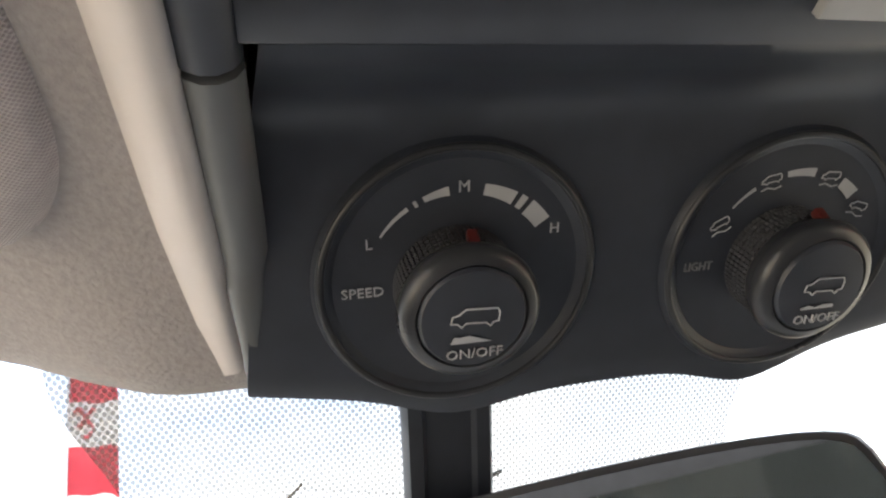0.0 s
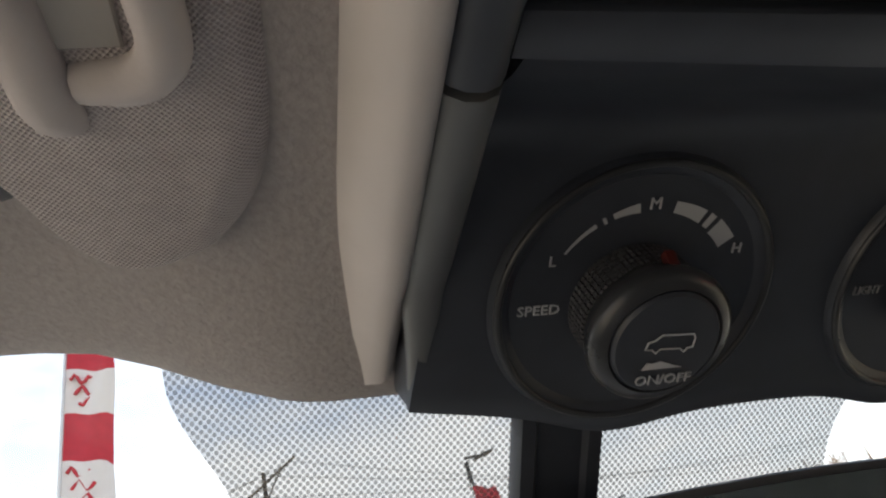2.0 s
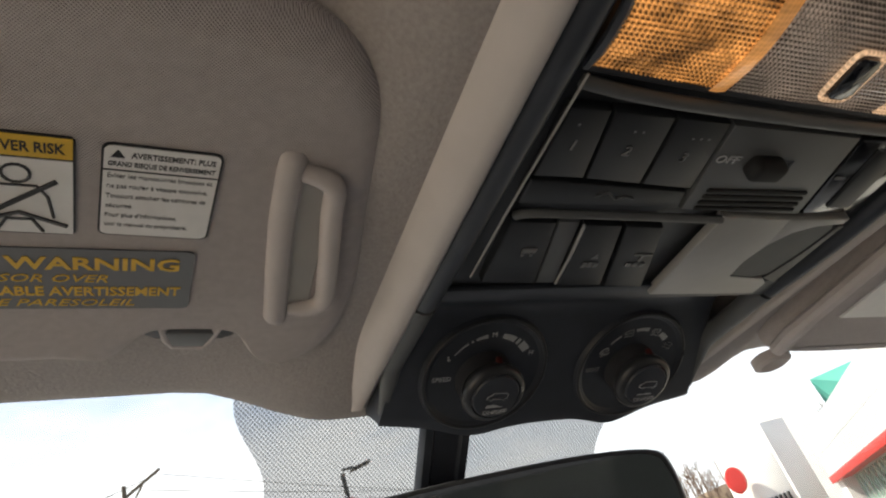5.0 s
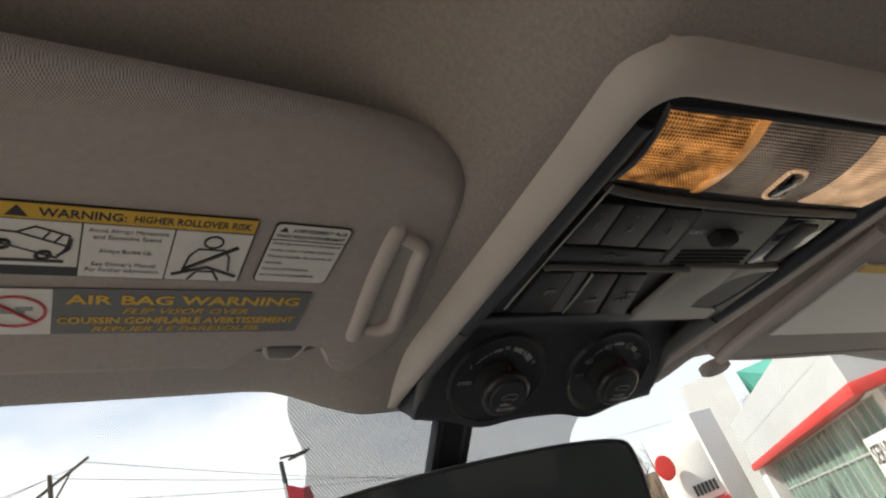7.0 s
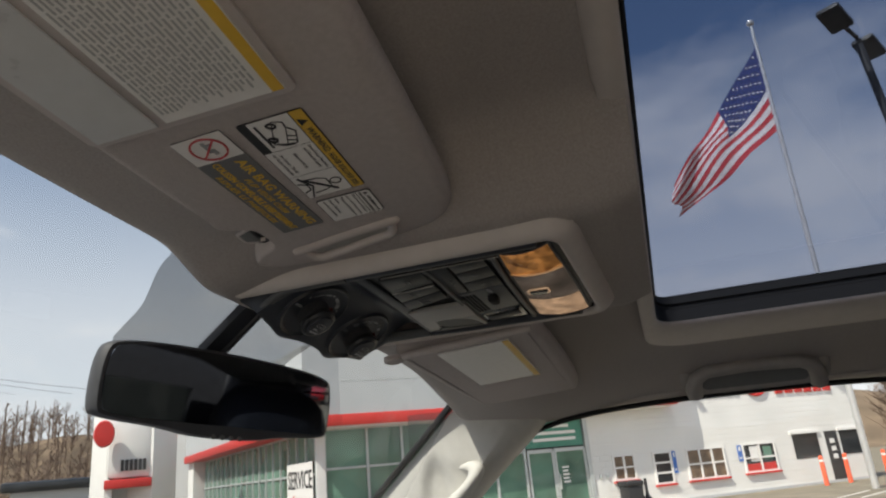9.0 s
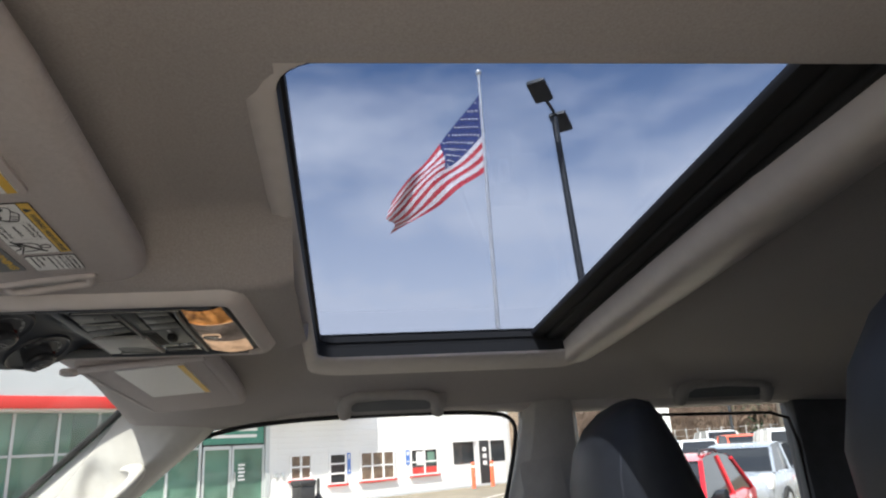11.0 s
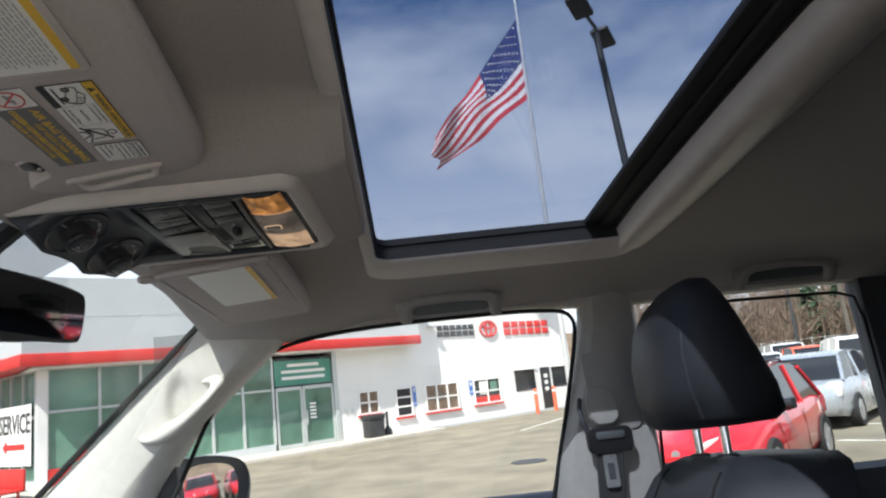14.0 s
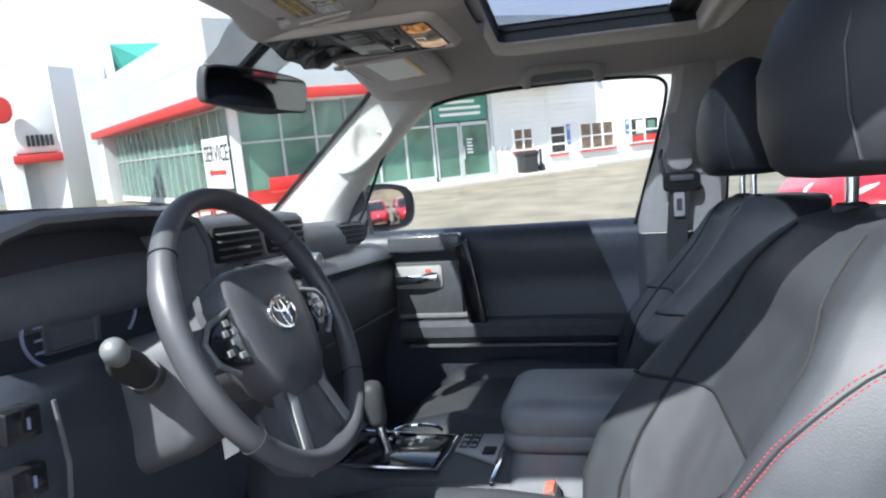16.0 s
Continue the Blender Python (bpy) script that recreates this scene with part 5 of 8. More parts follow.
# ---- assist grips ----
def grip(y, half):
    """A folding handle lying against the roof rail: an arched bar in a dished plate."""
    ob = thing("assist_grip", "grey folding assist grip above the door", "grab handle", (0.60, y, 1.585), group="assist grips")
    G = Matrix.Translation((0.594, y, 1.585)) @ Matrix.Rotation(radians(-28), 4, "Y") @ Matrix(((0, 0, -1, 0), (-1, 0, 0, 0), (0, 1, 0, 0), (0, 0, 0, 1)))  # x to the rear, y up, z inward
    part("plate", slabbed(rounded(-half, -0.025, half, 0.027, 0.019), 0.010, 0.004, 3, G), "grip", ob, smooth=60)
    # flat darker slab: no hollow is cut, the recess shade is its colour
    part("recess", slabbed(rounded(-half + 0.030, -0.018, half - 0.030, 0.010, 0.008), 0.0012, 0.0004, 1, G @ Matrix.Translation((0, 0, 0.0095))), "grey_plastic", ob, "darker inset behind the bar, painted as recess shade")
    bm = bmesh.new()
    k = half - 0.018
    tube(bm, [G @ Vector(p) for p in ((-k, -0.026, 0.006), (-k, -0.012, 0.013), (-k + 0.006, 0.004, 0.017), (-k + 0.022, 0.013, 0.019), (0, 0.016, 0.020), (k - 0.022, 0.013, 0.019), (k - 0.006, 0.004, 0.017), (k, -0.012, 0.013), (k, -0.026, 0.006))], [0.012, 0.0125, 0.011, 0.010, 0.0095, 0.010, 0.011, 0.0125, 0.012], 12)
    part("handle", bm, "grip", ob, "grey handle bar", smooth=70)
grip(-0.239, 0.104)
grip(-0.88, 0.104)

# ---- passenger side: roof rail, B pillar, door ----
side = thing("wall_side", "grey roof rail and pillar trims round the door openings", "body side", (0.66, -0.4, 1.4), kind="structure")
def rail_z(y):
    return 1.566 - 0.020 * smooth01(0.02, 0.16, y) + 0.004 * smooth01(0.0, -0.3, y) - 0.012 * smooth01(-0.35, -0.6, y)
bm = bmesh.new()
loft(bm, [[(0.630, y, rail_z(y) + 0.020), (0.646, y, rail_z(y) + 0.004), (0.658, y, rail_z(y)), (0.690, y, rail_z(y) + 0.002), (0.700, y, rail_z(y) + 0.06)] for y in steps(0.14, -1.4, 30)], False, False)
part("roof_rail", bm, "trim_grey", side)
bm = bmesh.new()
def bp(z):  # front edge of the B pillar
    return -0.392 - 0.105 * smooth01(1.15, 1.60, z) ** 1.0
loft(bm, [[(0.690, bp(z), z), (0.656, bp(z) - 0.004, z), (0.632 - 0.02 * (1.6 - z), bp(z) - 0.022, z), (0.622 - 0.02 * (1.6 - z), bp(z) - 0.06, z), (0.630 - 0.02 * (1.6 - z), -0.588, z), (0.690, -0.612, z)] for z in steps(1.186, 1.585, 10)], False, False)
part("pillar_upper", bm, "pillar_b", side, "pale grey B pillar trim")
bm = bmesh.new()
loft(bm, [[(0.690, bp(1.15), z), (0.650, bp(1.15) - 0.004, z), (0.618, bp(1.15) - 0.022, z), (0.612, bp(1.15) - 0.06, z), (0.620, bp(1.15) - 0.13, z), (0.690, bp(1.15) - 0.16, z)] for z in steps(0.62, 1.185, 4)], False, False)
part("pillar_lower", bm, "soft_black", side)
part("pillar_inset", slabbed(rounded(-0.040, 0.0, 0.040, 0.150, 0.008), 0.004, 0.0015, 2, Matrix.Translation((0.6225, -0.528, 1.318)) @ Matrix.Rotation(radians(-6), 4, "X") @ Matrix.Rotation(radians(-90), 4, "Z") @ Matrix.Rotation(radians(90), 4, "X")), "pillar_b", side)
bm = bmesh.new()
tube(bm, curve_pts([(0.652, 0.335, 1.238), (0.655, 0.30, 1.30), (0.654, 0.235, 1.445), (0.652, 0.16, 1.515), (0.652, 0.09, 1.548), (0.652, -0.05, 1.5635), (0.652, -0.3, 1.566), (0.652, -0.445, 1.5605), (0.653, -0.474, 1.548), (0.655, -0.482, 1.520), (0.660, -0.445, 1.38), (0.664, -0.392, 1.205)]), 0.0042, 8)
part("door_seal", bm, "rubber", side)
bm = bmesh.new()
tube(bm, [(0.655, -0.60, 1.20), (0.652, -0.625, 1.52), (0.652, -0.65, 1.545), (0.652, -1.00, 1.537), (0.652, -1.035, 1.525), (0.655, -1.045, 1.48), (0.66, -1.05, 1.20)], 0.0032, 8)
part("rear_door_seal", bm, "rubber", side)
bm = bmesh.new()
box(bm, (0.645, -1.62, 0.6), (0.70, -1.046, 1.6), 0.01)
part("rear_pillar", bm, "soft_black", side)

belt = thing("seat_belt", "black seat belt with buckle tongue hanging from the B pillar", "seat belt", (0.59, -0.51, 1.35))
part("anchor_cover", slabbed(chaikin([(-0.030, -0.010), (0.026, -0.010), (0.025, 0.040), (0.012, 0.058), (-0.024, 0.062), (-0.032, 0.050)], 1), 0.014, 0.005, 3, Matrix.Translation((0.612, -0.500, 1.340)) @ Matrix.Rotation(radians(-90), 4, "Z") @ Matrix.Rotation(radians(90), 4, "X")), "pillar_b", belt, "grey anchor cover")
part("guide_loop", slabbed(rounded(-0.041, -0.020, 0.041, 0.024, 0.010), 0.013, 0.004, 3, Matrix.Translation((0.598, -0.498, 1.302)) @ Matrix.Rotation(radians(-84), 4, "Z") @ Matrix.Rotation(radians(90), 4, "X")), "rubber", belt, "black plastic guide loop")
bm = bmesh.new()
tube(bm, [(0.598, -0.463, 1.318), (0.592, -0.456, 1.340), (0.596, -0.453, 1.362), (0.608, -0.458, 1.380)], 0.0045, 8)
part("loop_arm", bm, "soft_black", belt)
part("loop_plate", slabbed(rounded(-0.026, 0.004, 0.026, 0.017, 0.004), 0.003, 0.001, 2, Matrix.Translation((0.5850, -0.499, 1.302)) @ Matrix.Rotation(radians(-84), 4, "Z") @ Matrix.Rotation(radians(90), 4, "X")), "bezel_grey", belt, "grey face plate of the loop")
bm = bmesh.new()
loft(bm, [[(0.588 + dx, y0 + dy, z) for dx, dy in ((0, -0.023), (0, 0.023), (0.002, 0.023), (0.002, -0.023))] for y0, z in ((-0.498, 1.302), (-0.490, 1.25), (-0.484, 1.18), (-0.480, 1.05), (-0.49, 0.70))], True, True)
part("strap", bm, "belt", belt)
bm = bmesh.new()
slab(bm, rounded(-0.012, -0.055, 0.012, 0.0, 0.003), 0.003, 0.0008, 1, Matrix.Translation((0.584, -0.491, 1.279)) @ Matrix.Rotation(radians(-90), 4, "Z") @ Matrix.Rotation(radians(90), 4, "X"))
part("tongue", bm, "silver", belt, "bare metal tongue")
part("tongue_slot", slabbed(rounded(-0.006, -0.042, 0.006, -0.014, 0.002), 0.0005, 0, 1, Matrix.Translation((0.5805, -0.491, 1.279)) @ Matrix.Rotation(radians(-90), 4, "Z") @ Matrix.Rotation(radians(90), 4, "X")), "soft_black", belt)

door = thing("door_1", "black passenger door panel with armrest and chrome inside handle", "car door", (0.68, -0.05, 0.95), kind="structure")
def door_x(y, z):
    return 0.672 - 0.030 * smooth01(1.19, 1.10, z) + 0.012 * smooth01(1.06, 1.0, z) - 0.0 * y
bm = bmesh.new()
zs = [1.222, 1.218, 1.205, 1.185, 1.15, 1.10, 1.05, 1.0, 0.95, 0.85, 0.75, 0.6]
def dpx(y, z):
    return {1.222: 0.700, 1.218: 0.676, 1.205: 0.658, 1.185: 0.650}.get(z, 0.646 + 0.012 * math.sin(math.pi * min(1, (1.15 - z) / 0.15)) if z > 1.0 else 0.640)
loft(bm, [[(dpx(y, z), y, z) for z in zs] for y in steps(0.40, -0.405, 16)], False, False)
part("inner_panel", bm, "black_panel", door, "black vinyl panel", smooth=50)
bm = bmesh.new()  # armrest ledge
loft(bm, [[(0.645, y, 0.990), (0.606, y, 0.985), (0.592, y, 0.972), (0.592, y, 0.945), (0.606, y, 0.930), (0.645, y, 0.925)] for y in steps(0.21, -0.39, 10)], True, True)
part("armrest", bm, "soft_black", door, "black padded armrest")
part("armrest_strip", boxed((0.594, -0.39, 0.918), (0.640, 0.19, 0.926), 0.002), "bezel_grey", door)
part("pocket_strip", boxed((0.612, -0.02, 0.992), (0.640, 0.215, 1.004), 0.003), "grey_plastic", door, "pale edge under the insert")
part("switch_bezel", boxed((0.605, 0.040, 1.165), (0.655, 0.235, 1.211), 0.008, 3), "trim_gloss", door, "glossy dark grey trim")
bm = bmesh.new()
for y in (0.19, 0.15, 0.09, 0.065):
    box(bm, (0.618, y - 0.006, 1.2105), (0.628, y + 0.006, 1.214), 0.001)
part("lock_buttons", bm, "grey_plastic", door)
bm = bmesh.new()
slab(bm, [(0.055, 1.180), (0.020, 1.196), (-0.020, 0.985), (-0.020, 0.962), (0.018, 0.960), (0.030, 0.985)], 0.020, 0.006, 3, Matrix(((0, 0, 1, 0.600), (1, 0, 0, 0), (0, 1, 0, 0), (0, 0, 0, 1))))
part("pull_handle", bm, "gloss_black", door, "glossy black pull handle")
part("grey_insert", boxed((0.622, 0.045, 0.985), (0.655, 0.225, 1.140), 0.006), "soft_black", door, "grey plastic insert")
part("handle_cup", slabbed(rounded(0.095, 1.070, 0.222, 1.130, 0.010), 0.006, 0.002, 2, Matrix(((0, 0, 1, 0.6175), (1, 0, 0, 0), (0, 1, 0, 0), (0, 0, 0, 1)))), "satin_grey", door, "satin grey handle cup")
bm = bmesh.new()
loft(bm, [[(0.606 - 0.008 * math.sin(math.pi * s) + dx, 0.218 - 0.112 * s, 1.090 + 0.010 * s + dz) for dx, dz in ((0.004, -0.011), (-0.004, -0.009), (-0.007, 0.002), (-0.002, 0.013), (0.006, 0.012))] for s in steps(0, 1, 8)], True, True)
part("inside_handle", bm, "chrome", door, "chrome inside handle", smooth=60)
part("lock_tab", boxed((0.610, 0.124, 1.112), (0.616, 0.138, 1.122), 0.002), "buckle_red", door)
bm = bmesh.new()
sheet(bm, lambda y, z: (0.700 - 0.09 * (z - 1.2), y, z), steps(0.36, -0.50, 8), steps(1.19, 1.59, 6))
dg = part("window_glass", bm, "glass", door, "clear door glass")
# rear door below its window
rd = thing("door_3", "black rear door panel", "car door", (0.68, -0.95, 0.9), kind="structure")
bm = bmesh.new()
loft(bm, [[(0.70, y, 1.215), (0.66, y, 1.205), (0.645, y, 1.17), (0.640, y, 1.0), (0.635, y, 0.6)] for y in (-0.545, -0.9, -1.35)], False, False)
part("inner_panel", bm, "soft_black", rd)
bm = bmesh.new()
sheet(bm, lambda y, z: (0.698 - 0.09 * (z - 1.2), y, z), steps(-0.56, -1.36, 6), steps(1.19, 1.57, 4))
part("window_glass", bm, "privacy", rd, "tinted rear door glass")

# outside mirror
om = thing("outside_mirror", "black outside mirror on the passenger door", "side mirror", (0.86, 0.36, 1.27))
OM = Matrix.Translation((0.900, 0.335, 1.286)) @ Matrix.Rotation(radians(-22), 4, "Z") @ Matrix.Rotation(radians(88.05), 4, "X")
oo = [(-0.150, -0.045), (-0.130, -0.064), (-0.03, -0.073), (0.085, -0.070), (0.128, -0.050), (0.143, -0.005), (0.135, 0.040), (0.10, 0.066), (-0.02, 0.074), (-0.120, 0.064), (-0.150, 0.040)]
bm = bmesh.new()
loft(bm, [[OM @ Vector((x * k, y * k, h)) for x, y in chaikin(oo, 2)] for k, h in ((0.93, 0.0), (0.98, 0.008), (1.02, -0.004), (1.0, -0.05), (0.85, -0.085), (0.5, -0.10))], True, True)
part("housing", bm, "soft_black", om, smooth=60)
part("mirror_glass", slabbed([(0.004 + x * 0.60, y * 0.76) for x, y in chaikin(oo, 2)], 0.002, 0.0006, 1, OM @ Matrix.Translation((0, 0, 0.0085))), "mirror", om, "outside mirror glass")
bm = bmesh.new()
loft(bm, [[(x, y + dy, z + dz) for dy, dz in ((-0.02, -0.02), (0.04, -0.02), (0.04, 0.02), (-0.02, 0.02))] for x, y, z in ((0.68, 0.36, 1.225), (0.75, 0.39, 1.235), (0.84, 0.41, 1.26))], True, True)
part("arm", bm, "soft_black", om)
bm = bmesh.new()
slab(bm, [(0.30, 1.205), (0.42, 1.205), (0.42, 1.26), (0.335, 1.36), (0.318, 1.36)], 0.03, 0.003, 2, Matrix(((0, 0, 1, 0.672), (1, 0, 0, 0), (0, 1, 0, 0), (0, 0, 0, 1))))
part("sail", bm, "soft_black", om)


# ---- dashboard ----
dash = thing("dashboard", "dark grey textured dashboard with vents and silver knobs", "dashboard", (0, 0.45, 1.1))
bm = bmesh.new()
def dash_top(x):
    return 1.268 - 0.012 * smooth01(0.25, 0.6, x) + 0.008 * smooth01(0.25, 0.0, abs(x))
xs = steps(-0.66, 0.66, 44)
def dash_ring(x):
    t = dash_top(x)
    f = 0.262 + 0.02 * (abs(x) / 0.66) ** 2 + 0.055 * smooth01(0.34, 0.64, x)  # the face sweeps back to the door
    return [(x, 0.80, t - 0.05), (x, 0.55, t + 0.002), (x, 0.40, t + 0.004), (x, f + 0.045, t - 0.002), (x, f + 0.015, t - 0.012), (x, f, t - 0.035), (x, f - 0.004, t - 0.070), (x, f + 0.01, t - 0.085)]
loft(bm, [dash_ring(x) for x in xs], False, False)
part("upper_pad", bm, "dash", dash, "dark grey textured pad", smooth=60)
# the shelf across the passenger side, then the glove box
bm = bmesh.new()
loft(bm, [[(x, 0.30, 1.196), (x, 0.248 + 0.02 * s, 1.192 - 0.004 * s), (x, 0.215 + 0.02 * s, 1.180 - 0.008 * s), (x, 0.208 + 0.02 * s, 1.166 - 0.01 * s), (x, 0.235 + 0.02 * s, 1.142)] for x, s in zip(steps(0.115, 0.645, 12), steps(0, 1, 12))], False, False)
part("shelf", bm, "bezel_grey", dash, "grey dashboard ledge", smooth=50)
bm = bmesh.new()
loft(bm, [[(x, 0.245, 1.143), (x, 0.225, 1.12), (x, 0.232, 1.02), (x, 0.275, 0.88), (x, 0.36, 0.74)] for x in steps(0.13, 0.655, 6)], False, False)
part("glove_box", bm, "soft_black", dash, "black glove box lid", smooth=50)
part("glove_box_edge", boxed((0.15, 0.219, 1.02), (0.60, 0.226, 1.024), 0.001), "bezel_grey", dash)
part("lower_knee", boxed((-0.66, 0.27, 0.62), (0.66, 0.70, 1.10), 0.03), "soft_black", dash)
# side vent, half round, with slats
vent = part("side_vent", slabbed(rounded(-0.056, -0.028, 0.056, 0.026, 0.022), 0.014, 0.004, 2, Matrix.Translation((0.510, 0.303, 1.232)) @ Matrix.Rotation(radians(-22), 4, "Z") @ Matrix.Rotation(radians(88), 4, "X")), "soft_black", dash, "round black side vent")
for i in range(4):
    part("slat", boxed((-0.044, -0.004, 0.0), (0.044, 0.006, 0.003), 0.001, 1, Matrix.Translation((0.505, 0.287, 1.2125 + 0.012 * i)) @ Matrix.Rotation(radians(-22), 4, "Z")), "bezel_grey", vent)
# centre stack
stack = thing("centre_stack", "centre stack with air vents, a radio and chrome knobs", "centre stack", (0, 0.25, 1.15))
bm = bmesh.new()
loft(bm, [[(-0.176 * k, y + 0.06, z)] + [(x * k, y, z) for x in (-0.176, -0.168, -0.09, 0.0, 0.09, 0.168, 0.176)] + [(0.176 * k, y + 0.06, z)] for k, y, z in ((0.93, 0.340, 1.296), (0.96, 0.285, 1.298), (0.97, 0.256, 1.293), (0.97, 0.244, 1.282), (0.97, 0.236, 1.222), (0.98, 0.222, 1.212), (0.96, 0.222, 1.16), (0.82, 0.225, 1.05), (0.70, 0.19, 0.95), (0.68, 0.12, 0.89))], False, False)
part("surround", bm, "dash", stack, smooth=50)
bm = bmesh.new()
tube(bm, [(-0.165, 0.31, 1.299), (-0.171, 0.262, 1.296), (-0.174, 0.242, 1.282), (-0.174, 0.234, 1.222), (-0.175, 0.219, 1.210), (-0.170, 0.219, 1.160), (-0.146, 0.221, 1.06), (-0.125, 0.187, 0.95)], 0.0075, 8)
part("silver_edge", bm, "bezel_grey", stack, "dark silver edge trim")
for sx in (-1, 1):
    vn = part("air_vent", slabbed(rounded(-0.068, -0.027, 0.068, 0.027, 0.008), 0.010, 0.003, 2, Matrix.Translation((sx * 0.081, 0.243, 1.252)) @ Matrix.Rotation(radians(83), 4, "X")), "rubber", stack, "black air vent")
    for i in range(4):
        part("slat", boxed((-0.062, -0.001, -0.001), (0.062, 0.010, 0.0012), 0.0006, 1, Matrix.Translation((sx * 0.081, 0.2275, 1.234 + 0.0115 * i)) @ Matrix.Rotation(radians(12), 4, "X")), "bezel_grey", vn)
    part("vent_tab", boxed((sx * 0.081 - 0.012, 0.220, 1.2440), (sx * 0.081 + 0.012, 0.229, 1.2480), 0.001), "silver", vn)
    bm = bmesh.new()
    KM = Matrix.Translation((sx * 0.119, 0.216, 1.197)) @ Matrix.Rotation(radians(85), 4, "X")
    lathe(bm, [(0.0205, 0.0), (0.0205, 0.004), (0.0185, 0.006), (0.0180, 0.024), (0.0170, 0.0265), (0.0145, 0.0270), (0.0135, 0.0250), (0.0002, 0.0250)], 32, KM)
    part("knob", bm, "silver", stack, "satin silver rotary knob")
part("radio_screen", slabbed(rounded(-0.088, -0.062, 0.088, 0.030, 0.004), 0.006, 0.0015, 2, Matrix.Translation((0, 0.222, 1.190)) @ Matrix.Rotation(radians(85), 4, "X")), "gloss_black", stack, "glossy black radio screen")
part("silver_bar", slabbed(rounded(-0.095, -0.008, 0.095, 0.008, 0.003), 0.007, 0.002, 2, Matrix.Translation((0, 0.2195, 1.208)) @ Matrix.Rotation(radians(85), 4, "X")), "silver", stack, "silver button bar")

stack.location.x -= 0.033  # the stack lies on the car's middle line

# instrument cluster and its hood
hood = thing("instrument_cluster", "dark instrument cluster under a black hood", "instrument cluster", (-0.42, 0.3, 1.23))
bm = bmesh.new()
def arch(k, y, top):
    return [(-0.415 + 0.195 * k * c, y, 1.150 + (top - 1.150) * s) for c, s in ((-1.0, 0.0), (-1.04, 0.35), (-1.0, 0.68), (-0.86, 0.90), (-0.6, 0.985), (0, 1.0), (0.55, 0.985), (0.80, 0.90), (0.92, 0.7), (0.96, 0.35), (0.94, 0.0))]
loft(bm, [arch(1.02, 0.42, 1.285), arch(1.02, 0.30, 1.314), arch(1.0, 0.215, 1.318), arch(0.965, 0.200, 1.312), arch(0.93, 0.202, 1.305)], False, False)
part("hood", bm, "dash", hood, smooth=60)
bm = bmesh.new()
loft(bm, [arch(0.93, 0.2022, 1.305), arch(0.90, 0.215, 1.298), arch(0.88, 0.286, 1.292)], False, False)
part("hood_lining", bm, "lining", hood, "matt black hood lining", smooth=60)
bm = bmesh.new()  # inner cheek towards the centre stack, lighter: door light put into its colour
loft(bm, [[(x - 0.003, y, z) for x, y, z in arch(k, y0, t)[7:]] for k, y0, t in ((0.93, 0.2024, 1.303), (0.90, 0.215, 1.296), (0.86, 0.282, 1.290))], False, False)
part("hood_lit_cheek", bm, "dash", hood, "inner cheek painted lighter as if lit", smooth=60)
part("backing", boxed((-0.60, 0.284, 1.12), (-0.23, 0.292, 1.32)), "lining", hood)
part("lower_cover", boxed((-0.60, 0.21, 1.08), (-0.24, 0.30, 1.142), 0.012), "soft_black", hood)
part("display", slabbed(rounded(-0.034, -0.024, 0.034, 0.024, 0.003), 0.003, 0.001, 1, Matrix.Translation((-0.422, 0.281, 1.183)) @ Matrix.Rotation(radians(84), 4, "X")), "sign_screen", hood, "dark grey display")
for x0, w in ((-0.466, 0.009), (-0.388, 0.010)):
    part("display_edge", boxed((x0, 0.274, 1.156), (x0 + w, 0.279, 1.212), 0.002), "bezel_grey", hood, "grey display edge")
for z0 in (1.155, 1.209):
    part("display_rim", boxed((-0.458, 0.275, z0), (-0.388, 0.279, z0 + 0.003), 0.001), "bezel_grey", hood)
bm = bmesh.new()
tube(bm, [(-0.430 + 0.062 * math.cos(a), 0.277, 1.182 + 0.046 * math.sin(a)) for a in steps(radians(125), radians(235), 14)], 0.0022, 6)
part("gauge_ring", bm, "gauge", hood, "dim bluish gauge ring")
for k in range(4):
    part("display_mark", boxed((-0.480, 0.273, 1.160 + 0.014 * k), (-0.468, 0.2735, 1.163 + 0.014 * k)), "gauge", hood)
bm = bmesh.new()
tube(bm, [(-0.345 + 0.036 * math.cos(a), 0.279, 1.188 + 0.036 * math.sin(a)) for a in steps(radians(-55), radians(55), 14)], 0.0024, 6)
part("gauge_ring", bm, "gauge", hood, "dim bluish gauge ring")
# lower panel at the door end, with a few switches
lp = thing("driver_switch_panel", "dark lower dash panel with small switches", "dash panel", (-0.60, 0.2, 1.08))
bm = bmesh.new()
loft(bm, [[(-0.67, y, z) for y, z in ((0.20, 1.165), (0.165, 1.150), (0.155, 1.08), (0.17, 0.95), (0.22, 0.75))], [(-0.60, y, z) for y, z in ((0.19, 1.170), (0.150, 1.153), (0.140, 1.08), (0.155, 0.95), (0.21, 0.75))], [(-0.565, y, z) for y, z in ((0.20, 1.165), (0.175, 1.145), (0.165, 1.08), (0.17, 0.95), (0.22, 0.75))], [(-0.23, y, z) for y, z in ((0.22, 1.150), (0.195, 1.12), (0.180, 1.06), (0.18, 0.95), (0.22, 0.75))]], False, False)
part("panel", bm, "black_panel", lp, smooth=50)
for x, z in ((-0.632, 1.138), (-0.632, 1.088)):
    b = part("switch", boxed((x - 0.018, 0.135, z - 0.014), (x + 0.018, 0.16, z + 0.014), 0.003), "gloss_black", lp)
    part("mark", boxed((x + 0.002, 0.1338, z - 0.005), (x + 0.0045, 0.135, z + 0.005)), "gauge", b)
bm = bmesh.new()
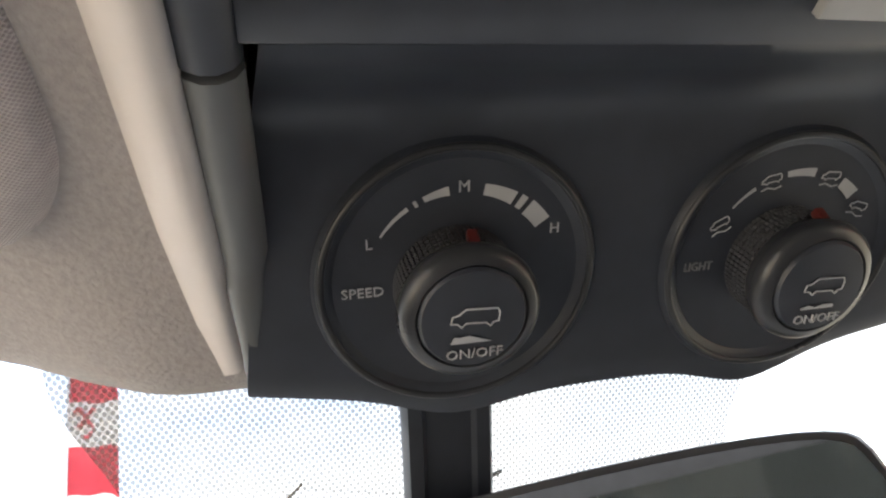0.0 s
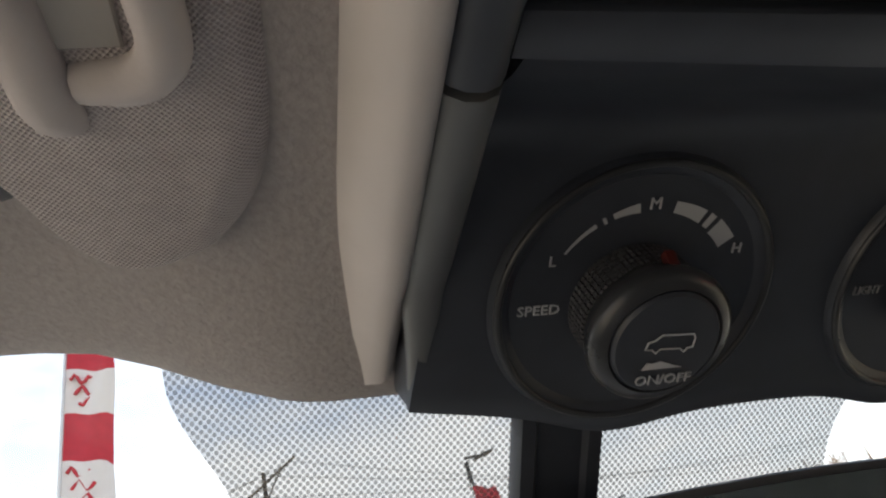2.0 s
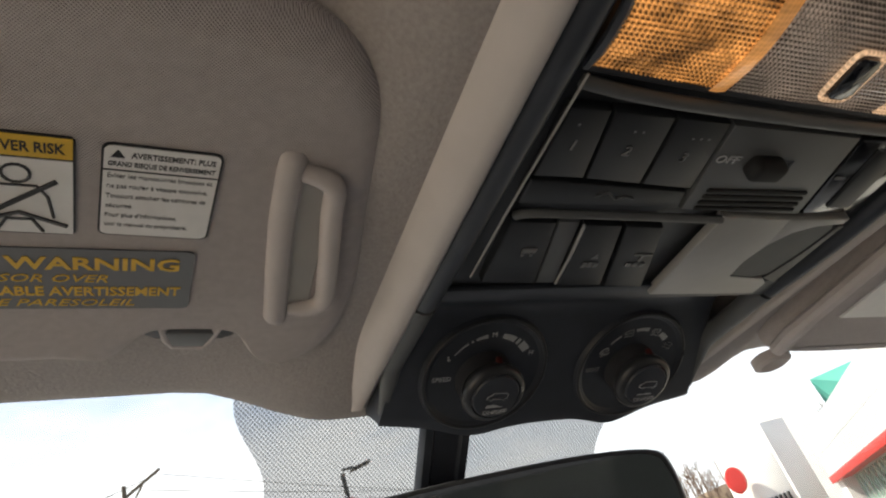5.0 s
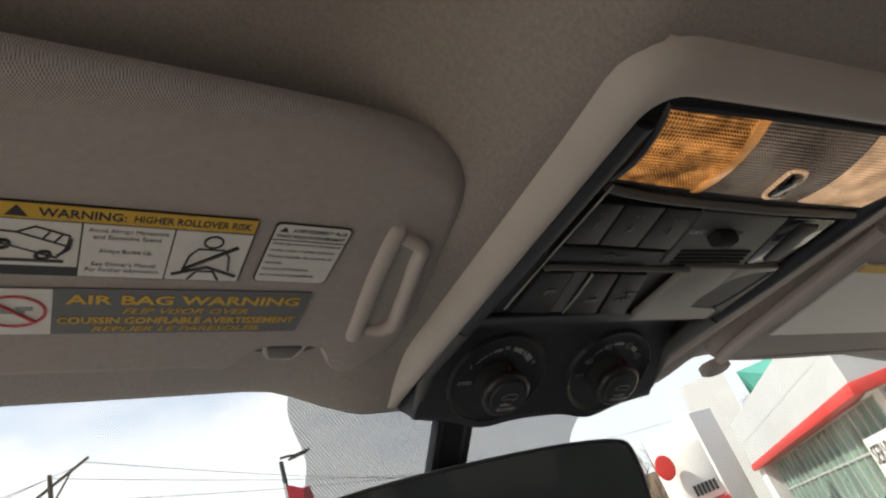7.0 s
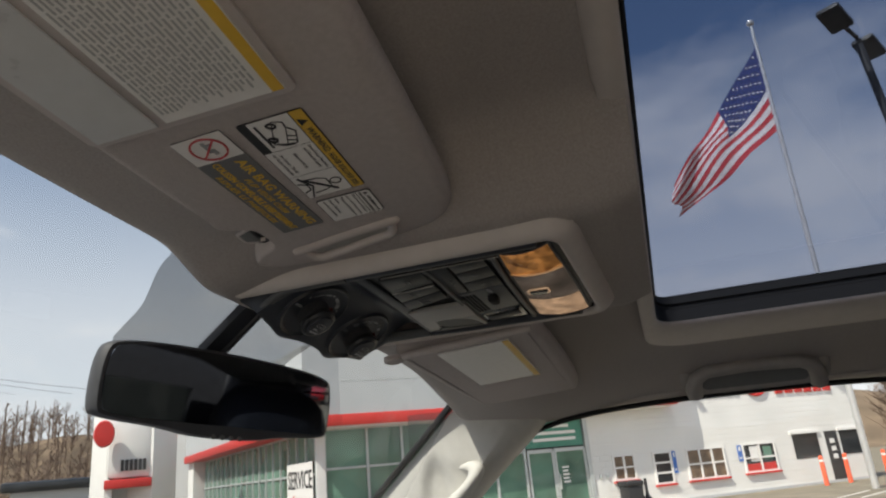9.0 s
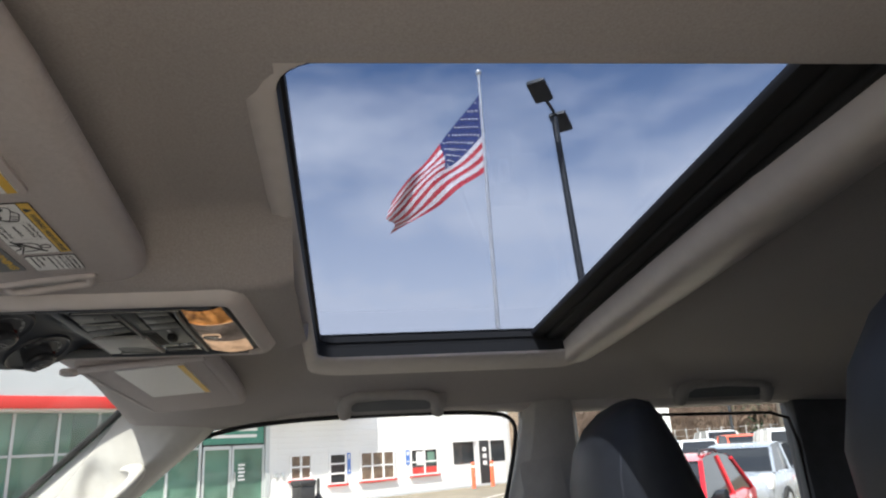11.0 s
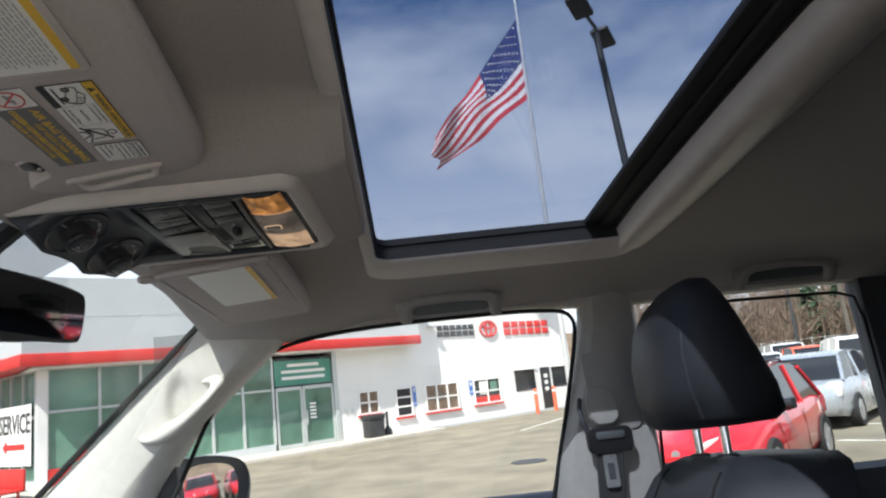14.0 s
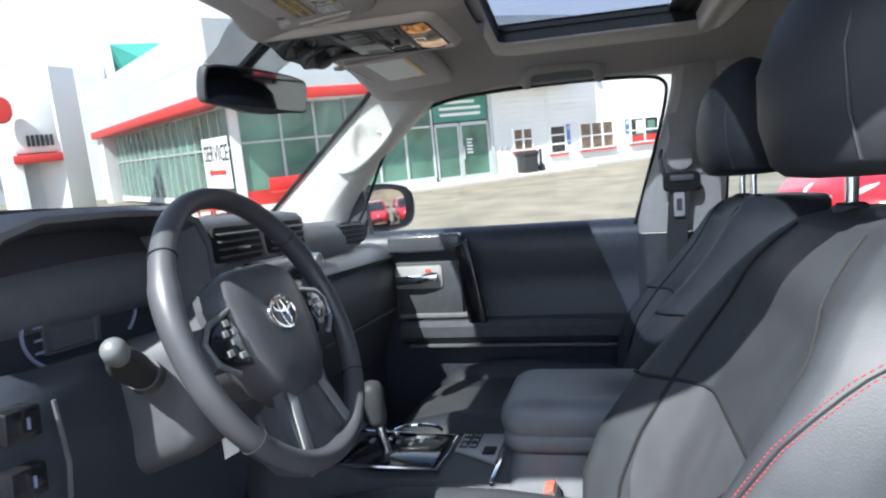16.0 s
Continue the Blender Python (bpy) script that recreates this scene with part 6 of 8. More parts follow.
tube(bm, [(-0.596, 0.140, 1.148), (-0.594, 0.132, 1.09), (-0.594, 0.138, 1.02), (-0.596, 0.15, 0.95)], 0.0025, 6)
part("panel_edge", bm, "soft_black", lp)

# ---- steering wheel ----
wheel = thing("steering_wheel", "black leather steering wheel with a chrome emblem", "steering wheel", (-0.3785, 0.042, 1.1715))
WM = Matrix.Translation((-0.3785, 0.042, 1.1715)) @ Matrix.Rotation(radians(90 - 24.4), 4, "X")
bm = bmesh.new()
n = 72
rings = []
for i in range(n):
    a = 2 * math.pi * i / n
    thick = 0.0130 + 0.0018 * (math.exp(-((math.degrees(a) - 25) % 360 - 0) ** 2 / 300) + math.exp(-((math.degrees(a) - 155) % 360) ** 2 / 300))
    rings.append([WM @ Vector(((0.1625 + thick * 0.92 * math.cos(b)) * math.cos(a), (0.1625 + thick * 0.92 * math.cos(b)) * math.sin(a), thick * 1.08 * math.sin(b))) for b in steps(0, 2 * math.pi, 14)[:-1]])
rings.append(rings[0])
loft(bm, rings, True, False)
part("rim", merged(bm), "leather_rim", wheel, "black leather rim", smooth=70)
for a in (38, 142, 218, 322):
    bm = bmesh.new()
    ca, sa = math.cos(radians(a)), math.sin(radians(a))
    tube(bm, [WM @ Vector(((0.1625 + 0.0128 * math.cos(b)) * ca, (0.1625 + 0.0128 * math.cos(b)) * sa, 0.0148 * math.sin(b))) for b in steps(0, 2 * math.pi, 14)[:-1]], 0.0009, 5, True)
    part("rim_seam", bm, "seam", wheel)
bm = bmesh.new()
hub = [(-0.073, 0.030), (-0.066, 0.052), (-0.035, 0.062), (0.035, 0.062), (0.066, 0.052), (0.073, 0.030), (0.070, -0.015), (0.052, -0.055), (0.030, -0.074), (-0.030, -0.074), (-0.052, -0.055), (-0.070, -0.015)]
loft(bm, [[WM @ Vector((x * k * 1.10, y * k * 1.14, h)) for x, y in hub] for k, h in ((1.00, -0.030), (1.03, -0.006), (1.0, 0.006), (0.92, 0.013), (0.64, 0.0175), (0.2, 0.0185))], True, True)
part("airbag_cover", bm, "leather_rim", wheel, "smooth black airbag cover", smooth=60)
for sx in (-1, 1):
    bm = bmesh.new()
    loft(bm, [[WM @ Vector((sx * x, y, z)) for y, z in ((ya, 0.004), (yb, 0.004), (yb, -0.014), (ya, -0.014))] for x, ya, yb in ((0.062, 0.030, -0.034), (0.10, 0.022, -0.028), (0.135, 0.020, -0.024), (0.158, 0.022, -0.026))], True, True)
    sp = part("side_spoke", bm, "soft_black", wheel, "black side spoke with buttons")
    bm = bmesh.new()
    slab(bm, [(sx * 0.083, 0.024), (sx * 0.118, 0.016), (sx * 0.132, 0.004), (sx * 0.128, -0.014), (sx * 0.110, -0.028), (sx * 0.080, -0.032)], 0.006, 0.002, 2, WM @ Matrix.Translation((0, 0, 0.003)))
    part("switch_pad", bm, "gloss_black", sp)
    for dx, dy in ((0.090, 0.006), (0.106, 0.006), (0.098, 0.016), (0.098, -0.004), (0.112, -0.014), (0.094, -0.020)):
        part("button", boxed((-0.005, -0.0035, 0), (0.005, 0.0035, 0.003), 0.001, 1, WM @ Matrix.Translation((sx * dx, dy, 0.0085))), "grey_plastic", sp)
    bm = bmesh.new()
    tube(bm, [WM @ Vector(p) for p in ((sx * 0.074, 0.030, 0.006), (sx * 0.122, 0.020, 0.007), (sx * 0.138, 0.004, 0.006), (sx * 0.132, -0.020, 0.006), (sx * 0.108, -0.036, 0.006))], 0.0032, 8)
    part("spoke_trim", bm, "silver" if sx > 0 else "bezel_grey", sp, "satin silver trim")
    bm = bmesh.new()
    loft(bm, [[WM @ Vector((sx * (x + dx), y, z)) for dx, z in ((-0.016, 0.002), (0.016, 0.002), (0.016, -0.012), (-0.016, -0.012))] for x, y in ((0.030, -0.066), (0.042, -0.105), (0.055, -0.156))], True, True)
    ls = part("lower_spoke", bm, "soft_black", wheel, "dark satin lower spoke", smooth=30)
    part("spoke_plate", slabbed([(sx * x, y) for x, y in ((0.024, -0.072), (0.040, -0.072), (0.066, -0.146), (0.048, -0.148))][::sx], 0.0022, 0.0008, 2, WM @ Matrix.Translation((0, 0, 0.0022))), "grey_plastic", ls, "satin grey plate")
bm = bmesh.new()
lathe(bm, [(0.085, -0.03), (0.080, -0.06), (0.065, -0.10), (0.060, -0.16)], 24, WM @ Matrix.Diagonal((1, 0.85, 1, 1)))
part("column_cover", bm, "soft_black", wheel, smooth=60)
bm = bmesh.new()
loft(bm, [[(-0.3785 + x * k, y, z0 + z * k) for x, z in rounded(-0.086, -0.098, 0.086, 0.052, 0.03, 4)] for y, z0, k in ((0.088, 1.140, 0.72), (0.098, 1.137, 0.90), (0.115, 1.132, 0.98), (0.18, 1.115, 1.05), (0.26, 1.09, 1.12))], True, True)
part("column_shroud", bm, "soft_black", wheel, "grey steering column shroud", smooth=50)
em = bmesh.new()
EM = WM @ Matrix.Translation((0, 0.006, 0.0195))
for rx, ry, dy in ((0.0275, 0.0195, 0.0), (0.0085, 0.0190, 0.0), (0.0185, 0.0080, 0.0085)):
    tube(em, [EM @ Vector((rx * math.cos(a), dy + ry * math.sin(a), 0)) for a in steps(0, 2 * math.pi, 32)[:-1]], 0.0026, 8, True)
part("emblem", em, "chrome", wheel, "chrome oval emblem")
stalk = thing("column_stalk", "black column stalk with a grey end knob", "stalk", (-0.55, 0.09, 1.17))
bm = bmesh.new()
tube(bm, [(-0.485, 0.135, 1.140), (-0.525, 0.115, 1.158), (-0.560, 0.094, 1.172), (-0.582, 0.081, 1.183)], [0.0150, 0.0170, 0.0155, 0.0095], 16)
part("lever", bm, "rubber", stalk)
bm = bmesh.new()
tube(bm, [(-0.470, 0.143, 1.134), (-0.492, 0.131, 1.144)], [0.0185, 0.0180], 16)
part("collar", bm, "soft_black", stalk)
bm = bmesh.new()
tube(bm, [(-0.580, 0.082, 1.182), (-0.588, 0.077, 1.187), (-0.600, 0.069, 1.193), (-0.606, 0.065, 1.196)], [0.0098, 0.0116, 0.0110, 0.006], 16)
part("end_knob", bm, "bezel_grey", stalk, "satin grey end knob", smooth=60)

tag = thing("paper_tag", "small white paper tag hanging under the steering column", "tag", (-0.36, 0.115, 1.04))
bm = bmesh.new()
slab(bm, [(-0.011, -0.018), (0.011, -0.016), (0.010, 0.014), (0.003, 0.019), (-0.010, 0.017)], 0.0006, 0, 1, Matrix.Translation((-0.372, 0.115, 1.028)) @ Matrix.Rotation(radians(-18), 4, "Z") @ Matrix.Rotation(radians(82), 4, "X"))
part("paper", bm, "label_white", tag)
part("string", tube(bmesh.new(), [(-0.372, 0.115, 1.044), (-0.371, 0.118, 1.056), (-0.368, 0.125, 1.068)], 0.0007, 5), "label_grey", tag)

# ---- centre console ----
tunnel = thing("centre_console", "dark centre console with a gear lever and padded armrest", "centre console", (0, -0.05, 0.85))
bm = bmesh.new()
loft(bm, [[(-0.112, y, 0.55), (-0.112, y, z - 0.02), (-0.098, y, z), (0.098, y, z), (0.112, y, z - 0.02), (0.112, y, 0.55)] for y, z in ((0.26, 0.93), (0.16, 0.885), (0.05, 0.868), (-0.17, 0.868), (-0.42, 0.868))], False, False)
part("body", bm, "soft_black", tunnel, smooth=40)
part("shift_plate", boxed((-0.072, -0.045, 0.866), (0.072, 0.135, 0.878), 0.006), "gloss_black", tunnel, "glossy black shift plate")
bm = bmesh.new()
tube(bm, [(-0.078, -0.055, 0.874), (0.078, -0.055, 0.874), (0.078, 0.145, 0.880), (-0.078, 0.145, 0.880)], 0.004, 8, True)
part("plate_trim", bm, "chrome", tunnel, "chrome plate trim")
bm = bmesh.new()
for i, (x, y) in enumerate(((0.03, 0.09), (0.03, 0.065), (0.03, 0.04), (0.02, 0.015), (0.035, 0.0))):
    box(bm, (x, y, 0.878), (x + 0.018, y + 0.006, 0.8795))
part("gate_marks", bm, "mark_white", tunnel)
part("switch_plate", slabbed([(-0.030, -0.140), (0.100, -0.140), (0.100, -0.062), (0.020, -0.062)], 0.006, 0.002, 2, Matrix.Translation((0, 0, 0.867))), "satin_grey", tunnel, "satin grey switch plate")
for i in range(3):
    for j in range(2):
        part("console_switch", boxed((0.028 + i * 0.024, -0.098 + j * 0.017, 0.872), (0.048 + i * 0.024, -0.084 + j * 0.017, 0.8765), 0.0015), "gloss_black", tunnel)
part("socket", boxed((0.000, -0.134, 0.871), (0.034, -0.112, 0.8755), 0.002), "rubber", tunnel, "black socket")
bm = bmesh.new()
tube(bm, [(0.075 + 0.040 * math.cos(a), 0.02 + 0.045 * math.sin(a), 0.882) for a in steps(radians(-70), radians(160), 20)], 0.0035, 8)
part("holder_ring", bm, "chrome", tunnel, "chrome cup holder ring")
part("console_strip", boxed((-0.105, -0.150, 0.866), (0.105, -0.143, 0.873), 0.002), "chrome", tunnel)
lever = part("gear_lever", tube(bmesh.new(), [(-0.006, 0.050, 0.868), (-0.004, 0.058, 0.905), (-0.002, 0.066, 0.930)], [0.009, 0.0085, 0.010], 14), "chrome", tunnel, "chrome gear lever shaft")
bm = bmesh.new()
tube(bm, [(-0.002, 0.064, 0.918), (-0.001, 0.067, 0.930), (0, 0.071, 0.955), (0, 0.075, 0.980), (0, 0.077, 0.992), (0, 0.078, 0.997)], [0.012, 0.018, 0.0195, 0.022, 0.017, 0.006], 20)
part("lever_knob", bm, "leather_grey", lever, "grey leather lever knob", smooth=70)
bm = bmesh.new()
loft(bm, [[(x, y, z) for x, y in rounded(-0.108 - g, -0.43, 0.108 + g, -0.168 + g, 0.03)] for g, z in ((-0.014, 0.917), (-0.004, 0.919), (0.0, 0.926), (0.001, 0.940), (-0.002, 0.945), (0.001, 0.950), (0.004, 0.966), (0.001, 0.983), (-0.010, 0.992), (-0.03, 0.995))], True, True)
part("armrest", bm, "armrest_grey", tunnel, "padded grey leather armrest", smooth=60)
bm = bmesh.new()
loft(bm, [[(x, y, z) for x, y in rounded(-0.104 - g, -0.43, 0.104 + g, -0.178 + 1.6 * g, 0.022)] for g, z in ((0.012, 0.70), (0.009, 0.80), (0.004, 0.868), (0.0, 0.905), (-0.002, 0.916))], True, True)
part("storage_bin", bm, "armrest_grey", tunnel, "dark grey storage bin under the armrest", smooth=60)
bk = thing("belt_buckle", "black seat belt buckle with a red button", "belt buckle", (-0.135, -0.235, 0.83))
part("buckle", boxed((-0.022, -0.010, -0.06), (0.022, 0.010, 0.0), 0.005, 2, Matrix.Translation((-0.135, -0.238, 0.880)) @ Matrix.Rotation(radians(-14), 4, "X")), "soft_black", bk)
part("button", boxed((-0.018, -0.007, 0.0), (0.018, 0.007, 0.004), 0.0015, 2, Matrix.Translation((-0.135, -0.238, 0.880)) @ Matrix.Rotation(radians(-14), 4, "X")), "buckle_red", bk, "red release button")


# ---- front seats ----
def pad(bm, rows, nx=12, power=2.6):
    """A stuffed form: rows of (centre x, half width, front y, back y, z), each a rounded section."""
    rings = []
    for cx, hw, yf, yb, z in rows:
        ring = []
        for a in steps(0, 2 * math.pi, 48)[:-1]:
            c, s = math.cos(a), math.sin(a)
            ring.append((cx + hw * math.copysign(abs(c) ** (2 / power), c), (yf + yb) / 2 + (yf - yb) / 2 * math.copysign(abs(s) ** (2 / power), s), z))
        rings.append(ring)
    return loft(bm, rings, True, True)


def seat(cx, dy, lv, outer=1.0, low=0.0, lean=0.0):
    """lv: rows up the backrest: height, half width, front of the middle, back, and how far the bolsters stand out."""
    ob = thing("car_seat", "black leather bucket seat with red stitching and a headrest", "car seat", (cx, -0.35 + dy, 0.6), group="front seats")
    def at(z):
        for p, q in zip(lv, lv[1:]):
            if z <= q[0]:
                t = (z - p[0]) / (q[0] - p[0])
                return [a + (b - a) * t for a, b in zip(p, q)]
        return list(lv[-1])
    def face(u, z, proud=0.0):
        _, hw, yf, yb, bump = at(z)
        if outer < 1.0 and u * cx > 0:  # the worn outer bolster is flatter
            y = yf + bump * outer * math.exp(-((abs(u) - 0.86) / 0.22) ** 2) - 0.055 * (max(0, abs(u) - 0.89) / 0.11) ** 1.5
        else:
            y = yf + bump * math.exp(-((abs(u) - 0.70) / 0.16) ** 2) - 0.092 * (max(0, abs(u) - 0.72) / 0.28) ** 1.6
        return Vector((cx + hw * u, y + dy + proud, z))
    us_ = [-1.0, -0.985, -0.96, -0.93, -0.90, -0.86, -0.82, -0.78, -0.74, -0.70, -0.65, -0.60, -0.55, -0.5, -0.44, -0.36, -0.25, -0.12, 0.0]
    us_ = us_ + [-u for u in us_[-2::-1]]
    bm = bmesh.new()
    rings = []
    for z, hw, yf, yb, bump in lv:
        ring = [face(u, z) for u in us_]
        ring += [Vector((cx + hw * 1.0, (yf - 0.10 + yb) / 2 + dy, z)), Vector((cx + hw * 0.94, yb + 0.03 + dy, z)), Vector((cx + hw * 0.6, yb + dy, z)), Vector((cx - hw * 0.6, yb + dy, z)), Vector((cx - hw * 0.94, yb + 0.03 + dy, z)), Vector((cx - hw * 1.0, (yf - 0.10 + yb) / 2 + dy, z))]
        rings.append(ring)
    loft(bm, rings, True, True)
    part("backrest", bm, "leather", ob, "black leather backrest with side bolsters", smooth=75)
    zs_lo, zs_hi = steps(0.83, 1.066, 10), steps(1.070, 1.250, 10)
    iu = steps(-0.56, 0.56, 12)
    bm = bmesh.new()
    sheet(bm, lambda u, z: face(u * (1.0 - 0.10 * smooth01(0.98, 0.84, z)), z, 0.0045 - 0.003 * abs(u / 0.56) ** 6), iu, zs_lo)
    part("lower_insert", bm, "leather_grey", ob, "dark grey perforated insert", smooth=75)
    bm = bmesh.new()
    sheet(bm, lambda u, z: face(u, z, 0.0040 - 0.003 * abs(u / 0.56) ** 6), iu, zs_hi)
    part("upper_insert", bm, "leather", ob, "black leather shoulder panel", smooth=75)
    for name_, pts_ in (("seam", [face(u, 1.068, 0.003) for u in steps(-0.97, 0.97, 30)]), ("seam", [face(-0.57, z, 0.001) for z in steps(0.83, 1.25, 24)]), ("seam", [face(0.57, z, 0.001) for z in steps(0.83, 1.25, 24)])):
        part(name_, tube(bmesh.new(), pts_, 0.0024, 6), "seam", ob)
    for sx in (-1, 1):
        for off in (0.2280, 0.2318):
            bm = bmesh.new()
            fine = [face(sx * min(0.985, off * (1 - 0.13 * max(0, z - 0.84)) / at(z)[1]), z, 0.0006) for z in steps(0.84, 1.190, 240)]
            for p, q in zip(fine[::2], fine[1::2]):
                tube(bm, [p, q], 0.0005, 4)
            part("stitching", bm, "stitch", ob, "red contrast stitching", kind="stuff")
        part("welt", tube(bmesh.new(), [face(sx * min(0.985, 0.2299 * (1 - 0.13 * max(0, z - 0.84)) / at(z)[1]), z, -0.0004) for z in steps(0.83, 1.195, 40)], 0.0011, 6), "seam", ob)
    # cushion
    bm = bmesh.new()
    rows = [(cx, 0.16, 0.7), (cx, 0.225, 0.75), (cx, 0.245, 0.80), (cx, 0.235, 0.83), (cx, 0.20, 0.848), (cx, 0.12, 0.856)]
    pad(bm, [(x, w, 0.115 + dy - (0.03 if z > 0.83 else 0) - (0.04 if z > 0.85 else 0), -0.36 + dy, z) for x, w, z in rows], power=3.4)
    part("cushion", bm, "leather_grey", ob, "dark grey leather seat cushion", smooth=70)
    for sx in (-1, 1):
        bm = bmesh.new()
        tube(bm, [(cx + sx * 0.20, y + dy, z) for y, z in ((-0.34, 0.835), (-0.2, 0.842), (-0.05, 0.840), (0.05, 0.825), (0.10, 0.80))], [0.045, 0.050, 0.050, 0.044, 0.03], 14)
        part("cushion_bolster", bm, "leather", ob, smooth=80)
    part("seat_base", boxed((cx - 0.21, -0.40 + dy, 0.50), (cx + 0.21, 0.08 + dy, 0.74), 0.03), "soft_black", ob)
    # headrest: a wedge, thick in front, with piping and two posts
    bm = bmesh.new()
    hr = []
    for yf, yb, z, hw in ((-0.560, -0.635, 1.308, 0.085), (-0.535, -0.690, 1.311, 0.112), (-0.522, -0.705, 1.322, 0.124), (-0.512, -0.700, 1.36, 0.130), (-0.512, -0.682, 1.41, 0.130), (-0.524, -0.662, 1.46, 0.125), (-0.545, -0.645, 1.495, 0.114), (-0.570, -0.632, 1.518, 0.090), (-0.590, -0.620, 1.528, 0.05)):
        hr.append((cx, hw, yf + dy - lean * smooth01(1.42, 1.50, z), yb + dy, z - low))
    pad(bm, hr, power=2.25)
    h = part("headrest", bm, "leather", ob, "black leather headrest", smooth=70)
    for sx in (-1, 1):
        bm = bmesh.new()
        tube(bm, [(cx + sx * (w * 0.86), y + dy - lean * smooth01(1.42, 1.50, z), z - low) for y, z, w in ((-0.585, 1.3105, 0.100), (-0.560, 1.322, 0.124), (-0.551, 1.36, 0.1300), (-0.549, 1.41, 0.1300), (-0.556, 1.46, 0.1250), (-0.568, 1.495, 0.112), (-0.592, 1.519, 0.078))], 0.0018, 6)
        part("piping", bm, "leather_rim", h)
    for px in (-0.058, 0.058):
        bm = bmesh.new()
        tube(bm, [(cx + px, -0.602 + dy, 1.25), (cx + px, -0.604 + dy, 1.315)], 0.0065, 14)
        part("post", bm, "chrome", ob, "chrome headrest post")
        bm = bmesh.new()
        lathe(bm, [(0.016, 0.0), (0.016, 0.006), (0.012, 0.009), (0.007, 0.009)], 18, Matrix.Translation((cx + px, -0.602 + dy, 1.262)))
        part("post_guide", bm, "soft_black", ob)
    return ob


seat(0.38, 0.0, [(0.80, 0.215, -0.374, -0.58, 0.020), (0.88, 0.238, -0.380, -0.60, 0.045), (0.94, 0.246, -0.394, -0.61, 0.055), (1.00, 0.250, -0.416, -0.63, 0.056), (1.07, 0.249, -0.463, -0.655, 0.050), (1.12, 0.243, -0.500, -0.675, 0.040), (1.165, 0.234, -0.530, -0.695, 0.030), (1.205, 0.226, -0.549, -0.71, 0.021), (1.235, 0.213, -0.560, -0.717, 0.012), (1.255, 0.194, -0.575, -0.72, 0.005), (1.266, 0.155, -0.592, -0.715, 0.0)])
seat(-0.38, 0.028, [(0.80, 0.215, -0.376, -0.58, 0.030), (0.88, 0.238, -0.400, -0.60, 0.085), (0.94, 0.246, -0.418, -0.61, 0.100), (1.00, 0.250, -0.442, -0.63, 0.098), (1.07, 0.249, -0.477, -0.655, 0.084), (1.12, 0.243, -0.500, -0.675, 0.066), (1.165, 0.232, -0.522, -0.695, 0.048), (1.205, 0.214, -0.530, -0.71, 0.022), (1.235, 0.192, -0.552, -0.718, 0.012), (1.255, 0.163, -0.572, -0.72, 0.005), (1.266, 0.120, -0.600, -0.71, 0.0)], 0.55, 0.011, 0.014)

# ---- floor, rear and driver's side of the body ----
part_floor = single("floor", boxed((-0.70, -1.62, 0.46), (0.70, 0.80, 0.50), 0.0), "soft_black", "black carpeted car floor", "car floor", kind="structure")
rear = thing("wall_rear", "dark rear wall of the cabin with a tinted rear window", "cabin wall", (0, -1.64, 1.0), kind="structure")
for lo, hi in (((-0.70, -1.66, 0.46), (0.70, -1.62, 1.16)), ((-0.70, -1.66, 1.50), (0.70, -1.62, 1.66)), ((-0.70, -1.66, 1.16), (-0.54, -1.62, 1.50)), ((0.54, -1.66, 1.16), (0.70, -1.62, 1.50))):
    part("rear_trim", boxed(lo, hi), "soft_black", rear)
part("rear_window", boxed((-0.54, -1.645, 1.16), (0.54, -1.640, 1.50)), "privacy_dark", rear, "dark tinted rear window")
single("wall_front", boxed((-0.70, 0.80, 0.46), (0.70, 0.83, 1.16), 0.0), "soft_black", "black firewall under the windshield", "cabin wall", kind="structure")
single("hood_panel", slabbed([(-0.80, 0.84), (0.80, 0.84), (0.76, 1.9), (0.60, 2.15), (-0.60, 2.15), (-0.76, 1.9)], 0.03, 0.01, 2, Matrix.Translation((0, 0, 1.12))), "car_white", "white painted bonnet of the parked car", "car bonnet")
ds = thing("wall_driver", "grey roof rail and rear pillar on the driver's side", "body side", (-0.66, -0.9, 1.2), kind="structure")
bm = bmesh.new()
loft(bm, [[(-0.630, y, rail_z(y) + 0.020), (-0.646, y, rail_z(y) + 0.004), (-0.658, y, rail_z(y)), (-0.690, y, rail_z(y) + 0.002), (-0.700, y, rail_z(y) + 0.06)] for y in steps(0.14, -1.4, 20)], False, False)
part("roof_rail", bm, "trim_grey", ds)
bm = bmesh.new()
box(bm, (-0.70, -0.66, 0.5), (-0.64, -0.54, 1.60), 0.01)
part("rear_pillar", bm, "trim_grey", ds)
part("rear_door_panel", boxed((-0.70, -1.62, 0.5), (-0.64, -0.66, 1.21), 0.01), "soft_black", ds)
# unseen pane, added dark to hold back light from the driver's side
part("rear_door_glass", boxed((-0.69, -1.62, 1.205), (-0.686, -0.655, 1.585)), "privacy_dark", ds, "dark tinted rear glass, added unseen to cut light")
part("sill", boxed((-0.72, -0.54, 0.42), (-0.60, 0.40, 0.52), 0.01), "soft_black", ds)

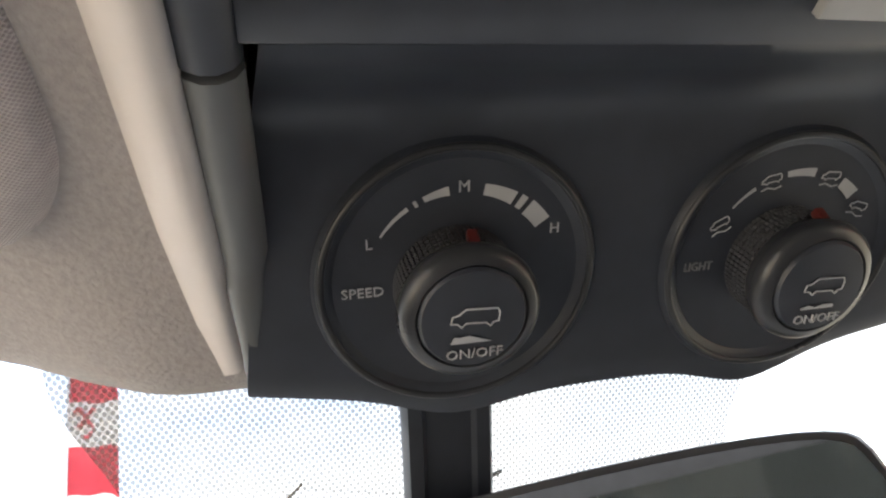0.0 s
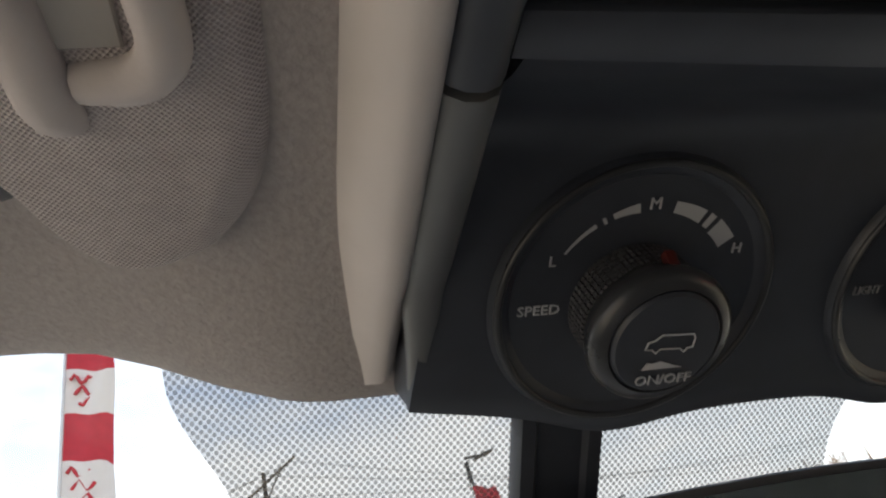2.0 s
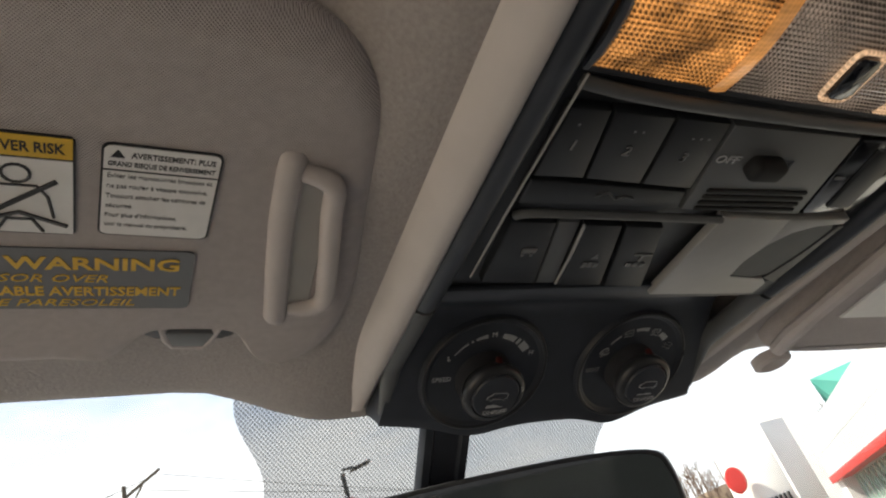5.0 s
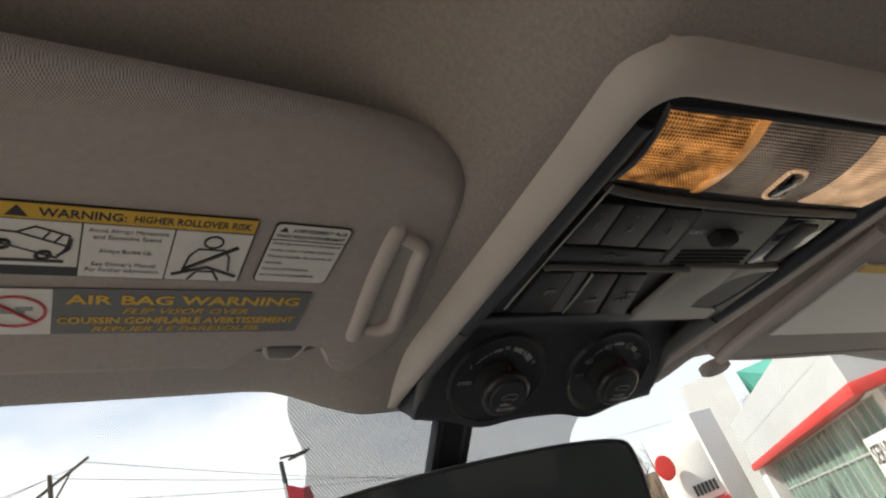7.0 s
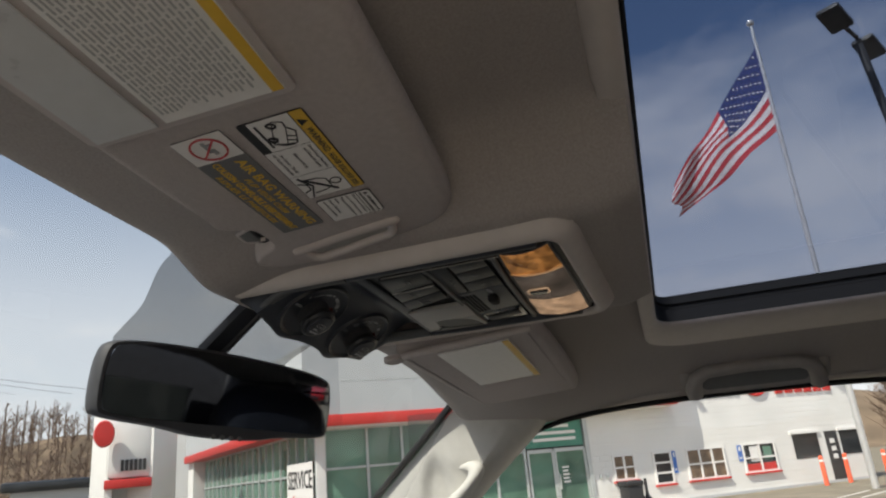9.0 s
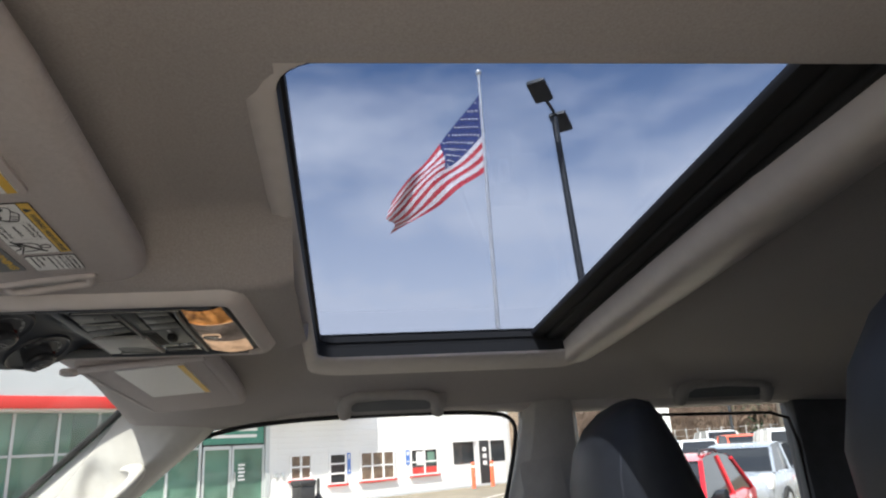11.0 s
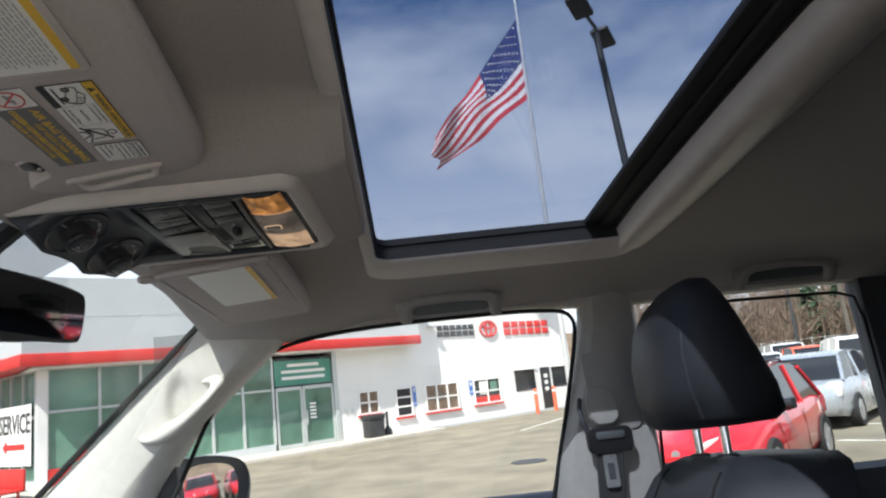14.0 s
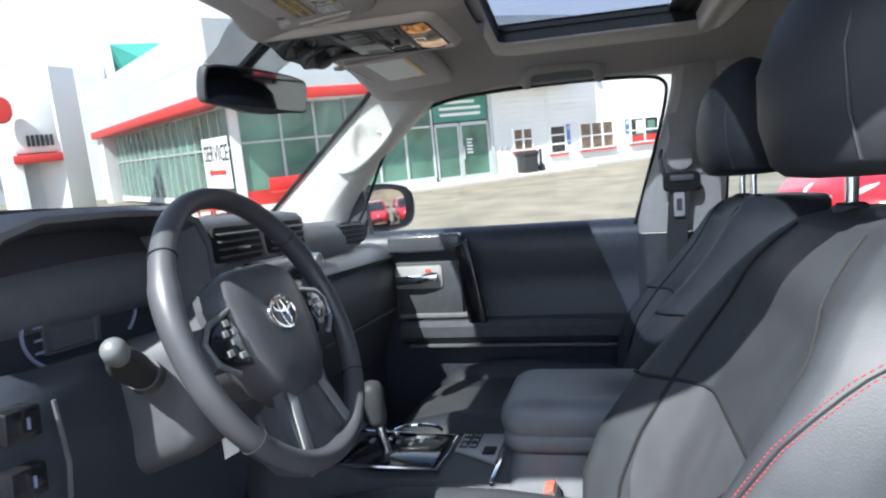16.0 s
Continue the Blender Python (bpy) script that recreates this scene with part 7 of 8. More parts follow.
# the driver's door, swung wide open on its front hinges
# out of view; added to keep ground light off the headliner and visor
dd = thing("door_2", "unseen white car door standing open to block light, with a black inner panel", "car door", (-0.70, 0.42, 0.6), kind="structure")
DD = Matrix.Translation((-0.70, 0.42, 0.0)) @ Matrix.Rotation(radians(-155), 4, "Z")
part("outer_panel", slabbed(rounded(0.0, 0.45, 1.02, 1.20, 0.05), 0.03, 0.01, 2, DD @ Matrix.Rotation(radians(90), 4, "X") @ Matrix.Translation((0, 0, 0.03))), "car_white", dd, "white painted skin")
part("inner_panel", slabbed(rounded(0.02, 0.47, 1.00, 1.21, 0.04), 0.05, 0.015, 2, DD @ Matrix.Rotation(radians(90), 4, "X") @ Matrix.Translation((0, 0, -0.022))), "soft_black", dd, "black vinyl panel")
part("window_frame", tube(bmesh.new(), [DD @ Vector((x, 0.0, z)) for x, z in ((0.06, 1.20), (0.30, 1.40), (0.50, 1.53), (0.60, 1.565), (0.92, 1.565), (0.96, 1.53), (0.99, 1.20))], 0.018, 8), "soft_black", dd)
part("window_pane", slabbed([(0.07, 1.19), (0.99, 1.19), (0.95, 1.555), (0.60, 1.555), (0.50, 1.52)], 0.004, 0, 1, DD @ Matrix.Rotation(radians(90), 4, "X")), "glass", dd)

# everything so far belongs to the car: turn it into the lot's frame
for ob in [o for o in scene.objects if o.parent is None and o.type not in ("CAMERA", "LIGHT")]:
    ob.matrix_basis = CAR @ ob.matrix_basis

# ---- the lot ----
ground = thing("ground", "worn sun-bleached asphalt lot with painted lines", "ground", (0, 0, 0), kind="structure")
bm = bmesh.new()
sheet(bm, lambda x, y: (x, y, 0.0), [-2500, -300, -60, -20, -5, 5, 15, 25, 40, 70, 300, 2500], [-2500, -300, -60, -20, -5, 5, 15, 25, 40, 70, 300, 2500])
part("asphalt", bm, "asphalt", ground)
P0, DV = Vector((24.87, 4.04, 0)), Vector((0.6449, -0.7642, 0))
NV = Vector((-0.7642, -0.6449, 0))  # out of the facade, toward the lot
def F(s, out, z):
    return P0 + DV * s + NV * out + Vector((0, 0, z))
FM = Matrix(((DV.x, -NV.x, 0, P0.x), (DV.y, -NV.y, 0, P0.y), (0, 0, 1, 0), (0, 0, 0, 1)))  # x along, y into the wall, z up
def fbox(s0, s1, o0, o1, z0, z1, bevel=0.0):
    """A box on the facade: along it, out of it (toward the lot), up."""
    return boxed((s0, -o1, z0), (s1, -o0, z1), bevel, 2, FM)
side_walk = single("pavement", fbox(-12, 3.6, 0.0, 1.7, -0.05, 0.12, 0.02), "concrete", "pale concrete pavement along the showroom", "pavement", kind="structure")
for i in range(7):
    part("painted_line", boxed((-0.05, -2.4, 0.004), (0.05, 2.4, 0.008), 0, 1, Matrix.Translation((24.0 + 1.45 * i, -3.4 - 1.55 * i, 0)) @ Matrix.Rotation(radians(62), 4, "Z")), "paint_line", ground)
for i in range(3):
    part("painted_line", boxed((-0.05, -3.0, 0.004), (0.05, 3.0, 0.008), 0, 1, Matrix.Translation((9.3 + 2.4 * i, -8.5 - 1.2 * i, 0)) @ Matrix.Rotation(radians(-55), 4, "Z")), "paint_line", ground)
part("drain_cover", slabbed(rounded(-0.35, -0.35, 0.35, 0.35, 0.3), 0.012, 0, 1, Matrix.Translation((13.7, -1.6, 0.001))), "pole_dark", ground)

# ---- the dealership ----
shop = thing("showroom_building", "white dealership with a green glass showroom and red band", "building", (26, 4, 0))
part("wall", fbox(0.05, 13.3, -8.0, 0.0, 0.0, 4.9), "white_block", shop, "white painted masonry wall")
part("parapet", fbox(0.0, 13.35, -8.0, 0.06, 4.9, 5.05, 0.02), "white_wall", shop)
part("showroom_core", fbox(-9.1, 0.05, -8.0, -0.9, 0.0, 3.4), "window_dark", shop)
part("fascia", fbox(-9.80, 3.55, -7.0, 0.75, 3.70, 5.85), "fascia_grey", shop, "grey metal fascia")
part("fascia_joint", fbox(-9.81, 3.56, 0.74, 0.755, 4.72, 4.75), "mullion", shop)
part("red_band", fbox(-9.85, 3.60, -7.0, 0.80, 3.38, 3.72, 0.02), "red_paint", shop, "red band under the fascia")
part("soffit", fbox(-9.75, 3.50, -1.0, 0.72, 3.34, 3.385), "white_wall", shop)
LD = Vector((0.637, 0.771, 0)).normalized()  # along the other glass face
CORNER = F(-9.48, 0.05, 0)
LN = Vector((-LD.y, LD.x, 0))
LM = Matrix(((LD.x, -LN.x, 0, CORNER.x), (LD.y, -LN.y, 0, CORNER.y), (0, 0, 1, 0), (0, 0, 0, 1)))
def lbox(s0, s1, o0, o1, z0, z1, bevel=0.0):
    return boxed((s0, -o1, z0), (s1, -o0, z1), bevel, 2, LM)
part("fascia", lbox(-0.8, 18.6, -6.0, 0.70, 3.70, 5.85), "fascia_grey", shop, "grey metal fascia")
part("fascia_joint", lbox(-0.8, 18.6, 0.69, 0.705, 4.72, 4.75), "mullion", shop)
part("red_band", lbox(-0.86, 18.7, -6.0, 0.76, 3.38, 3.72, 0.02), "red_paint", shop, "red band under the fascia")
part("end_wall", lbox(17.4, 18.8, -3.0, 0.5, 0.0, 5.9), "white_wall", shop)


def curtain(box_fn, xs, rows, name="window"):
    """Glass between bars, each pane and bar a piece."""
    s0, s1 = xs[0], xs[-1]
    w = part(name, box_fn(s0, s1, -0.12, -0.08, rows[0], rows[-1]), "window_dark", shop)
    for a, b in zip(xs, xs[1:]):
        for c, d in zip(rows, rows[1:]):
            part("pane", box_fn(a + 0.03, b - 0.03, -0.06, -0.035, c + 0.03, d - 0.03), "curtain_glass", w)
    for a in xs:
        part("mullion", box_fn(a - 0.04, a + 0.04, -0.07, 0.03, rows[0], rows[-1]), "mullion", w)
    for c in rows:
        part("transom", box_fn(s0, s1, -0.07, 0.02, c - 0.035, c + 0.035), "mullion", w)
    return w
curtain(fbox, [-9.25, -7.90, -6.75, -5.65, -4.57, -3.53, -2.45], [0.32, 2.15, 3.34])
part("sill_band", fbox(-9.25, -2.45, -0.1, 0.04, 0.10, 0.32), "fascia_grey", shop)
part("red_skirt", fbox(-9.25, -7.95, 0.03, 0.05, 0.14, 0.60), "red_paint", shop)
part("corner_post", fbox(-9.52, -9.25, -0.15, 0.08, 0.0, 3.36), "white_wall", shop)
curtain(lbox, steps(0.15, 16.9, 18), [0.30, 2.05, 3.34])
part("sill_band", lbox(0.1, 17.2, -0.1, 0.04, 0.10, 0.30), "white_wall", shop)
# entrance
en = part("entrance", fbox(-2.40, -0.02, -0.12, -0.08, 0.12, 3.18), "window_dark", shop, "double glass entrance door")
part("sign_panel", fbox(-2.34, -0.10, -0.07, -0.03, 2.26, 3.12), "green_panel", en, "green panel with white lettering")
for i, w in enumerate((0.62, 0.86, 0.84)):
    part("sign_line", fbox(-1.22 - w, -1.22 + w, -0.028, -0.02, 2.90 - 0.22 * i, 3.00 - 0.22 * i), "label_white", en)
for a, b in ((-2.32, -1.36), (-1.28, -0.10)):
    d = part("door_leaf", fbox(a, b, -0.06, -0.035, 0.14, 2.12), "curtain_glass", en, "glass door leaf")
    part("stile", fbox(a - 0.03, a + 0.05, -0.07, 0.0, 0.12, 2.14), "mullion", d)
    part("stile", fbox(b - 0.05, b + 0.03, -0.07, 0.0, 0.12, 2.14), "mullion", d)
    part("rail", fbox(a, b, -0.07, 0.0, 2.08, 2.20), "mullion", d)
    part("rail", fbox(a, b, -0.07, 0.0, 0.12, 0.26), "mullion", d)
part("door_pull", fbox(-1.22, -1.19, 0.0, 0.05, 0.85, 1.35), "mullion", en)
for i in range(5):
    part("notice", fbox(-1.05, -0.80 - 0.03 * (i % 2), -0.033, -0.029, 1.05 + 0.12 * i, 1.11 + 0.12 * i), "label_white", en)
part("post", fbox(-0.06, 0.10, -0.1, 0.06, 0.1, 3.34), "mullion", en)


def wall_window(s0, s1, z0, z1, glass, cols, rows, sill=True):
    w = part("window", fbox(s0, s1, -0.10, 0.012, z0, z1), glass, shop, "wall window in a pale frame")
    for s in steps(s0, s1, cols):
        part("window_frame", fbox(s - 0.035, s + 0.035, -0.02, 0.05, z0 - 0.03, z1 + 0.03), "label_white", w)
    for z in steps(z0, z1, rows):
        part("window_frame", fbox(s0, s1, -0.02, 0.045, z - 0.03, z + 0.03), "label_white", w)
    if sill:
        part("sill", fbox(s0 - 0.08, s1 + 0.08, 0.0, 0.10, z0 - 0.10, z0 - 0.03), "red_paint", w)
    return w
wall_window(0.98, 1.84, 0.95, 1.76, "window_brown", 2, 2)
wall_window(2.68, 3.42, 0.68, 1.74, "window_dark", 1, 3)
wall_window(4.15, 5.86, 0.70, 1.74, "window_brown", 3, 2)
w4 = wall_window(6.78, 8.33, 0.73, 1.74, "window_dark", 2, 2)
part("poster", fbox(6.85, 8.26, 0.013, 0.02, 0.76, 1.02), "red_paint", w4)
part("poster", fbox(7.1, 7.5, 0.013, 0.02, 1.1, 1.66), "label_white", w4)
part("poster", fbox(7.75, 8.15, 0.013, 0.02, 1.15, 1.62), "curtain_glass", w4)
for s0, s1, z0, z1 in ((3.50, 3.66, 0.98, 1.76), (6.52, 6.72, 1.15, 1.74)):
    b = part("parking_sign", fbox(s0, s1, 0.01, 0.025, z0, z1), "sign_blue", shop, "blue parking sign")
    part("sign_mark", fbox(s0 + 0.05, s1 - 0.05, 0.026, 0.03, z1 - 0.22, z1 - 0.06), "label_white", b)
    part("sign_mark", fbox(s0 + 0.04, s1 - 0.04, 0.026, 0.03, z0 + 0.10, z0 + 0.16), "label_white", b)
for s0, s1 in ((9.34, 10.66), (11.85, 12.9)):
    o = part("service_opening", fbox(s0, s1, -0.1, 0.015, 1.02, 1.96), "window_dark", shop, "dark serving window")
    part("lintel", fbox(s0 - 0.1, s1 + 0.1, 0.0, 0.07, 1.96, 2.06), "label_white", o)
sd = part("side_door", fbox(11.05, 11.70, -0.1, 0.02, 0.05, 1.98), "sign_black", shop, "dark side door with notices")
for z in (0.9, 1.2, 1.5):
    part("notice", fbox(11.25, 11.5, 0.021, 0.025, z, z + 0.18), "label_white", sd)
# raised letters and badge over the windows, as plain strokes
for i in range(6):
    for z0 in (3.66, 3.93):
        part("sign_stroke", fbox(5.09 + 0.355 * i, 5.36 + 0.355 * i, 0.0, 0.06, z0, z0 + 0.21, 0.01), "sign_black", shop, "raised black sign stroke")
bm = bmesh.new()
for rx, rz, dz in ((0.50, 0.34, 0), (0.17, 0.33, 0), (0.33, 0.15, 0.16)):
    tube(bm, [F(8.02 + rx * math.cos(a), 0.05, 3.91 + dz + rz * math.sin(a)) for a in steps(0, 2 * math.pi, 28)[:-1]], 0.045, 6, True)
part("sign_badge", bm, "red_paint", shop, "red oval sign badge")
for i in range(6):
    for z0 in (3.58, 3.92):
        part("sign_stroke", fbox(9.01 + 0.515 * i, 9.40 + 0.515 * i, 0.0, 0.06, z0, z0 + 0.28, 0.01), "red_paint", shop, "raised red sign stroke")
part("wall_light", fbox(4.55, 4.85, 0.0, 0.35, 4.05, 4.16, 0.02), "mullion", shop)
for s in (0.35, 0.62):
    part("wall_box", fbox(s, s + 0.10, 0.0, 0.05, 1.05, 1.20, 0.01), "mullion", shop)
part("step_edge", fbox(0.1, 13.0, 0.0, 0.04, 0.0, 0.10), "fascia_grey", shop)

# service banner on the other face
ban = thing("service_banner", "white service banner with black lettering and a red arrow", "banner", tuple(CORNER))
part("cloth", lbox(0.35, 2.95, 0.04, 0.055, 0.75, 2.45), "label_white", ban)
words("lettering", "SERVICE", 0.78, "sign_black", LM @ Matrix.Translation((2.82, -0.060, 1.66)) @ Matrix.Rotation(radians(90), 4, "X") @ Matrix.Rotation(radians(180), 4, "Y"), ban, 2.40, depth=0.004, bold=0.012)
bm = bmesh.new()
slab(bm, [(2.55, 1.28), (2.20, 1.48), (2.20, 1.36), (0.80, 1.36), (0.80, 1.20), (2.20, 1.20), (2.20, 1.08)], 0.006, 0, 1, LM @ Matrix(((1, 0, 0, 0), (0, 0, -1, -0.056), (0, 1, 0, 0), (0, 0, 0, 1))))
part("arrow", bm, "red_paint", ban, "red arrow")
# red bench before the glass
bench = thing("bench", "red slatted bench by the showroom glass", "bench", tuple(F(-9.4, 1.0, 0)))
part("bench_seat", lbox(-2.75, -0.95, 1.30, 1.77, 0.33, 0.39, 0.01), "red_paint", bench)
part("bench_back", lbox(-2.75, -0.95, 1.23, 1.29, 0.36, 0.84, 0.01), "red_paint", bench)
for s in (-2.6, -1.15):
    for o in (1.31, 1.69):
        part("leg", lbox(s, s + 0.05, o, o + 0.05, 0.0, 0.33), "red_paint", bench)
bench2 = thing("bench", "red slatted bench by the showroom glass", "bench", tuple(F(-7.5, 0.8, 0)))
part("bench_seat", fbox(-8.6, -6.9, 0.5, 0.95, 0.50, 0.56, 0.01), "red_paint", bench2)
part("bench_back", fbox(-8.6, -6.9, 0.42, 0.48, 0.58, 0.98, 0.01), "red_paint", bench2)
for s in (-8.4, -7.1):
    for o in (0.51, 0.87):
        part("leg", fbox(s, s + 0.05, o, o + 0.05, 0.0, 0.5), "red_paint", bench2)
# bins by the door
binn = thing("litter_bin", "black square litter bin by the entrance", "litter bin", tuple(F(1.1, 0.8, 0)))
part("bin_body", fbox(0.70, 1.30, 0.55, 1.10, 0.0, 0.78, 0.03), "sign_black", binn)
part("bin_lid", fbox(0.66, 1.34, 0.51, 1.14, 0.74, 0.92, 0.05), "sign_black", binn)
ash = thing("ash_stand", "slim black smokers' post beside the bin", "ash bin", tuple(F(1.6, 0.8, 0)))
bm = bmesh.new()
b0 = F(1.66, 0.75, 0)
tube(bm, [b0 + Vector((0, 0, z)) for z in (0.0, 0.05, 0.30, 0.42, 0.50, 0.95)], [0.16, 0.17, 0.15, 0.06, 0.05, 0.05], 14)
part("post", bm, "sign_black", ash)
for s in (9.6, 10.83, 12.0, 12.9):
    b = thing("bollard", "red-orange steel bollard by the wall", "bollard", tuple(F(s, 0.9, 0)), group="bollards")
    bm = bmesh.new()
    p = F(s, 0.9, 0)
    tube(bm, [p + Vector((0, 0, z)) for z in (0.0, 1.0, 1.06, 1.09)], [0.085, 0.085, 0.07, 0.03], 16)
    part("post", bm, "bollard", b)
    bm = bmesh.new()
    tube(bm, [p + Vector((0, 0, z)) for z in (0.86, 0.94)], 0.088, 16)
    part("band", bm, "label_white", b)

# white entrance portal and the blocks behind it
EYE0 = Vector((-0.82, -0.29, 0))
def polar(ax, ay, d):
    v = Vector((ax, ay, 0)).normalized()
    return EYE0 + v * d
portal = thing("entrance_portal", "white curved entrance portal with a red canopy", "portal", tuple(polar(0.74, 0.67, 30)))
def pbox(a, b, deep, z0, z1, bevel=0.0):
    u = (b - a)
    x = u.normalized()
    y = Vector((-x.y, x.x, 0))
    mt = Matrix(((x.x, y.x, 0, a.x), (x.y, y.y, 0, a.y), (0, 0, 1, 0), (0, 0, 0, 1)))
    return boxed((0, 0, z0), (u.length, deep, z1), bevel, 2, mt)
pa, pb, pc = polar(0.698, 0.716, 29.5), polar(0.736, 0.677, 29.5), polar(0.755, 0.656, 30.5)
part("tower", pbox(pb, pc, 3.0, 0.0, 5.75, 0.03), "white_wall", portal, "white tower wall")
part("portal_wall", pbox(pa, pb, 3.0, 2.55, 4.9, 0.25), "white_wall", portal)
part("portal_recess", pbox(pa + Vector((0.6, 0.5, 0)), pb + Vector((0.6, 0.5, 0)), 2.0, 0.0, 2.56), "fascia_grey", portal)
part("portal_jamb", pbox(pa, pa + (pb - pa) * 0.16, 2.6, 0.0, 2.56), "white_wall", portal)
part("canopy", pbox(pa - Vector((0.15, 0.12, 0)), pb - Vector((0.15, 0.12, 0)), 0.5, 2.25, 2.56, 0.02), "red_paint", portal, "red canopy")
for i in range(6):
    q = (pb - pa) / 10
    part("sign_stroke", pbox(pa + q * (3.2 + i * 0.95) - Vector((0.05, 0.04, 0)), pa + q * (3.85 + i * 0.95) - Vector((0.05, 0.04, 0)), 0.06, 2.85, 3.25), "sign_black", portal, "raised black sign stroke")
bm = bmesh.new()
lathe(bm, [(0.40, -0.1), (0.45, 0.0), (0.40, 0.1), (0.01, 0.12)], 24, Matrix.Translation(pa - Vector((0.3, 0.15, 0)) + Vector((0, 0, 4.2))) @ Matrix.Rotation(radians(-45), 4, "Z") @ Matrix.Rotation(radians(90), 4, "X") @ Matrix.Diagonal((0.8, 1.1, 1, 1)))
part("red_roundel", bm, "red_paint", portal, "red roundel")
back = thing("rear_block", "white building with a teal pitched roof", "building", tuple(polar(0.78, 0.62, 45)))
qa, qb = polar(0.765, 0.645, 47), polar(0.84, 0.54, 47)
part("wall", pbox(qa, qb, 6.0, 0.0, 7.2), "white_wall", back)
ra, rb = polar(0.735, 0.678, 46), polar(0.775, 0.632, 46)
part("gable_wall", pbox(ra, rb, 3.0, 0.0, 9.6), "white_wall", back)
bm = bmesh.new()
ra2, rb2 = polar(0.785, 0.6195, 45.5), polar(0.850, 0.525, 45.5)
for k in range(1):
    add(bm, [ra2 + Vector((0, 0, 9.0)), rb2 + Vector((0, 0, 8.9)), rb2 + Vector((-1, -1, 5.8)), ra2 + Vector((0.7, -0.9, 6.0)), ra2 + Vector((4, 3, 9.0)), rb2 + Vector((4, 3, 8.9)), rb2 + Vector((4, 3, 5.8)), ra2 + Vector((4, 3, 6.0))], [(0, 1, 2, 3), (4, 5, 1, 0), (5, 6, 2, 1), (7, 4, 0, 3), (6, 7, 3, 2), (4, 7, 6, 5)])
part("roof", bm, "teal_roof", back, "teal metal roof")
far_house = thing("grey_building", "low grey building beyond the lot", "building", tuple(polar(0.69, 0.72, 60)))
part("wall", pbox(polar(0.62, 0.785, 58), polar(0.705, 0.71, 58), 6, 0.0, 3.0), "fascia_grey", far_house)
part("roof", pbox(polar(0.61, 0.79, 57.5), polar(0.71, 0.705, 57.5), 7, 3.0, 3.7, 0.2), "window_dark", far_house)
wing = thing("far_white_building", "white flat-roofed building beyond the parked cars", "building", tuple(polar(0.95, -0.31, 60)))
part("wall", pbox(polar(0.955, -0.30, 48), polar(0.925, -0.378, 48), 6, 0.0, 4.6), "white_wall", wing)
part("parapet", pbox(polar(0.956, -0.298, 47.9), polar(0.924, -0.380, 47.9), 6.3, 4.6, 4.8), "mullion", wing)


# ---- poles, flags, lamps ----
fp = thing("flagpole", "tall pale metal flagpole", "flagpole", tuple(polar(0.985, -0.172, 28)))
FPB = polar(0.9863, -0.1625, 28)
bm = bmesh.new()
tube(bm, [FPB + Vector((0, 0, z)) for z in (0.0, 6, 12, 18.0)], [0.11, 0.10, 0.085, 0.06], 12)
part("pole", bm, "pole_light", fp)
bm = bmesh.new()
bmesh.ops.create_icosphere(bm, subdivisions=2, radius=0.15, matrix=Matrix.Translation(FPB + Vector((0, 0, 18.1))))
part("finial", bm, "pole_light", fp, "ball finial")
flag = thing("flag", "striped red, white and blue flag hanging from the pole", "flag", tuple(FPB + Vector((0, 0, 15))))
def flag_pt(u, v):
    """u along the fly, v down the hoist."""
    hoist = FPB + Vector((0, 0.07, 16.95 - 3.75 * v))
    side_ = Vector((0.25, 1.0, 0)).normalized()
    drop = -(2.35 * v + 4.75 * (1 - v)) * u ** 0.95
    run = 4.35 * u * (1 - 0.05 * v)
    wave = 0.42 * math.sin(6.2 * u + 2.0 * v) * u ** 0.6 + 0.20 * math.sin(13 * u - 4 * v) * u
    return hoist + side_ * (run + 0.16 * math.sin(8 * v + 5 * u) * u) + Vector((wave, 0.18 * wave, drop + 0.16 * math.sin(9 * u + 6 * v) * u ** 0.7))
for k in range(13):
    bm = bmesh.new()
    v0, v1 = k / 13, (k + 1) / 13
    u0 = 0.42 if k < 7 else 0.0
    sheet(bm, flag_pt, steps(u0, 1, 24), steps(v0, v1, 2))
    part("stripe", bm, "flag_red" if k % 2 == 0 else "flag_white", flag, smooth=80)
bm = bmesh.new()
sheet(bm, flag_pt, steps(0, 0.42, 12), steps(0, 7 / 13, 10))
canton = part("canton", bm, "flag_blue", flag, "dark blue canton with white stars", smooth=80)
bm = bmesh.new()
for i in range(9):
    for j in range(11):
        if (i + j) % 2 == 0:
            u, v = 0.42 * (j + 1) / 12, 7 / 13 * (i + 1) / 10
            c = flag_pt(u, v)
            for sg in (-1, 1):
                add(bm, [c + Vector((sg * 0.03, 0.048 * math.cos(a), 0.048 * math.sin(a))) * 1.0 for a in steps(0, 2 * math.pi, 5)[:-1]], [(0, 1, 2, 3, 4)])
part("stars", bm, "flag_white", canton, kind="stuff")

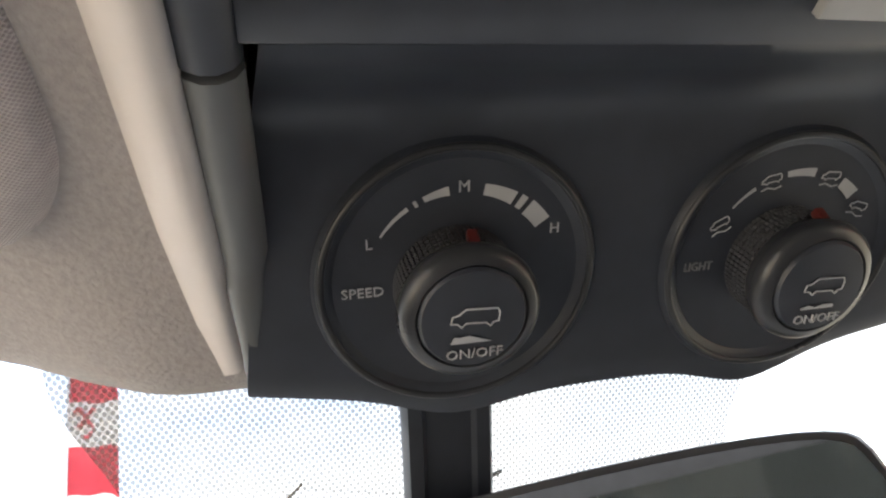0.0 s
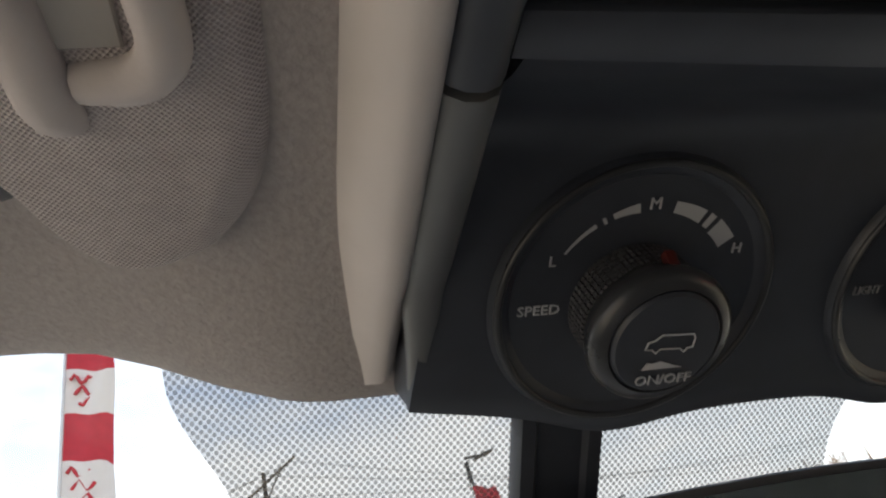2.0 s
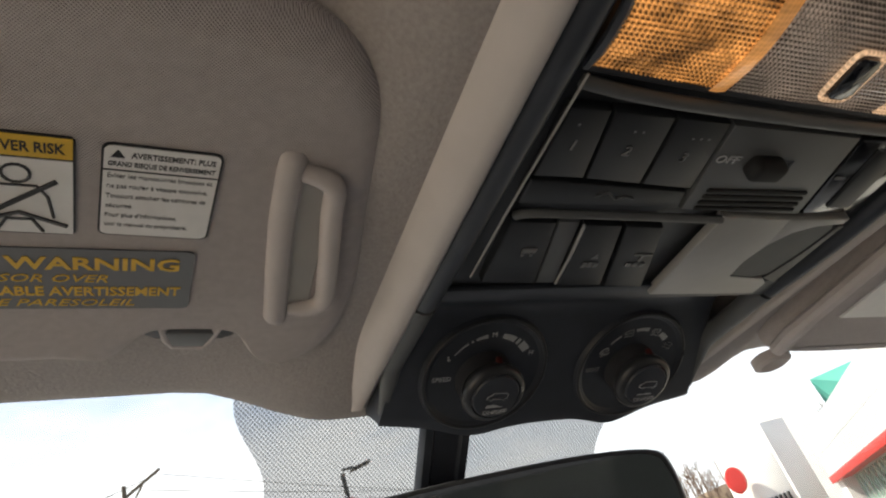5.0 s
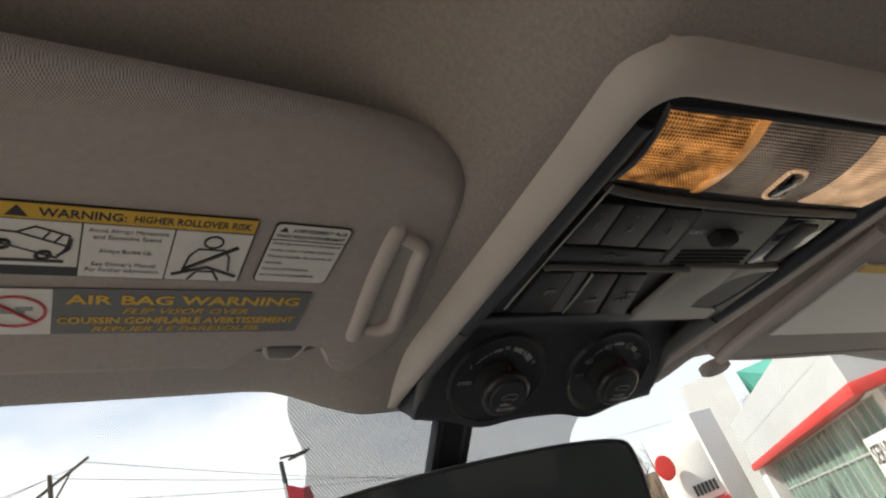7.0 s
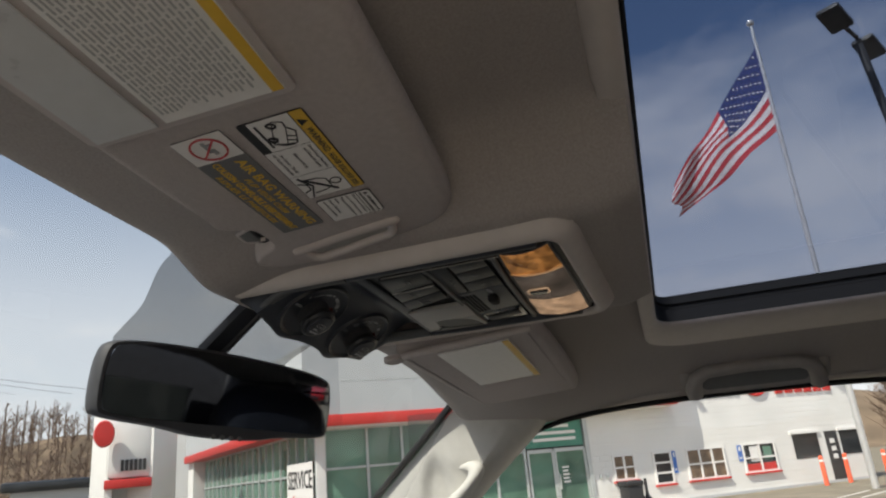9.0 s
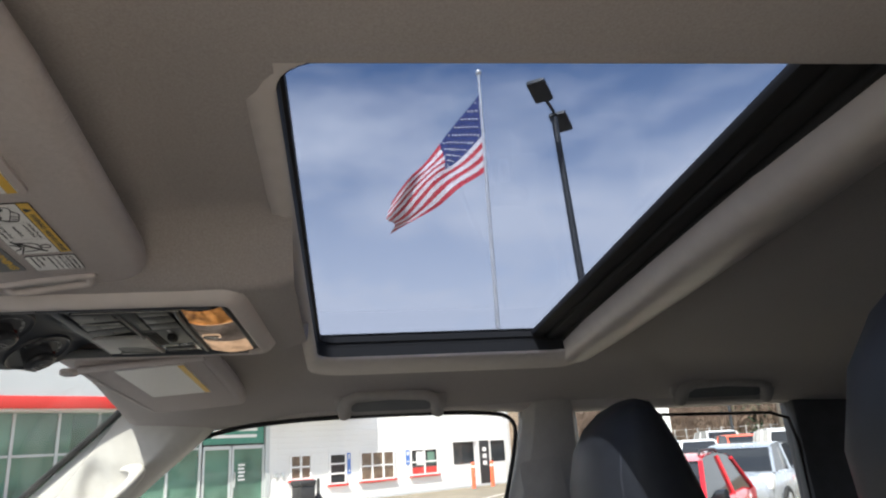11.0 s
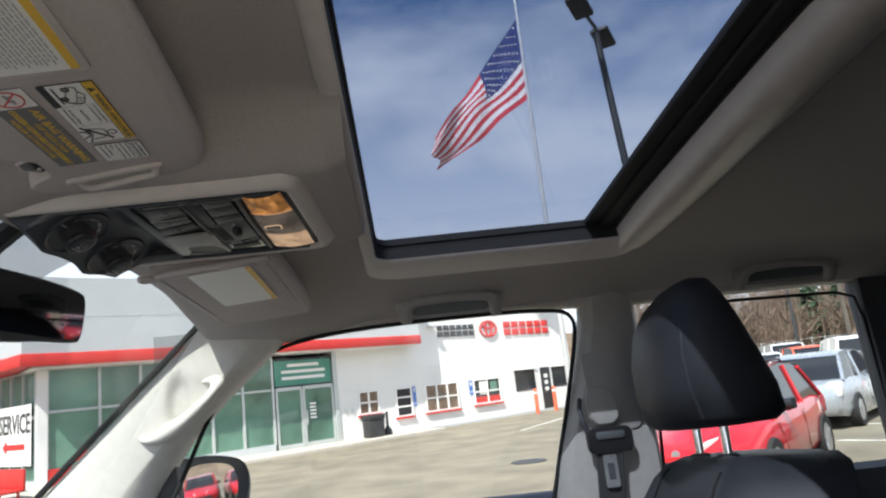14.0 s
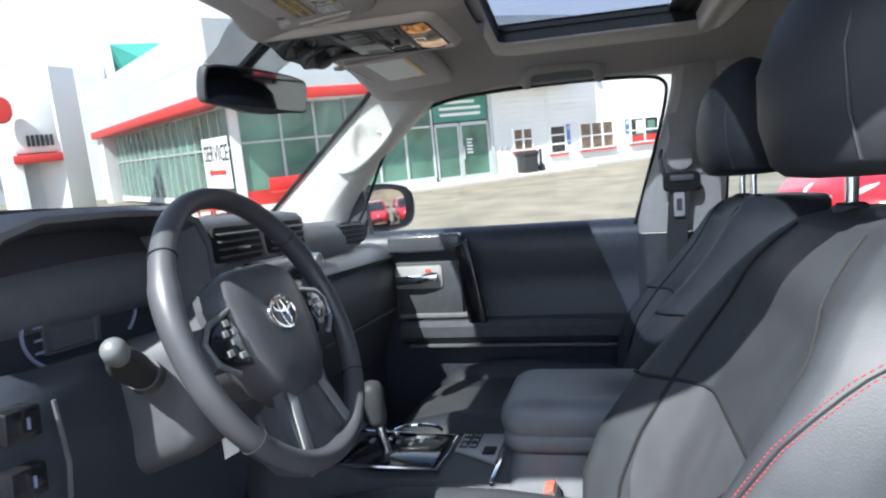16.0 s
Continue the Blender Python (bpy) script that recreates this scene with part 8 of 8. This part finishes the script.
def lot_lamp(base, height, yaw, double=True, s=1.0, reach=(0.50, 0.85), foot=None):
    ob = thing("lot_lamp", "dark lot lamp post with flat lamp heads", "street lamp", tuple(base), group="lot lamps")
    bm = bmesh.new()
    low = foot or base
    tube(bm, [low, low + Vector((0, 0, 0.30)), low + Vector((0, 0, 0.31)), base + Vector((0, 0, height))], [0.15 * s, 0.15 * s, 0.080 * s, 0.060 * s], 12)
    part("post", bm, "pole_dark", ob)
    for sg in ((-1, 1) if double else (1,)):
        H = Matrix.Translation(base + Vector((0, 0, height + (0.10 if sg < 0 else 0.14)))) @ Matrix.Rotation(radians(yaw), 4, "Z")
        bm = bmesh.new()
        far = reach[0 if sg < 0 else 1] * s
        tube(bm, [H @ Vector((0, 0, 0)), H @ Vector((sg * (far - 0.2 * s), 0, 0.04))], 0.035 * s, 8)
        part("arm", bm, "pole_dark", ob)
        bm = bmesh.new()
        slab(bm, rounded(-0.28 * s, -0.17 * s, 0.28 * s, 0.17 * s, 0.03), 0.07, 0.015, 2, H @ Matrix.Translation((sg * far, 0, 0.0)) @ Matrix.Rotation(radians(-14), 4, "Y"))
        hd = part("lamp_head", bm, "pole_dark", ob, "flat dark lamp head")
        part("lamp_lens", boxed((-0.2 * s, -0.12 * s, -0.012), (0.2 * s, 0.12 * s, -0.002), 0, 1, H @ Matrix.Translation((sg * far, 0, 0.0)) @ Matrix.Rotation(radians(-14), 4, "Y")), "pole_dark", hd)
    return ob
lot_lamp(Vector((-0.57, -0.28, 0)) + Vector((0.9620, -0.2740, 0)) * 12.2, 7.75, 150, foot=Vector((-0.57, -0.28, 0)) + Vector((0.9524, -0.3052, 0)) * 12.2)
lot_lamp(polar(0.885, -0.442, 40), 7.6, 60)
FRONT0 = Vector((-0.15, -0.22, 0))
for ax, ay, d, h, yw in ((0.2512, 0.9679, 26, 8.85, 8), (0.405, 0.914, 36, 7.5, 8), (0.470, 0.883, 46, 6.6, 8)):
    lot_lamp(FRONT0 + Vector((ax, ay, 0)) * d, h, yw, False, s=1.4, reach=(0.5, 0.55))


def banner_flag(base, height, w, h, label, right=Vector((1, 0.1, 0)), name="banner_flag"):
    ob = thing(name, label, "banner", tuple(base), group="red banners")
    bm = bmesh.new()
    tube(bm, [base, base + Vector((0, 0, height + 0.1))], [0.05, 0.03], 10)
    part("mast", bm, "pole_light", ob)
    n = 5
    for k in range(n):
        bm = bmesh.new()
        def bp_(u, v):
            q = base + Vector((0, 0, height - h * v)) + right.normalized() * (w * u * (1 - 0.25 * abs(v - 0.5)))
            return q + Vector((0.06 * math.sin(9 * v) * u, 0.15 * math.sin(5 * u + 4 * v) * u, -0.25 * w * u * u + 0.10 * math.sin(7 * u + 3 * v) * u))
        sheet(bm, bp_, steps(0, 1, 8), steps(k / n, (k + 1) / n, 3))
        part("cloth", bm, "flag_red" if k % 2 == 0 else "flag_white", ob, smooth=80)
    for k in range(1, n, 2):  # red brushed strokes on the white fields
        for j in range(3):
            v = (k + 0.25 + 0.25 * j) / n
            q0 = [base + Vector((0, 0, height - h * (v + 0.02 * math.sin(20 * u + 3 * j)))) + right.normalized() * (w * u * 0.9) + Vector((0, -0.03, -0.25 * w * u * u)) for u in steps(0.15 + 0.1 * j, 0.6 + 0.1 * j, 6)]
            part("brush_stroke", tube(bmesh.new(), q0, 0.035, 5), "flag_red", ob, "red brushed stroke")
    return ob
banner_flag(Vector((0.08, 0, 0)) + Vector((-0.292, 0.956, 0)) * 13, 9.5, 0.88, 4.4, "red and white striped advertising banner on a pole")
banner_flag(FRONT0 + Vector((0.2500, 0.9682, 0)) * 25.8, 7.9, 0.95, 3.0, "red and white striped advertising banner on a pole")
sg_ = thing("pylon_sign", "white pylon sign with a red oval badge", "sign", tuple((FRONT0 + Vector((0.327, 0.945, 0)) * 60)))
pp = (FRONT0 + Vector((0.327, 0.945, 0)) * 60)
part("sign_face", boxed((-1.7, -0.2, 7.6), (1.7, 0.2, 12.7), 0.3, 3, Matrix.Translation(pp)), "label_white", sg_)
bm = bmesh.new()
for rx, rz, dz in ((1.3, 0.9, 0), (0.42, 0.9, 0), (0.85, 0.4, 0.45)):
    tube(bm, [pp + Vector((rx * math.cos(a), -0.25, 10.3 + dz + rz * math.sin(a))) for a in steps(0, 2 * math.pi, 24)[:-1]], 0.16, 6, True)
part("badge", bm, "red_paint", sg_, "red oval badge")
bm = bmesh.new()
tube(bm, [pp, pp + Vector((0, 0, 7.7))], 0.35, 10)
part("post", bm, "white_wall", sg_)

up = thing("utility_pole", "weathered wooden utility pole with a crossarm", "utility pole", tuple((FRONT0 + Vector((-0.033, 1.0, 0)) * 48)))
ub = (FRONT0 + Vector((-0.033, 1.0, 0)) * 48)
bm = bmesh.new()
tube(bm, [ub, ub + Vector((0, 0, 17.6))], [0.22, 0.14], 10)
part("post", bm, "wood_pole", up)
bm = bmesh.new()
tube(bm, [ub + Vector((-1.5, 0.5, 16.0)), ub + Vector((2.2, -0.6, 18.1))], 0.10, 8)
tube(bm, [ub + Vector((-0.2, 0, 15.3)), ub + Vector((1.2, -0.4, 17.5))], 0.06, 8)
part("crossarm", bm, "wood_pole", up)
for i, (dx, dz) in enumerate(((-1.4, 16.2), (0.0, 17.4), (2.0, 18.0))):
    bm = bmesh.new()
    a, b = ub + Vector((dx, 0, dz)), ub + Vector((-60 + 4 * i, 8 + 9 * i, 14.5 + i))
    tube(bm, [a.lerp(b, k / 12) - Vector((0, 0, 1.8 * math.sin(math.pi * k / 12))) for k in range(13)], 0.02, 4)
    part("cable", bm, "pole_dark", up)
    bm = bmesh.new()
    b = ub + Vector((60, 10 + 9 * i, 13 + i))
    tube(bm, [a.lerp(b, k / 12) - Vector((0, 0, 1.8 * math.sin(math.pi * k / 12))) for k in range(13)], 0.02, 4)
    part("cable", bm, "pole_dark", up)
wp = thing("utility_pole", "weathered wooden utility pole behind the parked cars", "utility pole", tuple(polar(0.862, -0.507, 60)))
wb = polar(0.866, -0.500, 60)
bm = bmesh.new()
tube(bm, [wb, wb + Vector((0, 0, 10.5))], [0.2, 0.13], 10)
part("post", bm, "wood_pole", wp)


# ---- parked vehicles ----
def vehicle(name, label, paint, base, heading, length=4.4, width=1.78, height=1.48, boxy=0.0, scoop=False, rails=False, group="parked cars"):
    """A car at base (middle of its floor), whose nose points along heading (degrees from +x)."""
    ob = thing(name, label, "car", tuple(base), group=group)
    T = Matrix.Translation(base) @ Matrix.Rotation(radians(heading), 4, "Z")
    L, W, H = length / 2, width / 2, height
    belt = 0.60 * H
    # stations from nose to tail: x, sill height, belt height, half width
    st = [(L, 0.34, 0.52, 0.62), (L - 0.10, 0.24, 0.60, 0.80), (L - 0.35, 0.20, 0.66, 0.93), (L - 0.80, 0.19, belt - 0.06, 0.985), (L - 1.25, 0.19, belt, 1.0), (0.35, 0.19, belt + 0.02, 1.0), (-0.6, 0.19, belt + 0.04, 1.0), (-L + 0.9, 0.20, belt + 0.06, 0.985), (-L + 0.35, 0.24, belt + 0.06, 0.93), (-L + 0.08, 0.30, belt - 0.02, 0.84), (-L, 0.38, belt - 0.22, 0.74)]
    rings = []
    for x, lo, hi, k in st:
        w = W * k
        rings.append([T @ Vector(p) for p in ((x, w * 0.90, lo), (x, w, lo + 0.16), (x, w, (lo + hi) / 2 + 0.05), (x, w * 0.965, hi - 0.05), (x, w * 0.90, hi), (x, 0, hi + (0.035 if x > 0.4 else 0.0)), (x, -w * 0.90, hi), (x, -w * 0.965, hi - 0.05), (x, -w, (lo + hi) / 2 + 0.05), (x, -w, lo + 0.16), (x, -w * 0.90, lo))])
    bm = bmesh.new()
    loft(bm, rings, True, True)
    body = part("body", bm, paint, ob, "painted car body", smooth=45)
    # greenhouse: roof in paint, glass round it
    f0, f1 = L - 1.30 + 0.1 * boxy, L - 2.05 + 0.45 * boxy
    r1, r0 = -L + 1.05 - 0.55 * boxy, -L + 0.35 - 0.12 * boxy
    zr = H
    wb, wr = W * 0.90, W * (0.70 + 0.06 * boxy)
    bm = bmesh.new()
    prof = [(f0, belt - 0.01), (f1 + 0.12, zr - 0.09), (f1 - 0.25, zr - 0.025), ((f1 + r1) / 2, zr), (r1 + 0.1, zr - 0.04), (r1 - 0.10, zr - 0.10), (r0, belt + 0.03)]
    def half(z):
        return wb + (wr - wb) * (z - belt) / (zr - belt)
    loft(bm, [[T @ Vector((x, y, z)) for y in (half(z), half(z) * 0.5, 0, -half(z) * 0.5, -half(z))] for x, z in prof], False, False)
    for sy in (1, -1):
        add(bm, [T @ Vector((x, sy * half(z), z)) for x, z in prof], [tuple(range(len(prof)))])
    part("glasshouse", merged(bm), "car_glass", ob, "dark car glass", smooth=40)
    bm = bmesh.new()
    loft(bm, [[T @ Vector((x, y, z + 0.012)) for y in (half(z) + 0.01, half(z) * 0.97, half(z) * 0.5, 0, -half(z) * 0.5, -half(z) * 0.97, -half(z) - 0.01)] for x, z in prof[1:6]], False, False)
    part("roof", bm, paint, ob, "painted roof")
    for sy in (1, -1):
        for a, b in ((prof[0], prof[1]), (prof[5], prof[6]), (((f1 + r1) / 2 - 0.1, belt), ((f1 + r1) / 2 - 0.05, zr - 0.04))):
            bm = bmesh.new()
            tube(bm, [T @ Vector((a[0], sy * (half(a[1]) + 0.004), a[1])), T @ Vector((b[0], sy * (half(b[1]) + 0.004), b[1]))], 0.035, 6)
            part("pillar", bm, paint, ob)
        bm = bmesh.new()
        tube(bm, [T @ Vector((f0 - 0.28, sy * (wb + 0.02), belt + 0.04)), T @ Vector((f0 - 0.28, sy * (wb + 0.10), belt + 0.08)), T @ Vector((f0 - 0.26, sy * (wb + 0.22), belt + 0.10))], [0.03, 0.08, 0.07], 10)
        part("side_mirror", bm, "car_glass" if paint == "car_red" else paint, ob)
        bm = bmesh.new()
        slab(bm, [(L - 0.62, 0.62), (L - 0.16, 0.56), (L - 0.10, 0.64), (L - 0.30, 0.70), (L - 0.64, 0.72)], 0.03, 0.008, 1, T @ Matrix.Translation((0, sy * (W * 0.925), 0)) @ Matrix.Rotation(radians(-sy * 12), 4, "Z") @ Matrix(((1, 0, 0, 0.16), (0, 0, sy, -0.10 * sy), (0, 1, 0, 0), (0, 0, 0, 1))))
        part("headlight", bm, "label_white", ob, "clear headlight")
        bm = bmesh.new()
        box(bm, (-L + 0.05, min(sy * W * 0.62, sy * W * 0.90), belt - 0.26), (-L + 0.32, max(sy * W * 0.62, sy * W * 0.90), belt + 0.02), 0.04, 2, T)
        part("tail_light", bm, "label_red" if paint != "car_silver" else "label_white", ob, "tail light")
        for x in (L - 0.86, -L + 0.82):
            bm = bmesh.new()
            lathe(bm, [(0.20, -0.02), (0.315, -0.02), (0.325, 0.0), (0.325, 0.16), (0.31, 0.19), (0.22, 0.19), (0.20, 0.17)], 28, T @ Matrix.Translation((x, sy * (W - 0.17), 0.325)) @ Matrix.Rotation(radians(-90 * sy), 4, "X"))
            wh = part("wheel", bm, "tyre", ob, "black tyre")
            bm = bmesh.new()
            lathe(bm, [(0.215, 0.172), (0.205, 0.188), (0.05, 0.165), (0.001, 0.168)], 28, T @ Matrix.Translation((x, sy * (W - 0.17), 0.325)) @ Matrix.Rotation(radians(-90 * sy), 4, "X"))
            for i in range(5):
                box(bm, (0.03, -0.025, 0.170), (0.205, 0.025, 0.190), 0.005, 1, T @ Matrix.Translation((x, sy * (W - 0.17), 0.325)) @ Matrix.Rotation(radians(-90 * sy), 4, "X") @ Matrix.Rotation(radians(72 * i), 4, "Z"))
            part("rim", bm, "silver", wh, "alloy rim")
        for a, b in (((0.9, belt - 0.1), (0.62, 0.3)), ((-0.35, belt - 0.05), (-0.35, 0.3))):
            bm = bmesh.new()
            tube(bm, [T @ Vector((a[0], sy * (W * 0.985 + 0.004), a[1])), T @ Vector((b[0], sy * (W + 0.004), b[1]))], 0.005, 4)
            part("door_gap", bm, "seam", ob)
    part("grille", boxed((L - 0.10, -0.55, 0.30), (L + 0.012, 0.55, 0.50), 0.03, 2, T), "car_glass", ob, "dark grille")
    part("rear_plate", boxed((-L - 0.012, -0.26, 0.62), (-L + 0.06, 0.26, 0.76), 0.01, 1, T), "label_white", ob)
    if scoop:
        bm = bmesh.new()
        loft(bm, [[T @ Vector((x, y, z)) for y, z in ((-w, belt - 0.03), (-w * 0.9, belt + h), (w * 0.9, belt + h), (w, belt - 0.03))] for x, w, h in ((f0 - 0.05, 0.30, 0.035), (f0 + 0.25, 0.34, 0.055), (f0 + 0.42, 0.34, 0.035))], True, True)
        sc = part("bonnet_scoop", bm, paint, ob, "bonnet scoop")
        part("scoop_mouth", boxed((f0 + 0.40, -0.30, belt - 0.02), (f0 + 0.435, 0.30, belt + 0.028), 0.01, 1, T), "car_glass", sc)
        bm = bmesh.new()
        lathe(bm, [(0.055, 0), (0.05, 0.02), (0.001, 0.022)], 16, T @ Matrix.Translation((L - 0.03, 0, 0.575)) @ Matrix.Rotation(radians(90), 4, "Y"))
        part("badge", bm, "silver", ob)
    if rails:
        for sy in (1, -1):
            bm = bmesh.new()
            tube(bm, [T @ Vector((f1 - 0.25, sy * wr * 0.86, zr - 0.02)), T @ Vector((f1 - 0.35, sy * wr * 0.86, zr + 0.05)), T @ Vector((r1 + 0.3, sy * wr * 0.86, zr + 0.05)), T @ Vector((r1 + 0.2, sy * wr * 0.86, zr - 0.02))], 0.02, 6)
            part("roof_rail", bm, "sign_black", ob, "black roof rail")
    return ob


ROW = Vector((0.816, -0.577, 0))   # the line along which the near cars are parked
LEFT = Vector((0.577, 0.816, 0))
A = math.degrees(math.atan2(ROW.y, ROW.x))
p_red = Vector((9.46, -4.12, 0))
vehicle("parked_car", "red hatchback with a bonnet scoop parked on the lot", "car_red", p_red, 140.0, 4.25, 1.77, 1.47, 0.25, True, True)
p_sil = Vector((15.0, -8.55, 0))
vehicle("parked_car", "silver hatchback parked on the lot", "car_silver", p_sil, -43.0, 4.48, 1.74, 1.49, 0.2)
vehicle("parked_car", "white people carrier parked beyond the silver car", "car_white", polar(0.866, -0.500, 21.5), A + 14, 4.8, 1.88, 1.78, 0.8)
vehicle("parked_car", "pale blue car parked near the driver's seat window", "car_silver", polar(0.80, -0.60, 12.0), A + 180, 4.4, 1.78, 1.46, 0.2)
for ax, ay, d, hd, paint, h, bx, lab in ((0.914, -0.405, 33, 160, "car_white", 1.5, 0.2, "white car in the far row"), (0.903, -0.430, 38, 170, "car_white", 1.85, 0.6, "white pickup in the far row"), (0.893, -0.450, 36, 175, "bollard", 1.6, 0.4, "orange vehicle in the far row"), (0.872, -0.489, 50, 178, "car_white", 1.7, 0.7, "white sport utility car on the far slope"), (0.857, -0.516, 34, 150, "car_white", 1.7, 0.6, "white van-like car in the far row"), (0.840, -0.542, 46, 150, "car_silver", 1.5, 0.3, "grey car in the far row"), (0.930, -0.367, 36, 170, "car_white", 1.5, 0.2, "white car in the far row")):
    vehicle("parked_car", lab, paint, polar(ax, ay, d), hd, 4.6, 1.82, h, bx, group="far row of cars")
# two red cars behind, which the outside mirror shows
vehicle("parked_car", "red saloon parked behind, seen in the door mirror", "car_red", Vector((20.6, -34.6, 0)), 112, 4.6, 1.82, 1.46, 0.1)
vehicle("parked_car", "red hatchback parked behind, seen in the door mirror", "car_red", Vector((18.7, -35.8, 0)), 118, 4.5, 1.82, 1.55, 0.3)

# wire fence behind the far row
fence = thing("fence", "pale chain-link fence behind the far cars", "fence", tuple(polar(0.9, -0.44, 66)))
fa, fb = polar(0.955, -0.30, 62), polar(0.79, -0.61, 62)
for k in range(25):
    q = fa.lerp(fb, k / 24)
    bm = bmesh.new()
    tube(bm, [q, q + Vector((0, 0, 2.2))], 0.03, 6)
    part("post", bm, "pole_light", fence)
for z in (0.6, 1.1, 1.6, 2.1):
    bm = bmesh.new()
    tube(bm, [fa + Vector((0, 0, z)), fb + Vector((0, 0, z))], 0.012, 4)
    part("wire", bm, "pole_light", fence)

# ---- hills and bare woods ----
def ridge(name, label, d, h0, az0, az1, seed, mat="hill"):
    bm = bmesh.new()
    rnd = random.Random(seed)
    ph = [rnd.uniform(0, 6) for _ in range(4)]
    def f(az, t):
        a = radians(az)
        r = d + 60 * t
        h = h0 * (1 + 0.22 * math.sin(a * 7 + ph[0]) + 0.10 * math.sin(a * 17 + ph[1]) + 0.05 * math.sin(a * 41 + ph[2]))
        return (r * math.cos(a), r * math.sin(a), -1.0 + (h + 1) * smooth01(0, 1, t))
    sheet(bm, f, steps(az0, az1, int(abs(az1 - az0) / 1.5)), steps(0, 1, 8))
    return single(name, bm, mat, label, "hill", kind="structure")
ridge("backdrop_hill", "brown wooded hillside in early spring", 95, 9.0, -62, -8, 3)
ridge("backdrop_hill", "brown wooded hillside in early spring", 150, 20.0, 36, 120, 5)
ridge("backdrop_hill", "low brown hills all round", 260, 14.0, -180, -62, 7)
ridge("backdrop_hill", "low brown hills all round", 260, 14.0, 120, 180, 8)


def woods(name, label, d0, d1, az0, az1, n, h, seed, ground):
    """Bare trees, each a trunk with forking twigs, in one mesh."""
    rnd = random.Random(seed)
    verts, faces = [], []
    def stick(a, b, r0, r1):
        d = (b - a)
        u = d.orthogonal().normalized()
        w = d.cross(u).normalized()
        i = len(verts)
        for p, r in ((a, r0), (b, r1)):
            for k in range(3):
                t = 2.094 * k
                verts.append(tuple(p + (u * math.cos(t) + w * math.sin(t)) * r))
        for k in range(3):
            faces.append((i + k, i + (k + 1) % 3, i + 3 + (k + 1) % 3, i + 3 + k))
    for _ in range(n):
        az, d = radians(rnd.uniform(az0, az1)), rnd.uniform(d0, d1)
        x, y = d * math.cos(az), d * math.sin(az)
        z = ground(math.degrees(az), d)
        hh = h * rnd.uniform(0.6, 1.15)
        top = Vector((x + rnd.uniform(-0.4, 0.4), y + rnd.uniform(-0.4, 0.4), z + hh))
        root = Vector((x, y, z - 0.5))
        stick(root, top, 0.022 * hh, 0.006 * hh)
        for _ in range(9):
            t = rnd.uniform(0.25, 0.95)
            p = root.lerp(top, t)
            a = rnd.uniform(0, 6.28)
            ln = hh * (1.05 - t) * rnd.uniform(0.35, 0.6)
            q = p + Vector((math.cos(a) * ln * 0.7, math.sin(a) * ln * 0.7, ln * 0.75))
            stick(p, q, 0.008 * hh, 0.004 * hh)
            for _ in range(4):
                e = p.lerp(q, rnd.uniform(0.4, 1))
                a2 = rnd.uniform(0, 6.28)
                l2 = ln * rnd.uniform(0.35, 0.6)
                stick(e, e + Vector((math.cos(a2) * l2 * 0.7, math.sin(a2) * l2 * 0.7, l2 * 0.6)), 0.005 * hh, 0.0025 * hh)
    me = bpy.data.meshes.new(name)
    me.from_pydata(verts, [], faces)
    me.materials.append(M["bark"])
    return tagged(new(name, me), label, "trees", kind="stuff")


def slope(d0, h0):
    return lambda az, d: (h0 + 1) * 0.9 * smooth01(d0, d0 + 60, d) - 1.0
woods("bare_trees", "bare grey-brown trees on the hillside", 74, 150, -46, -12, 1100, 8.5, 11, slope(95, 9.0))
woods("bare_trees", "bare grey-brown trees on the hillside", 135, 210, 36, 82, 900, 10, 12, slope(150, 20.0))


def evergreen(base, h, seed):
    ob = thing("pine_tree", "dark evergreen tree among the bare woods", "tree", tuple(base), group="evergreens")
    rnd = random.Random(seed)
    bm = bmesh.new()
    tube(bm, [base, base + Vector((0, 0, h))], [h * 0.02, 0.03], 8)
    part("trunk", bm, "bark", ob)
    bm = bmesh.new()
    for i in range(420):
        t = rnd.uniform(0.12, 1.0)
        a = rnd.uniform(0, 6.28)
        r = h * 0.24 * (1 - t) ** 0.8 * rnd.uniform(0.3, 1.15)
        c = base + Vector((r * math.cos(a), r * math.sin(a), h * t - 0.25 * r))
        s_ = h * 0.035 * rnd.uniform(0.6, 1.4)
        n = Vector((math.cos(a), math.sin(a), -0.4)) * s_ * 1.6
        sd_ = Vector((-math.sin(a), math.cos(a), 0)) * s_ * 0.7
        add(bm, [c - n * 0.5 + sd_, c - n * 0.5 - sd_, c + n, c + Vector((0, 0, s_ * 0.5))], [(0, 1, 2), (0, 2, 3), (2, 1, 3)])
    part("crown", bm, "evergreen", ob, "ragged dark green crown", smooth=10)
for ax, ay, d, h, s_ in ((0.884, -0.467, 88, 11, 1), (0.868, -0.497, 92, 9, 2), (0.850, -0.527, 90, 10, 3), (0.895, -0.446, 96, 7, 4)):
    evergreen(polar(ax, ay, d), h, s_)
